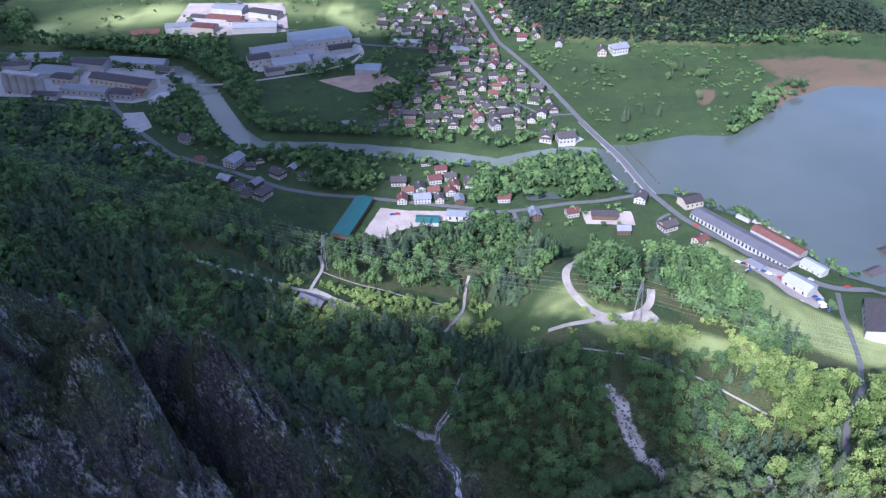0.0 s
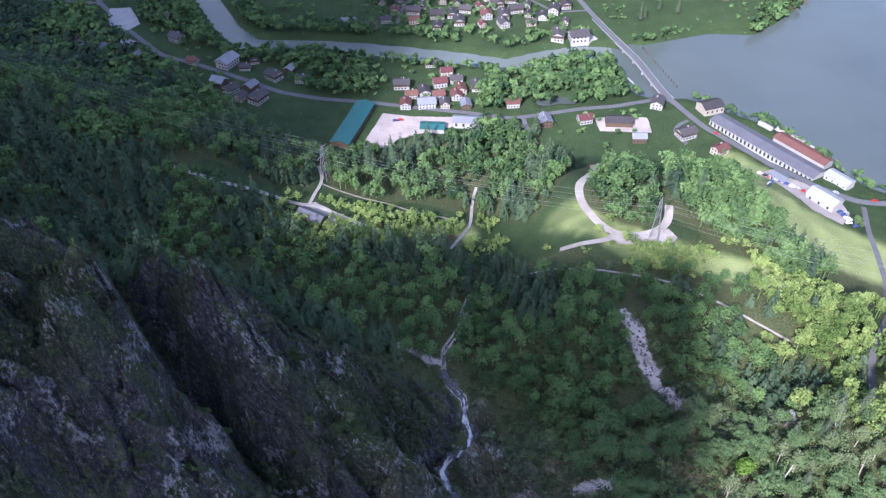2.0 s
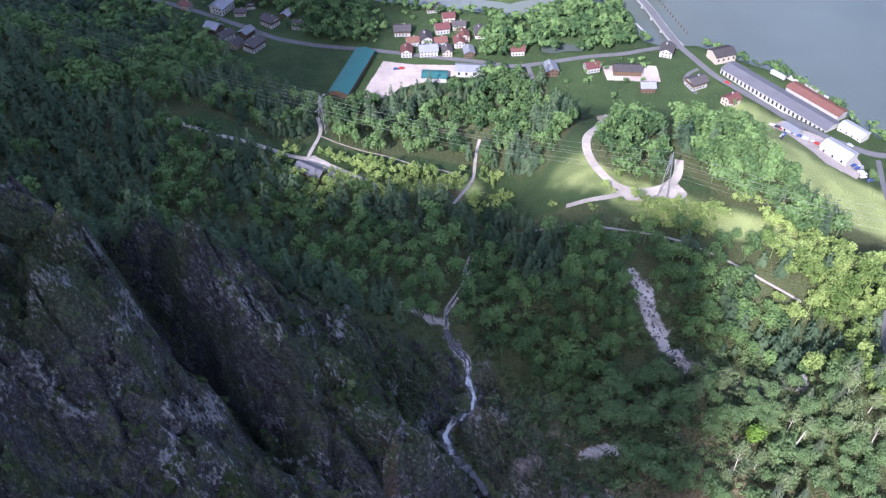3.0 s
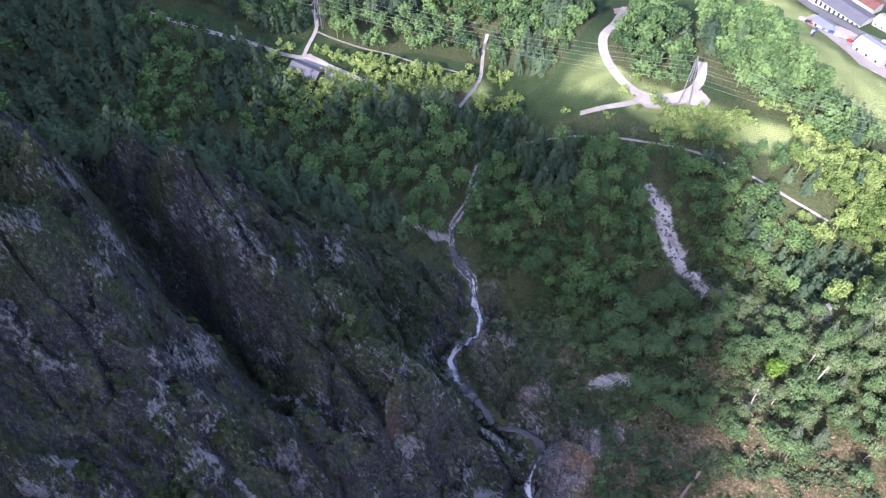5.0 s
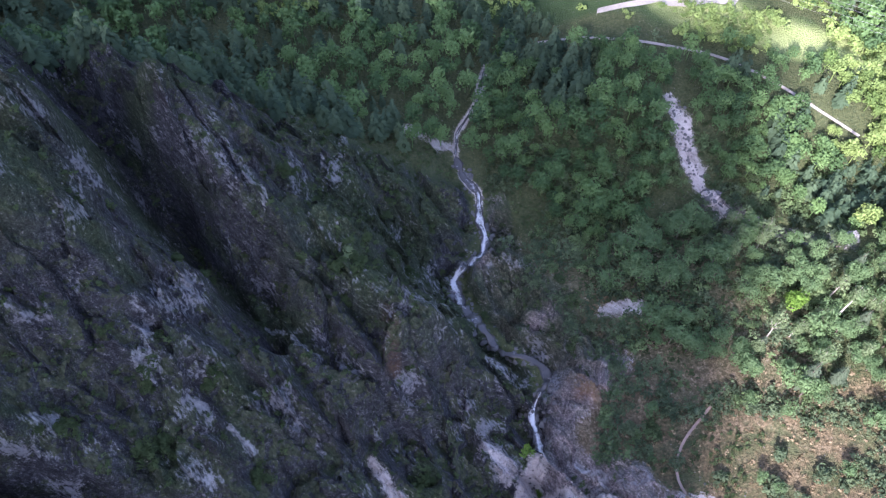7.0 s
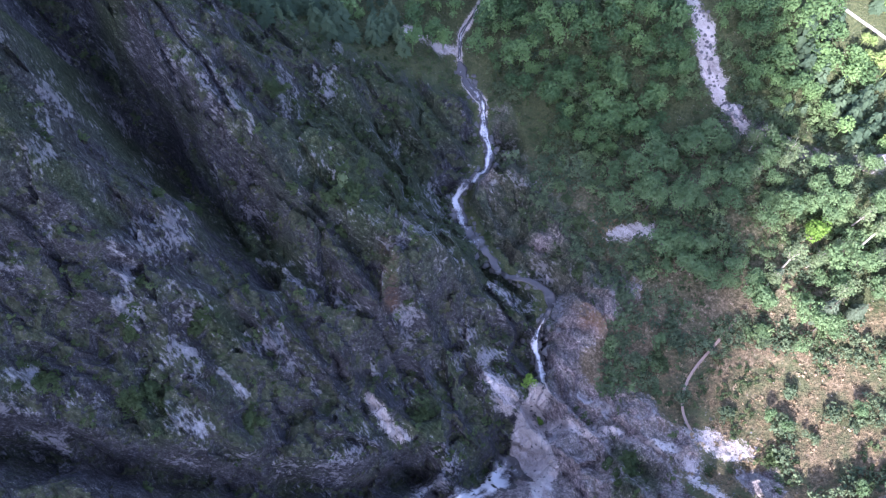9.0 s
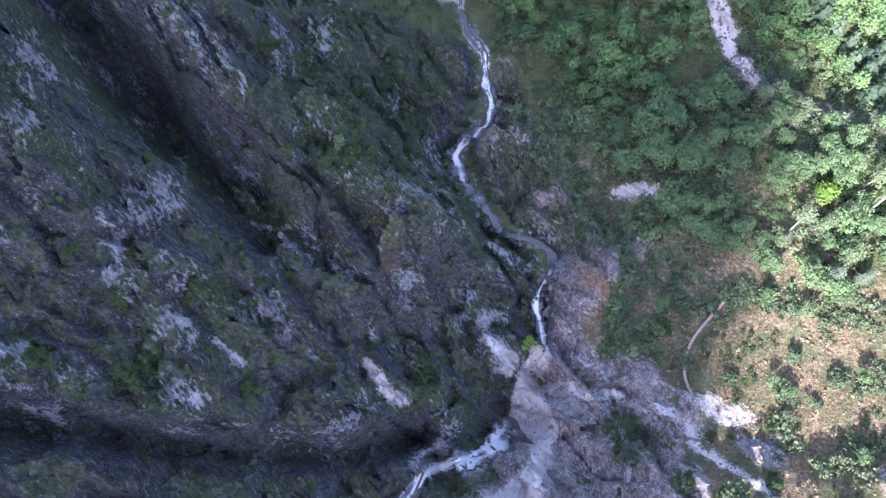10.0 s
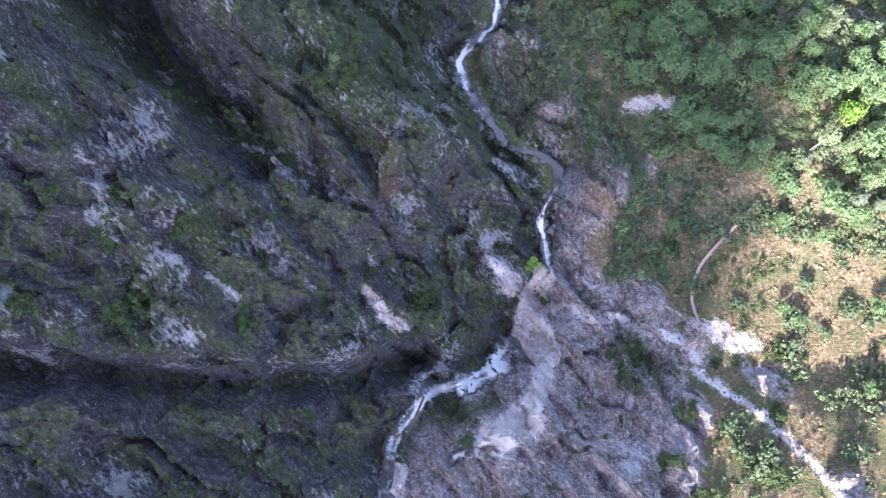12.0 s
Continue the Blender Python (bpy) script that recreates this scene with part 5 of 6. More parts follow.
shrub(-40, 250, 1.2, PALE_LEAF, "small pale leafing tree on the rock wall")


# single trees on the meadows and in the gardens
lone = random.Random(5)
for x, y, k, size in ((194.4, 788, 5, 0.7), (210.1, 781.9, 5, 0.75), (256.2, 814.1, 0, 0.9), (284.9, 821.2, 3, 0.7), (256.5, 892.9, 5, 0.9), (245.7, 884.8, 0, 1.1), (285.8, 901, 5, 0.9), (170.9, 885.8, 5, 0.8), (161.6, 888.9, 3, 0.8), (140.2, 884.8, 6, 0.7), (173.7, 768.8, 5, 0.9), (177.8, 771.8, 5, 0.7), (-158.2, 834.3, 6, 0.8), (-157, 781.9, 0, 0.5), (268.9, 870.7, 0, 1.0), (275.3, 866.6, 3, 1.1), (236.3, 866.6, 6, 0.9), (258, 462, 6, 0.9), (198.8, 558, 3, 0.6), (304.8, 1039.2, 5, 1.0)):
    made = next((o for kk, o in models if kk == k), models[0][1])
    ob = copy_thing(made, pose(x, y, float(land(x, y)) - 0.3, 0, 0, lone.uniform(0, 360)))
    ob.scale = (size, size, size)
    tagged(ob, "single tree standing in an open meadow", group="meadow trees")
x, y = rng.uniform(-75, 130, 760), rng.uniform(735, 1100, 760)
d, _ = along(x, y, MAIN_ROAD)
d2, _ = along(x, y, RIVER)
ok = (d > 8) & (d2 > 26) & (grain(x, y, 40, 72) > 0.35) & ((x < 110))
garden = [spots_of(x[ok], y[ok], rng, (0.3, 0.75), (0.9, 1.3))]
x, y = rng.uniform(-60, 150, 150), rng.uniform(560, 690, 150)
ok = (~open_ground(x, y)) & (grain(x, y, 22, 73) > 0.5)
garden.append(spots_of(x[ok], y[ok], rng, (0.3, 0.7), (0.9, 1.3)))
x, y = rng.uniform(-310, -120, 160), rng.uniform(640, 800, 160)
ok = (~open_ground(x, y)) & (grain(x, y, 22, 74) > 0.45)
garden.append(spots_of(x[ok], y[ok], rng, (0.35, 0.8), (0.9, 1.3)))
x, y = rng.uniform(100, 340, 900), rng.uniform(725, 960, 900)
d, _ = along(x, y, MAIN_ROAD)
thick = grain(x, y, 34, 75) * 0.6 + grain(x, y, 9, 76) * 0.4
ok = (beyond(x, y, LAKE) > 4) & (d > 9) & (thick > 0.56 - 0.14 * smooth(820, 860, y)) & (x > 0.35 * (820 - y) + 130)
bushes = [spots_of(x[ok], y[ok], rng, (0.10, 0.42), (1.1, 1.9))]
x, y = rng.uniform(-560, -60, 900), rng.uniform(620, 1110, 900)
ok = (grain(x, y, 45, 77) * 0.5 + grain(x, y, 12, 78) * 0.5 > 0.60) & ~open_ground(x, y) & (y > 700 - 0.6 * (x + 200))
bushes.append(spots_of(x[ok], y[ok], rng, (0.2, 0.75), (0.9, 1.3)))
woodland("bushes", LEAFY_FAR, np.concatenate(bushes), rng, BROADLEAF, "scattered bushes and hedges on the valley meadows", "bushes")
woodland("garden_trees", LEAFY_FAR, np.concatenate(garden), rng, BROADLEAF, "small fruit and garden trees among the houses", "trees")

# ---------------------------------------------------------------- the torrent
def torrent(line, half, label, foam, lift=0.45, seed=0, taper=((0, 1), (1, 1)), drape=False):
    """Running water: a strip of uneven width, broken by foam."""
    v, q, s = ribbon(line, 1.0, lift, 0.7, None, 8)
    rows = v.reshape(len(s), 9, 3)
    mid = rows[:, 4:5, :].copy()
    wide = half * (0.45 + 1.1 * layered(s * 1.0, 0 * s + seed, 5.5, 70 + seed, 3))[:, None, None]
    wide *= np.interp(s / s[-1], *taper)[:, None, None]
    wide *= (np.minimum(1, 0.15 + np.minimum(s, s[-1] - s) / 3.5))[:, None, None]
    rag = 0.3 + 1.4 * layered(rows[:, :, 0], rows[:, :, 1], 2.6, 80 + seed, 2)[:, :, None]
    rows[:, :, :2] = mid[:, :, :2] + (rows[:, :, :2] - mid[:, :, :2]) * wide * rag
    rows[:, :, 2] = mid[:, :, 2] + 0.5 * (layered(rows[:, :, 0], rows[:, :, 1], 2.2, 90, 2) - 0.5)
    if drape:
        rows[:, :, 2] = land(rows[:, :, 0], rows[:, :, 1]) + lift
    rows[:, (0, 8), 2] -= 0.5
    me = mesh_of("torrent", rows.reshape(-1, 3), q, TORRENT, True)
    f = np.interp(s / s[-1], *foam) * (0.55 + 0.8 * layered(s, 0 * s, 6.0, 77 + seed, 2))
    edge = np.tile(1 - np.abs(np.linspace(-1, 1, 9)) ** 2 * 0.7, len(s))
    column, run = np.meshgrid(np.arange(9), s)
    streaks = 0.45 + 1.1 * layered(column * 1.0, run * 0.22, 1.3, 60 + seed, 2)
    give(me, "foam", np.repeat(f, 9) * edge * streaks.ravel())
    tagged(new("torrent", me), label, "torrent", kind="structure")


torrent([p for p in STREAM if 192 < p[1] < 345], 1.7, "white-foaming mountain torrent in a rocky gorge", ([0, 0.12, 0.2, 0.4, 0.5, 0.6, 0.66, 0.8, 0.9, 1], [1.3, 1.15, 0.45, 0.4, 0.95, 1.3, 0.75, 1.0, 1.1, 0.5]))
torrent([(-21.5, 112), (-21.5, 122), (-20.7, 135.5), (-16.6, 144.4), (-11.3, 151.8), (-3.7, 154.3), (6, 158.9)], 3.0, "white waterfall over dark rock", ([0, 0.3, 0.5, 0.6, 1], [0.35, 0.8, 0.65, 1.0, 1.15]), 0.5, 1)
torrent([(-8, 152.8), (-3.7, 153.6), (3.1, 155.7), (8, 158.4), (12, 161.2), (16.1, 165), (19, 168.8), (22, 172)], 7.0, "spreading foot of a waterfall in spray", ([0, 0.4, 0.8, 0.9, 1], [1.1, 1.3, 1.15, 0.8, 0.35]), 0.5, 2, ((0, 0.3, 0.6, 0.85, 1), (0.25, 0.5, 0.85, 1.1, 0.8)), True)
torrent([p for p in STREAM if 340 < p[1] < 400], 0.7, "thin torrent on a bed of pale stones", ([0, 1], [1.0, 0.8]), 0.25, 3)
torrent([(-2.2, 130.5), (-0.2, 133.7), (1.5, 136), (4, 137.2)], 1.9, "small white spout at the head of a slab", ([0, 0.5, 1], [1.0, 1.0, 0.6]), 0.4, 4, drape=True)


# ---------------------------------------------------------------- stones
def boulder_shape(rng, wide):
    bm = bmesh.new()
    bmesh.ops.create_icosphere(bm, subdivisions=1, radius=wide)
    for v in bm.verts:
        v.co *= rng.uniform(0.7, 1.15)
        v.co.z *= 0.7
    tris = np.array([[v.co[:] for v in f.verts] for f in bm.faces])
    bm.free()
    return tris


STONES = [boulder_shape(rng, 1.0) for _ in range(5)]


def rubble(name, line, reach, count, size, label):
    line = np.array(line, float)
    seg = rng.integers(0, len(line) - 1, count)
    f = rng.uniform(0, 1, (count, 1))
    p = line[seg] * (1 - f) + line[seg + 1] * f + rng.normal(size=(count, 2)) * reach
    h = size * rng.uniform(0.25, 1.0, count) ** 1.6
    s = np.stack([p[:, 0], p[:, 1], h, h * rng.uniform(0.8, 1.4, count), rng.uniform(0, 1, count)], -1)
    woodland(name, STONES, s, rng, BOULDER, label, "rubble")


rubble("boulders", [p for p in STREAM if 200 < p[1] < 350], 2.3, 520, 1.7, "grey boulders along the torrent")
rubble("boulders", [(31, 196), (27, 186), (27, 176), (29, 166), (26, 158)], 2.6, 130, 0.7, "dark boulders strewn on a pale gravel bed")
rubble("scree", SCREE, 2.2, 360, 1.2, "pale and brown stones of a dry scree gully")
rubble("scree", [(81, 178), (91, 177), (98, 172)], 3.5, 160, 1.0, "pale sunlit blocks on a dry slope")
rubble("scree", RIB, 1.6, 220, 0.9, "pale broken rock along a rib")
rubble("stones", [p for p in STREAM if 345 < p[1] < 400], 1.5, 220, 0.9, "pale stones in a narrow stream bed")

# ---------------------------------------------------------------- buildings
def part(name, bm, material, parent=None, label=""):
    me = bpy.data.meshes.new(name)
    bm.to_mesh(me)
    bm.free()
    me.materials.append(material)
    ob = new(name, me)
    if parent:
        ob.parent = parent
    return tagged(ob, label)


def box(bm, x0, x1, y0, y1, z0, z1):
    vs = [bm.verts.new((x, y, z)) for z in (z0, z1) for x, y in ((x0, y0), (x1, y0), (x1, y1), (x0, y1))]
    for f in ((3, 2, 1, 0), (4, 5, 6, 7), (0, 1, 5, 4), (1, 2, 6, 5), (2, 3, 7, 6), (3, 0, 4, 7)):
        bm.faces.new([vs[i] for i in f])
    return bm


def gable_walls(w, d, h, rise):
    """Walls of a house with its ridge along x."""
    bm = bmesh.new()
    a = [bm.verts.new(p) for p in ((-w, -d, -2), (w, -d, -2), (w, d, -2), (-w, d, -2))]
    b = [bm.verts.new(p) for p in ((-w, -d, h), (w, -d, h), (w, d, h), (-w, d, h))]
    r = [bm.verts.new((-w, 0, h + rise)), bm.verts.new((w, 0, h + rise))]
    for f in ((a[0], a[1], b[1], b[0]), (a[1], a[2], b[2], r[1], b[1]), (a[2], a[3], b[3], b[2]), (a[3], a[0], b[0], r[0], b[3]), (b[0], b[1], r[1], r[0]), (b[2], b[3], r[0], r[1])):
        bm.faces.new(f)
    return bm


def gable_roof(w, d, h, rise, over=0.8, thick=0.28):
    bm = bmesh.new()
    k = rise / d
    section = [(-d - over, h - k * over), (0, h + rise), (d + over, h - k * over)]
    ends = []
    for x in (-w - over, w + over):
        up = [bm.verts.new((x, y, z + thick + 0.06)) for y, z in section]
        low = [bm.verts.new((x, y, z + 0.06)) for y, z in section]
        ends.append((up, low))
    (u0, l0), (u1, l1) = ends
    for i in (0, 1):
        bm.faces.new((u0[i], u1[i], u1[i + 1], u0[i + 1]))
        bm.faces.new((l0[i + 1], l1[i + 1], l1[i], l0[i]))
        bm.faces.new((u0[i + 1], l0[i + 1], l0[i], u0[i]))
        bm.faces.new((u1[i], l1[i], l1[i + 1], u1[i + 1]))
    for i in (0, 2):
        bm.faces.new((u0[i], l0[i], l1[i], u1[i]))
    bmesh.ops.recalc_face_normals(bm, faces=bm.faces)
    return bm


def window_mesh(wide, high, deep=0.12):
    bm = bmesh.new()
    return box(bm, -wide / 2, wide / 2, -deep, deep, -high / 2, high / 2)


WINDOW = {}


def window(house, x, y, z, across, size=(1.1, 1.3)):
    """A window set 2 cm proud of its wall; across: the wall runs along x."""
    if size not in WINDOW:
        bm = window_mesh(*size, 0.06)
        me = bpy.data.meshes.new("window")
        bm.to_mesh(me)
        bm.free()
        me.materials.append(GLASS)
        WINDOW[size] = me
    ob = new("window", WINDOW[size])
    ob.parent = house
    ob.matrix_basis = pose(x, y, z, 0, 0, 0 if across else 90)
    return ob


def house(w, d, h, rise, wall, roof, label, timber=False, chimney=True, category="house", every=2.6, name="house"):
    top = tagged(new(name), label, category)
    part("wall", gable_walls(w, d, h, rise), wall, top)
    cover = part("roof", gable_roof(w, d, h, rise), roof, top)
    if timber:
        part("upper_boarding", box(bmesh.new(), -w - 0.05, w + 0.05, -d - 0.05, d + 0.05, h * 0.55, h - 0.05), TIMBER, top, "dark timber upper storey")
    if chimney:
        part("chimney", box(bmesh.new(), -0.45, 0.45, -0.45, 0.45, h, h + rise + 1.0), CONCRETE, cover).location = (w * 0.3, d * 0.25, 0)
    rows = [1.6] if h < 4 else [1.6, 4.3]
    for z in rows:
        for x in np.arange(-w + 1.6, w - 1.0, every):
            for s in (-1, 1):
                window(top, x, s * (d + (0.07 if timber and z > 3 else 0.02)), z, True)
        for y in np.arange(-d + 1.6, d - 1.0, every):
            for s in (-1, 1):
                window(top, s * (w + (0.07 if timber and z > 3 else 0.02)), y, z, False)
    return top


def stand(ob, x, y, turn, lift=0.0):
    ob.matrix_basis = pose(x, y, float(land(x, y, False)) + lift, 0, 0, turn)
    return ob


TYPES = [
    (6.0, 4.6, 5.2, 2.4, PLASTER, ROOF_DARK, "white rendered house with a dark tiled gable roof", False),
    (5.5, 4.6, 5.0, 2.6, PLASTER, ROOF_RED, "white rendered house with a red tiled gable roof", False),
    (6.4, 5.0, 5.4, 2.2, PLASTER, ROOF_DARK, "chalet with white ground floor, dark timber above and brown roof", True),
    (5.0, 4.0, 4.6, 2.6, CREAM, ROOF_DARK, "cream rendered house with a steep dark roof", False),
    (5.2, 4.4, 5.0, 2.4, CREAM, ROOF_RED, "cream rendered house with a red tiled roof", False),
    (5.6, 4.4, 4.8, 2.2, TIMBER, ROOF_GREY, "dark timber farm building with a grey sheet roof", False),
    (7.0, 5.2, 5.4, 2.4, PLASTER, ROOF_GREY, "large white house with a grey sheet roof", False),
]
first = {}


def settle_house(kind, x, y, turn, size, group):
    """The first of a type is built, the others are copied from it."""
    if kind not in first:
        w, d, h, rise, wall, roof, label, timber = TYPES[kind]
        first[kind] = stand(house(w, d, h, rise, wall, roof, label, timber), x, y, turn)
        ob = first[kind]
    else:
        ob = copy_thing(first[kind], pose(x, y, float(land(x, y, False)), 0, 0, turn))
    ob.scale = (size, size, size)
    return tagged(ob, group=group)


pick = random.Random(3)
VILLAGE = [(-32.2, 780.9), (-10.4, 772.8), (3.1, 774.9), (9.4, 760.7), (15.6, 784), (-25.9, 817.2), (-9.3, 827.2), (3.1, 814.1), (18.6, 836.3), (36.3, 810.1), (51.8, 827.2), (34.3, 772.8), (49.9, 772.8), (61.4, 784), (48.9, 756.6), (44.7, 795), (73.8, 758.6), (85.3, 770.8), (96.7, 782.9), (82.6, 843.4), (98.1, 843.4), (70.1, 846.4), (61.7, 860.6), (53.3, 874.7), (41.2, 858.5), (28.7, 871.7), (22.4, 913.1), (-12.3, 858.5), (-22.6, 874.7), (72.4, 903), (83.9, 887.8), (54.1, 903), (38.8, 893.9), (91.3, 813.1), (108.1, 794)]
for x, y in VILLAGE:
    settle_house(pick.choice((0, 2, 1, 2, 3, 2, 0)), x, y, pick.choice((0, 90)) + pick.uniform(-18, 18), pick.uniform(0.8, 1.02), "village houses beyond the river")
FAR_HOUSES = [(-57.9, 1030.2), (-43.7, 1002.2), (-27.4, 998.2), (-19.3, 1040.2), (-9.1, 1009.2), (6.1, 1002.2), (-72.1, 1025.2), (14.2, 968.2), (31.5, 965.2), (-6.1, 1059.2), (-27.4, 1062.2), (-49.8, 1082.2), (-75.2, 1051.2), (19.3, 1032.2), (67.1, 1041.2), (75.2, 1008.2), (89.4, 1013.2), (91.4, 983.2), (107.7, 982.2), (79.2, 1062.2), (101.6, 1027.2), (132.1, 955.2), (33.5, 1052.2), (30.5, 1086.2), (73.2, 1098.2), (-40.6, 1099.2), (-10.2, 1089.2), (0, 1029.2), (111.8, 999.2)]
for x, y in FAR_HOUSES:
    settle_house(pick.choice((0, 1, 2, 3, 3, 0)), x, y, pick.choice((0, 90)) + pick.uniform(-25, 25), pick.uniform(0.8, 1.05), "houses of the far village")
SOUTH_HOUSES = [(-37.9, 651.3, 2), (-29.6, 636.1, 1), (-33.6, 622, 1), (-19.4, 640.2, 0), (-17.3, 623, 6), (-7.2, 654.4, 1), (6.2, 659.5, 0), (-8.2, 636.1, 1), (6.1, 635.1, 1), (-3.1, 623, 3), (22.5, 649.3, 2), (13.3, 622, 5), (-2.1, 671.7, 4), (-14.4, 686, 2), (9.2, 643.2, 4)]
for x, y, k in SOUTH_HOUSES:
    settle_house(k, x, y, pick.choice((0, 90)) + pick.uniform(-8, 8) + 8, pick.uniform(0.82, 1.0), "houses of the hamlet behind the yard")
WEST_HOUSES = [(-184.6, 686, 6, 1.15), (-185.5, 654.4, 5, 1), (-173.9, 643.2, 0, 0.9), (-164.4, 632.1, 3, 0.9), (-150, 630.1, 2, 1.05), (-158.7, 648.3, 5, 0.9), (-142.7, 664.5, 2, 0.95), (-130.7, 675.8, 5, 0.8), (-255.8, 767.8, 2, 0.9), (-236.7, 728, 0, 1), (-214.6, 689.1, 4, 0.8), (-311.7, 709.6, 5, 0.9), (-296.3, 712.6, 5, 0.9), (-274.6, 714.7, 5, 1), (-281.1, 698.3, 3, 0.9), (-262.5, 699.3, 5, 0.9), (-270.4, 772.8, 0, 0.8)]
for x, y, k, s in WEST_HOUSES:
    settle_house(k, x, y, pick.choice((0, 90)) + pick.uniform(-12, 12) - 30, s, "houses along the western lane")
for x, y, k, turn, s in ((163.2, 624, 0, 70, 1.0), (50, 624, 1, 5, 0.9), (103.8, 602, 1, 15, 0.9), (73.3, 599, 5, 100, 1.0), (177.1, 583.1, 2, 25, 1.0), (197.9, 562.8, 4, 35, 1.0), (141.4, 578.2, 5, 0, 0.9), (196.1, 940.2, 6, 20, 1.3), (176.9, 936.2, 3, 90, 1.2), (95.6, 733.1, 2, 80, 1.1), (113.2, 730.1, 0, 10, 1.3), (-89.4, 757.6, 6, 5, 0.9), (-68.6, 752.5, 0, 5, 0.9)):
    settle_house(k, x, y, turn, s, "scattered houses by the lake road")


# the villages are filled up between their lanes
taken = [p[:2] for p in VILLAGE + FAR_HOUSES + SOUTH_HOUSES + WEST_HOUSES]
for ring, count, gap, group in (
        ([(-40.6, 999.2), (28.4, 1076.2), (56.9, 950.2), (90.4, 864.6), (116.4, 791), (112.3, 759.7), (62.4, 749.5), (-41.6, 749.5), (-78, 772.8), (-45.5, 836.3), (0, 884.8)], 62, 13.5, "village houses beyond the river"),
        ([(28.4, 1090.2), (61, 1090.2), (121.9, 985.2), (106.7, 973.2), (71.1, 991.2)], 10, 14, "houses of the far village"),
        ([(-76.2, 1035.2), (0, 1099.2), (10.2, 999.2), (-59.9, 991.2)], 14, 14, "houses of the far village"),
        ([(-327, 727), (-302.7, 696.3), (-270.7, 696.3), (-271.7, 718.8), (-311.6, 732.1)], 6, 12, "houses along the western lane"),
        ([(-206.8, 701.4), (-122.9, 650.3), (-115.1, 667.6), (-186.3, 708.5)], 5, 13, "houses along the western lane")):
    lo, hi = np.min(ring, 0), np.max(ring, 0)
    for _ in range(count * 14):
        x, y = pick.uniform(lo[0], hi[0]), pick.uniform(lo[1], hi[1])
        spot = np.array([x]), np.array([y])
        if count == 0 or not inside(*spot, ring)[0] or along(*spot, MAIN_ROAD)[0][0] < 12 or along(*spot, RIVER)[0][0] < 30 or along(*spot, WEST_LANE)[0][0] < 8:
            continue
        if min((x - a) ** 2 + (y - b) ** 2 for a, b in taken) < gap ** 2 or abs(x + 78) + abs(y - 889) < 30:
            continue
        taken.append((x, y))
        count -= 1
        settle_house(pick.choice((0, 0, 2, 3, 3, 2, 1, 4)), x, y, pick.choice((0, 90)) + pick.uniform(-18, 18), pick.uniform(0.66, 0.9), group)


def hall(w, d, h, rise, wall, roof, label, x, y, turn, category="hall", bays=0, pane=(1.6, 2.4), name="industrial_hall", lift=0.0):
    top = tagged(new(name), label, category)
    part("wall", gable_walls(w, d, h, rise), wall, top)
    part("roof", gable_roof(w, d, h, rise, 0.5), roof, top)
    if bays:
        for u in np.linspace(-w + w / bays, w - w / bays, bays):
            for s in (-1, 1):
                window(top, u, s * (d + 0.02), h * 0.55, True, pane)
    return stand(top, x, y, turn, lift)


hall(29, 7.0, 5.0, 2.2, TIMBER, ROOF_GREEN, "long open shed with a green sheet roof beside a gravel yard", -72.3, 593, 74.5, "shed", 0, name="storage_shed")
hall(9.0, 5.0, 3.6, 1.2, CONCRETE, ROOF_GREEN, "small shed with a green sheet roof at a gravel yard", -12.2, 591, -3, "shed", 0, name="storage_shed")
hall(11.0, 5.0, 5.2, 2.0, PLASTER, ROOF_GREY, "white workshop building with a grey roof at a gravel yard", 14.3, 597, -5, "workshop", 4, name="workshop")
hall(46, 7.4, 5.6, 2.0, PLASTER, ROOF_SLATE, "long white factory with a row of dark windows", 231.5, 565.7, -53.5, "factory", 26, (1.5, 3.2), "factory")
hall(22, 5.5, 5.0, 1.6, CONCRETE, ROOF_RED, "low hall with a dull red roof behind the factory", 257.8, 561.8, -53.5, "factory hall", 0)
hall(9, 5.0, 5.0, 1.6, PLASTER, ROOF_LIGHT, "white hall with a pale sheet roof by the lake", 272, 525, -53.5, "factory hall", 4, (1.0, 1.2))
hall(18, 14, 8.0, 3.0, PLASTER, ROOF_DARK, "large white hall with a dark roof at the meadow edge", 292, 450, 70, "hall", 5)
hall(9.0, 4.6, 3.6, 2.6, TIMBER, ROOF_SLATE, "dark timber forest cabin with a grey sheet roof in a clearing", -84, 449.5, -30, "cabin", 0, name="forest_cabin")
hall(6.5, 4.0, 3.4, 2.8, TIMBER, ROOF_GREY, "weathered grey barn in a meadow", 59, 572.4, -55, "barn", 0, name="barn")
hall(10, 5.0, 4.2, 2.2, TIMBER, ROOF_DARK, "dark-roofed farm building in a bare yard", 129.3, 599, -2, "barn", 0, name="barn")
hall(8, 4.5, 3.5, 2.0, TIMBER, ROOF_DARK, "dark boathouse on the lake shore", 341.7, 556.1, 25, "boathouse", 0, name="boathouse", lift=1.0)
hall(7, 4.5, 3.5, 2.4, TIMBER, ROOF_DARK, "dark boathouse on the lake shore", 318.5, 527.8, 30, "boathouse", 0, name="boathouse", lift=0.5)

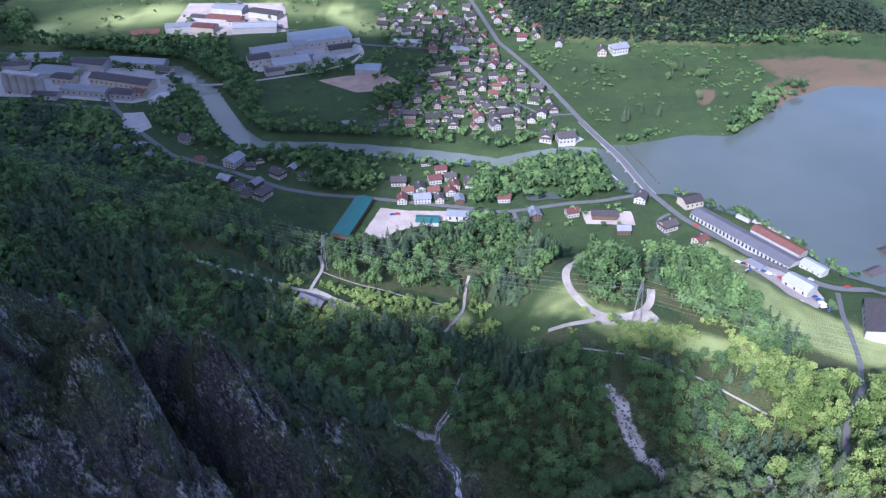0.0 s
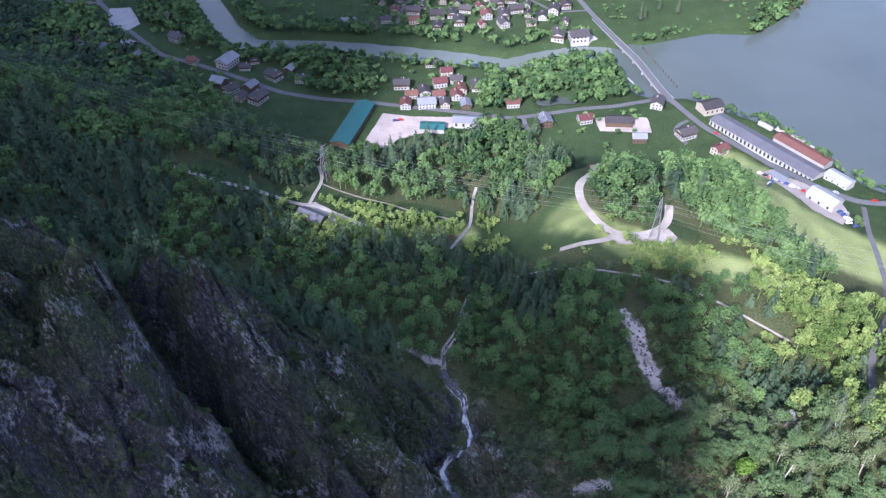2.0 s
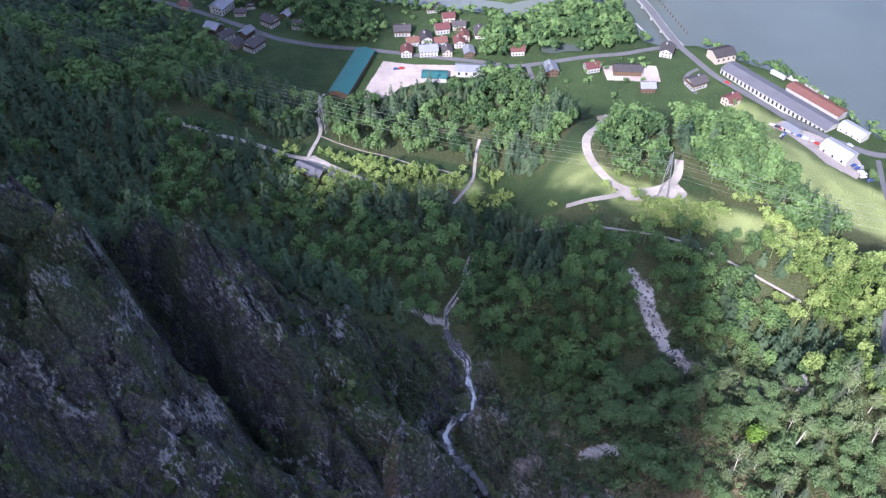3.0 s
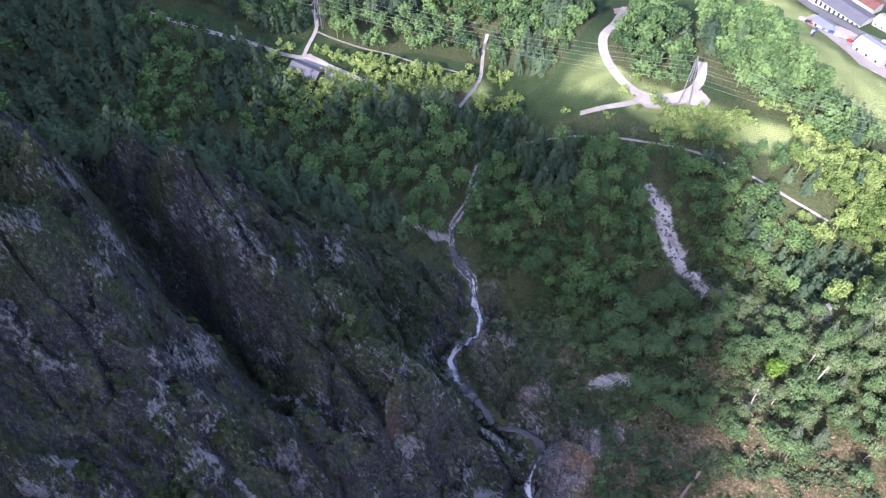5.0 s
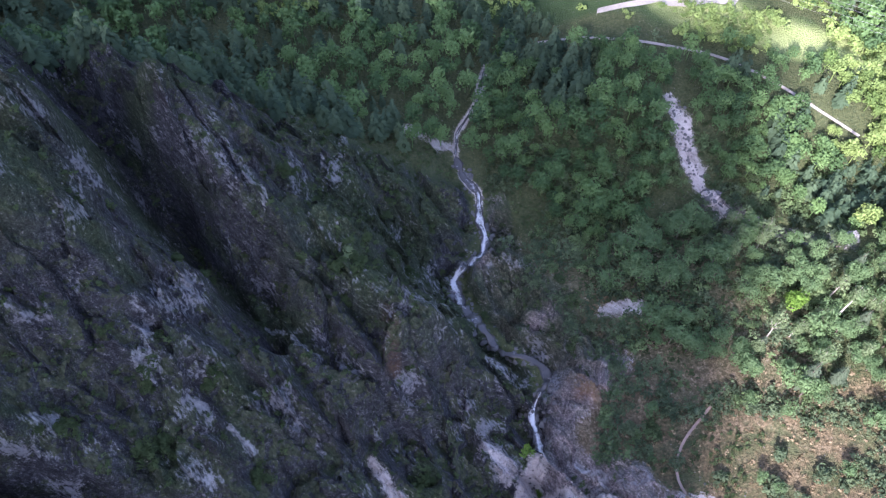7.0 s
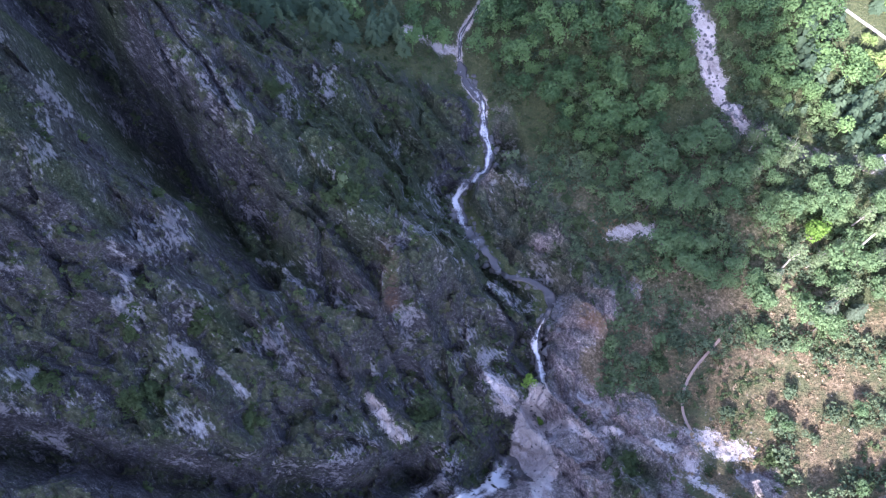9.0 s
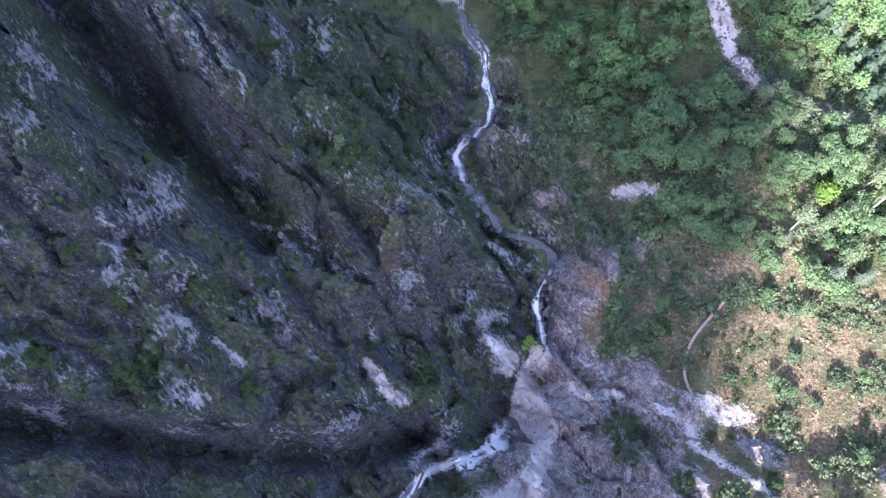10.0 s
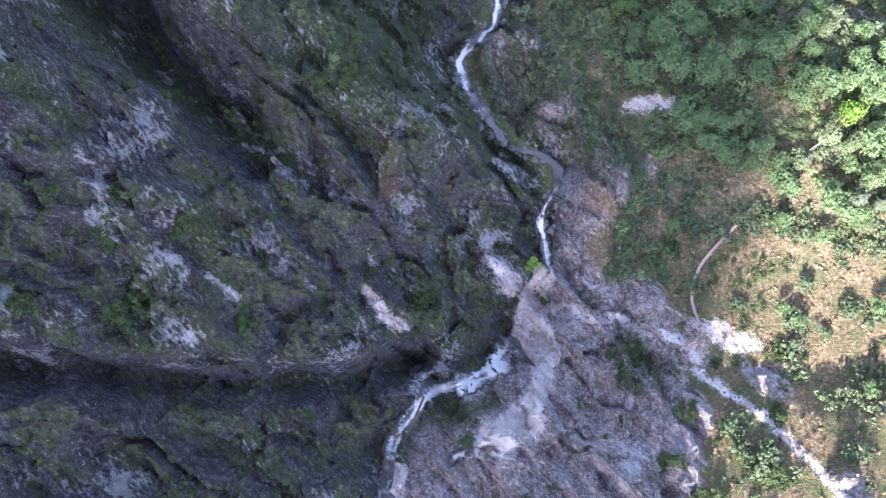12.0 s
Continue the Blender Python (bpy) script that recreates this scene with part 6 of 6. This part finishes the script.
# trailers parked behind the factory
trailer = tagged(new("trailer"), "long white box trailer parked on gravel", "trailer", "parked trailers")
part("body", box(bmesh.new(), -6, 6, -1.25, 1.25, 1.1, 3.9), PLASTER, trailer)
for u in (-4.6, -3.3, 4.2):
    for v in (-1.05, 1.05):
        bm = bmesh.new()
        bmesh.ops.create_cone(bm, cap_ends=True, segments=12, radius1=0.5, radius2=0.5, depth=0.3)
        bm.transform(pose(u, v, 0.5, 90))
        part("wheel", bm, RUBBER, trailer)
stand(trailer, 239.2, 593, -50, 0.3)
for x, y, turn in ((251.4, 589, -50), (259.4, 578.2, -52), (265.1, 567.6, -54)):
    copy_thing(trailer, pose(x, y, float(land(x, y, False)) + 0.3, 0, 0, turn))

# works on the far side
def works(w, d, h, rise, wall, roof, label, x, y, turn, bays):
    kind = "works hall" if "hall" in label else "building"
    hall(w, d, h, rise, wall, roof, label, x, y, turn, kind, bays, (1.4, 1.8), kind.replace(" ", "_"))


works(35, 8, 9, 3, CREAM, ROOF_DARK, "long cream mill building with rows of windows", -331.8, 851.5, -17, 12)
works(32, 8, 8, 3, CONCRETE, ROOF_GREY, "long grey works hall beside a mill", -334.1, 915.1, -8, 10)
works(25, 7, 7, 2, CONCRETE, ROOF_GREY, "grey works hall with a low roof", -364.1, 832.3, -12, 8)
works(12, 7, 7, 2, CONCRETE, ROOF_DARK, "grey works hall with a dark roof", -323.1, 824.2, -12, 4)
works(26, 8, 6, 2, PLASTER, ROOF_GREY, "pale storage hall with a grey roof", -449.6, 925.1, 4, 0)
works(24, 12, 6, 2, CONCRETE, ROOF_GREY, "broad grey works hall in a yard", -411.8, 880.8, -10, 0)
works(18, 9, 9, 2, CONCRETE, ROOF_DARK, "dark-roofed works hall in a yard", -379.8, 898.9, -10, 0)
works(7, 5, 6, 2, CREAM, ROOF_RED, "small cream office with a red roof", -308.4, 828.3, -15, 3)
works(9, 6, 6, 1.5, PLASTER, ROOF_LIGHT, "white hall with a pale sheet roof by the river", -284.2, 813.1, 60, 3)
works(28, 10, 8, 1.5, CONCRETE, ROOF_GREY, "large grey factory hall in a yard", -187, 939.2, 22, 0)
works(34, 18, 10, 1.8, PLASTER, BLUE_ROOF, "large white factory hall with a pale blue roof", -142.2, 973.2, 20, 8)
works(20, 11, 8, 1.5, PLASTER, ROOF_GREY, "white factory hall with a grey roof", -165.3, 904, 20, 5)
works(13, 8, 6, 1.5, CONCRETE, ROOF_DARK, "grey factory hall at the yard", -116.8, 947.2, 20, 0)
works(12, 9, 8, 1.5, PLASTER, ROOF_DARK, "white factory hall with a dark roof", -201.7, 913.1, 22, 3)
works(13, 9, 7, 1.2, CONCRETE, BLUE_ROOF, "blue-roofed hall beside a gravel pit", -79.8, 887.8, -6, 0)
works(11, 6, 10, 2.0, CREAM, ROOF_DARK, "cream apartment block with four rows of windows", -4.1, 871.7, 20, 5)
works(22, 8, 7, 2, CONCRETE, ROOF_RED, "long works hall with a red roof", -264.2, 1039.2, -12, 0)
works(26, 10, 7, 2, PLASTER, ROOF_LIGHT, "bright white works hall by a field", -223.5, 1013.2, 5, 0)
works(14, 8, 7, 2, CREAM, ROOF_RED, "cream works hall with a red roof", -282.4, 1011.2, -12, 0)
works(16, 7, 6, 3, TIMBER, ROOF_RED, "farm building with a dull red roof", -347.5, 992.2, 12, 0)
works(20, 10, 7, 2, CONCRETE, ROOF_GREY, "grey works hall in a yard", -266.2, 1077.2, -12, 0)
works(18, 8, 7, 2, CONCRETE, ROOF_GREY, "grey works hall by a field", -310.9, 1013.2, 10, 0)
works(20, 8, 7, 2, PLASTER, ROOF_DARK, "white works hall with a dark roof", -218.4, 1059.2, -20, 0)
works(16, 4.5, 5, 1.2, PLASTER, ROOF_LIGHT, "long low white station building", -40.6, 967.2, -8, 5)
works(14, 4.5, 5, 1.2, PLASTER, ROOF_GREY, "long low white row building", 22.4, 944.2, -18, 5)
works(8.5, 6.5, 6, 2.6, CREAM, ROOF_DARK, "large lakeside villa with a broad dark roof", 202.8, 618, 20, 4)
works(10, 6, 6, 2.2, PLASTER, ROOF_LIGHT, "white hall with pale roof above the car park", 246.2, 487.7, -53, 3)
works(14, 6, 6, 1.5, CONCRETE, ROOF_DARK, "dark-roofed store in a works yard", -461.5, 898.9, 8, 0)
works(16, 6, 7, 2, CONCRETE, ROOF_GREY, "grey works hall with a low roof", -436.3, 858.5, -14, 0)
works(12, 7, 8, 1.5, CREAM, ROOF_DARK, "cream works building with a dark roof", -395, 860.6, -14, 4)
works(10, 6, 6, 1.5, CONCRETE, ROOF_GREY, "small grey works hall by the mill", -283.9, 860.6, -20, 0)
works(9, 5, 7, 1.5, PLASTER, ROOF_DARK, "white works building with a dark roof", -297, 882.8, -16, 3)
works(13, 5, 5, 1.5, CONCRETE, ROOF_DARK, "dark-roofed shed beside the works lane", -401.8, 824.2, -10, 0)
works(9, 6, 8, 1.2, CONCRETE, ROOF_GREY, "grey factory hall at the yard", -152.6, 924.1, 20, 0)
works(8, 8, 12, 1.0, CONCRETE, ROOF_GREY, "tall grey factory tower building", -160.5, 943.2, 20, 0)
works(12, 6, 6, 1.2, PLASTER, ROOF_GREY, "white factory hall with a grey roof", -130.3, 917.1, 20, 3)
works(10, 5, 5, 1.2, CONCRETE, ROOF_DARK, "dark-roofed shed at the factory yard", -180.2, 884.8, 22, 0)
works(12, 6, 6, 1.5, CONCRETE, ROOF_DARK, "dark-roofed hall in a timber yard", -294.6, 1045.2, -14, 0)
works(11, 5, 6, 1.5, PLASTER, ROOF_RED, "white hall with a red roof in a works yard", -247.9, 1029.2, -12, 3)
works(6, 4, 4, 1.4, CONCRETE, ROOF_GREY, "small grey shed at the car park", 226.3, 517.4, -53, 2)


def silo_row():
    top = tagged(new("silo"), "row of tall grey concrete grain silos with a gallery on top", "silo")
    for k in range(5):
        bm = bmesh.new()
        bmesh.ops.create_cone(bm, cap_ends=True, segments=20, radius1=4.6, radius2=4.6, depth=22)
        part("cylinder", bm, CONCRETE, top).location = (k * 9.6 - 19.2, 0, 9)
    part("gallery", box(bmesh.new(), -21, 21, -3.5, 3.5, 20.02, 22.6), CONCRETE, top, "dark head house on top")
    return top


stand(silo_row(), -427, 834.3, -14)

# the bridge where the road crosses the outflow
bridge = tagged(new("bridge"), "long concrete road bridge with railings over the lake outflow", "bridge")
ends = [(133.1, 769.8), (141.4, 744.4), (159.1, 696.3), (172.7, 638.1), (175.6, 633.1)]
deck, dq, _ = ribbon(ends, 3.28, 0, 4, 2.9)
slab = mesh_of("deck", np.concatenate([deck, deck - (0, 0, 0.9)]), np.concatenate([dq, dq[:, ::-1] + len(deck)]), CONCRETE)
new("deck", slab).parent = bridge
for side in (-1, 1):
    rail, rq, _ = ribbon(ends, 3.23, 0, 4, 0)
    row = rail.reshape(-1, 5, 3)[:, 0 if side < 0 else 4]
    low, high = row + (0, 0, 2.9), row + (0, 0, 3.8)
    i = np.arange(len(row) - 1)
    f = np.stack([i, i + 1, i + 1 + len(row), i + len(row)], -1)
    back = np.concatenate([low, high]) + (0.25 * side, 0.1 * side, 0)
    vv = np.concatenate([np.concatenate([low, high]), back])
    ff = np.concatenate([f, f[:, ::-1] + 2 * len(row), np.stack([i + len(row), i + 1 + len(row), i + 1 + 3 * len(row), i + 3 * len(row)], -1)])
    new("parapet", mesh_of("parapet", vv, ff, STEEL)).parent = bridge
for x, y in ((145.4, 734.2), (152.3, 714.7), (158.1, 696.3), (162.6, 677.8), (167.2, 659.5)):
    part("pier", box(bmesh.new(), -2.8, 2.8, -0.7, 0.7, -5, 2.2), CONCRETE, bridge).matrix_basis = pose(x, y, 0, 0, 0, 18)

# the footbridge over the river below the works
footbridge = tagged(new("footbridge"), "narrow grey footbridge crossing the river below the works", "bridge")
for key, y0, y1, z0, z1 in (("deck", -1.4, 1.4, 4.0, 4.4), ("railing", -1.4, -1.3, 4.4, 5.4), ("railing", 1.3, 1.4, 4.4, 5.4)):
    part(key, box(bmesh.new(), -27, 27, y0, y1, z0, z1), CONCRETE, footbridge)
for u in (-9, 9):
    part("pier", box(bmesh.new(), u - 0.6, u + 0.6, -1.2, 1.2, -5, 4.0), CONCRETE, footbridge)
footbridge.matrix_basis = pose(-235.9, 852.5, 0, 0, 0, 6)

# the low weir across the outflow
part_weir = part("weir", box(bmesh.new(), -24, 24, -0.7, 0.7, -3, 0.35), CONCRETE)
part_weir.matrix_basis = pose(144.2, 679.9, 0, 0, 0, 112)
tagged(part_weir, "low concrete weir across the lake outflow", "weir")

# weir posts on the lake side of the bridge
for k in range(14):
    bm = bmesh.new()
    bmesh.ops.create_cone(bm, cap_ends=True, segments=8, radius1=0.35, radius2=0.3, depth=5)
    ob = part("mooring_post", bm, TIMBER)
    f = k / 13
    ob.location = (168 + 17 * f, 719 - 63 * f, 0.5)
    tagged(ob, "dark timber post standing in the lake", "post", group="posts in the lake")


# power line
def pylon(x, y, high, turn):
    top = tagged(new("pylon"), "grey steel lattice pylon carrying power lines", "pylon")
    def bar(a, b, r=0.16):
        a, b = Vector(a), Vector(b)
        bm = bmesh.new()
        bmesh.ops.create_cone(bm, cap_ends=True, segments=4, radius1=r, radius2=r, depth=(b - a).length)
        bm.transform(Matrix.Translation((a + b) / 2) @ (b - a).to_track_quat("Z", "Y").to_matrix().to_4x4())
        return bm
    w = 2.6
    for sx, sy in ((-1, -1), (1, -1), (1, 1), (-1, 1)):
        part("leg", bar((sx * w, sy * w, -1), (sx * 0.5, sy * 0.5, high)), STEEL, top)
    for k in range(6):
        z0, z1 = high * k / 6, high * (k + 1) / 6
        r0, r1 = w + (0.5 - w) * k / 6, w + (0.5 - w) * (k + 1) / 6
        for sx in (-1, 1):
            part("brace", bar((sx * r0, -r0, z0), (sx * r1, r1, z1), 0.09), STEEL, top)
            part("brace", bar((-r0, sx * r0, z0), (r1, sx * r1, z1), 0.09), STEEL, top)
    for z, half in ((high * 0.74, 7.5), (high * 0.92, 5.5)):
        part("crossarm", bar((0, -half, z), (0, half, z), 0.22), STEEL, top)
    top.matrix_basis = pose(x, y, float(land(x, y, False)), 0, 0, turn)
    return top


PYLONS = [(-334.6, 556.1, 30), (-82.2, 501.2, 28), (115, 408, 30), (330, 318, 34), (620, 240, 34)]
spans = []
for x, y, high in PYLONS:
    pylon(x, y, high, -22)
for (x0, y0, h0), (x1, y1, h1) in zip(PYLONS, PYLONS[1:]):
    for frac, offs in ((0.74, (-7.2, -3.6, 3.6, 7.2)), (0.92, (-5.2, 5.2))):
        for off in offs:
            ax, ay = math.sin(radians(22)) * off, math.cos(radians(22)) * off
            s = np.linspace(0, 1, 25)
            za, zb = float(land(x0, y0, False)) + h0 * frac, float(land(x1, y1, False)) + h1 * frac
            px, py = x0 + ax + (x1 - x0) * s, y0 + ay + (y1 - y0) * s
            pz = za + (zb - za) * s - 22 * s * (1 - s)
            ring = np.array([(0, 0.05), (0.045, -0.025), (-0.045, -0.025)])
            vv = np.stack([np.stack([px + 0 * px, py + r[0], pz + r[1]], -1) for r in ring], 1).reshape(-1, 3)
            i = np.arange(24)[:, None] * 3
            ff = np.concatenate([np.stack([i[:, 0] + a, i[:, 0] + b, i[:, 0] + 3 + b, i[:, 0] + 3 + a], -1) for a, b in ((0, 1), (1, 2), (2, 0))])
            tagged(new("power_line", mesh_of("power_line", vv, ff, WIRE)), "slack aluminium power cable between two pylons", "cable", group="power lines")


# cars
def car(paint, label):
    top = tagged(new("car"), label, "car")
    bm = bmesh.new()
    low = [(-2.1, 0.35), (2.1, 0.35), (2.15, 0.75), (1.2, 0.92), (0.6, 1.42), (-1.1, 1.45), (-1.9, 0.95), (-2.15, 0.85)]
    rows = [[bm.verts.new((x, s * (0.85 if z < 1.2 else 0.68), z)) for x, z in low] for s in (-1, 1)]
    bm.faces.new(rows[0])
    bm.faces.new(rows[1][::-1])
    for i in range(8):
        j = (i + 1) % 8
        bm.faces.new((rows[0][i], rows[1][i], rows[1][j], rows[0][j]))
    bmesh.ops.recalc_face_normals(bm, faces=bm.faces)
    part("body", bm, paint, top)
    part("windscreen", box(bmesh.new(), -1.15, 0.85, -0.76, 0.76, 0.98, 1.34), GLASS, top)
    for x in (-1.35, 1.35):
        for y in (-0.82, 0.82):
            bm = bmesh.new()
            bmesh.ops.create_cone(bm, cap_ends=True, segments=12, radius1=0.33, radius2=0.33, depth=0.22)
            bm.transform(pose(x, y, 0.33, 90))
            wheel = part("wheel", bm, RUBBER, top)
            bm = bmesh.new()
            bmesh.ops.create_cone(bm, cap_ends=True, segments=10, radius1=0.2, radius2=0.2, depth=0.25)
            bm.transform(pose(x, y, 0.33, 90))
            part("rim", bm, STEEL, wheel)
    return top


fleet = [car(p, f"parked {c} car on a gravel car park") for p, c in ((CAR_WHITE, "white"), (CAR_DARK, "dark"), (CAR_RED, "red"), (CAR_SILVER, "silver"), (CAR_BLUE, "blue"))]
park = random.Random(8)
places = [(216 + 4.2 * k * 0.6, 526 - 4.2 * k * 0.8, -20) for k in range(7)] + [(227.5, 522.1, 20), (217.8, 507.9, 60), (213.6, 502.2, 60), (211.4, 496.4, 60), (230.3, 517.4, -40), (233, 509.8, -40), (235.8, 504.1, -40), (237.6, 500.3, -40), (239.5, 496.4, -40), (258.1, 477.9, 10), (256, 471, 10), (255, 465, 10)] + [(254 + 1.0 * k, 478 - 3.0 * k, 20) for k in range(6)] + [(252, 527.8, -53), (200.5, 585.1, -53), (263, 507, -40), (-40.7, 601, 10), (-36.7, 602, 10), (-25.4, 585.1, 80), (116.4, 735.2, 30), (286.7, 499.3, 5)]
for k, (x, y, turn) in enumerate(places):
    m = pose(x, y, float(land(x, y, False)) + 0.75, 0, 0, turn + park.uniform(-8, 8))
    if k < 5:
        fleet[k].matrix_basis = m
        ob = fleet[k]
    else:
        ob = copy_thing(fleet[park.randrange(5)], m)
    tagged(ob, group="parked cars")


# dead trees and logs
def log(name, a, b, r0, r1, label, mat, forks=()):
    a, b = Vector(a), Vector(b)
    bm = bmesh.new()
    bmesh.ops.create_cone(bm, cap_ends=True, segments=7, radius1=r0, radius2=r1, depth=(b - a).length)
    bm.transform(Matrix.Translation((a + b) / 2) @ (b - a).to_track_quat("Z", "Y").to_matrix().to_4x4())
    for f, way, size in forks:
        p = a.lerp(b, f)
        q = p + Vector(way)
        piece = bmesh.ops.create_cone(bm, cap_ends=True, segments=6, radius1=size, radius2=size * 0.3, depth=(q - p).length)["verts"]
        bmesh.ops.transform(bm, verts=piece, matrix=Matrix.Translation((p + q) / 2) @ (q - p).to_track_quat("Z", "Y").to_matrix().to_4x4())
    return tagged(part(name, bm, mat), label, "dead tree")


def on(x, y, up):
    return (x, y, float(land(x, y)) + up)


log("fallen_trunk", on(-11, 152, 4.5), on(-16.5, 138, 4.2), 0.45, 0.25, "dark forked dead trunk lying across the waterfall", TIMBER, ((0.62, (-2.4, 3.4, 0.6), 0.22),))
log("fallen_trunk", on(-20, 126, 1.2), on(-22.5, 134, 1.0), 0.25, 0.18, "dark log stranded beside the waterfall", TIMBER)
log("dead_tree", on(138, 243, 6.0), on(142.5, 247, 10.0), 0.4, 0.25, "bleached dead trunk with splintered top", PALE_BARK, ((0.8, (2.0, 1.2, 0.8), 0.2),))
log("fallen_trunk", on(96, 243, 0.5), on(101, 240, 0.6), 0.2, 0.12, "pale fallen trunk in a clearing", PALE_BARK)
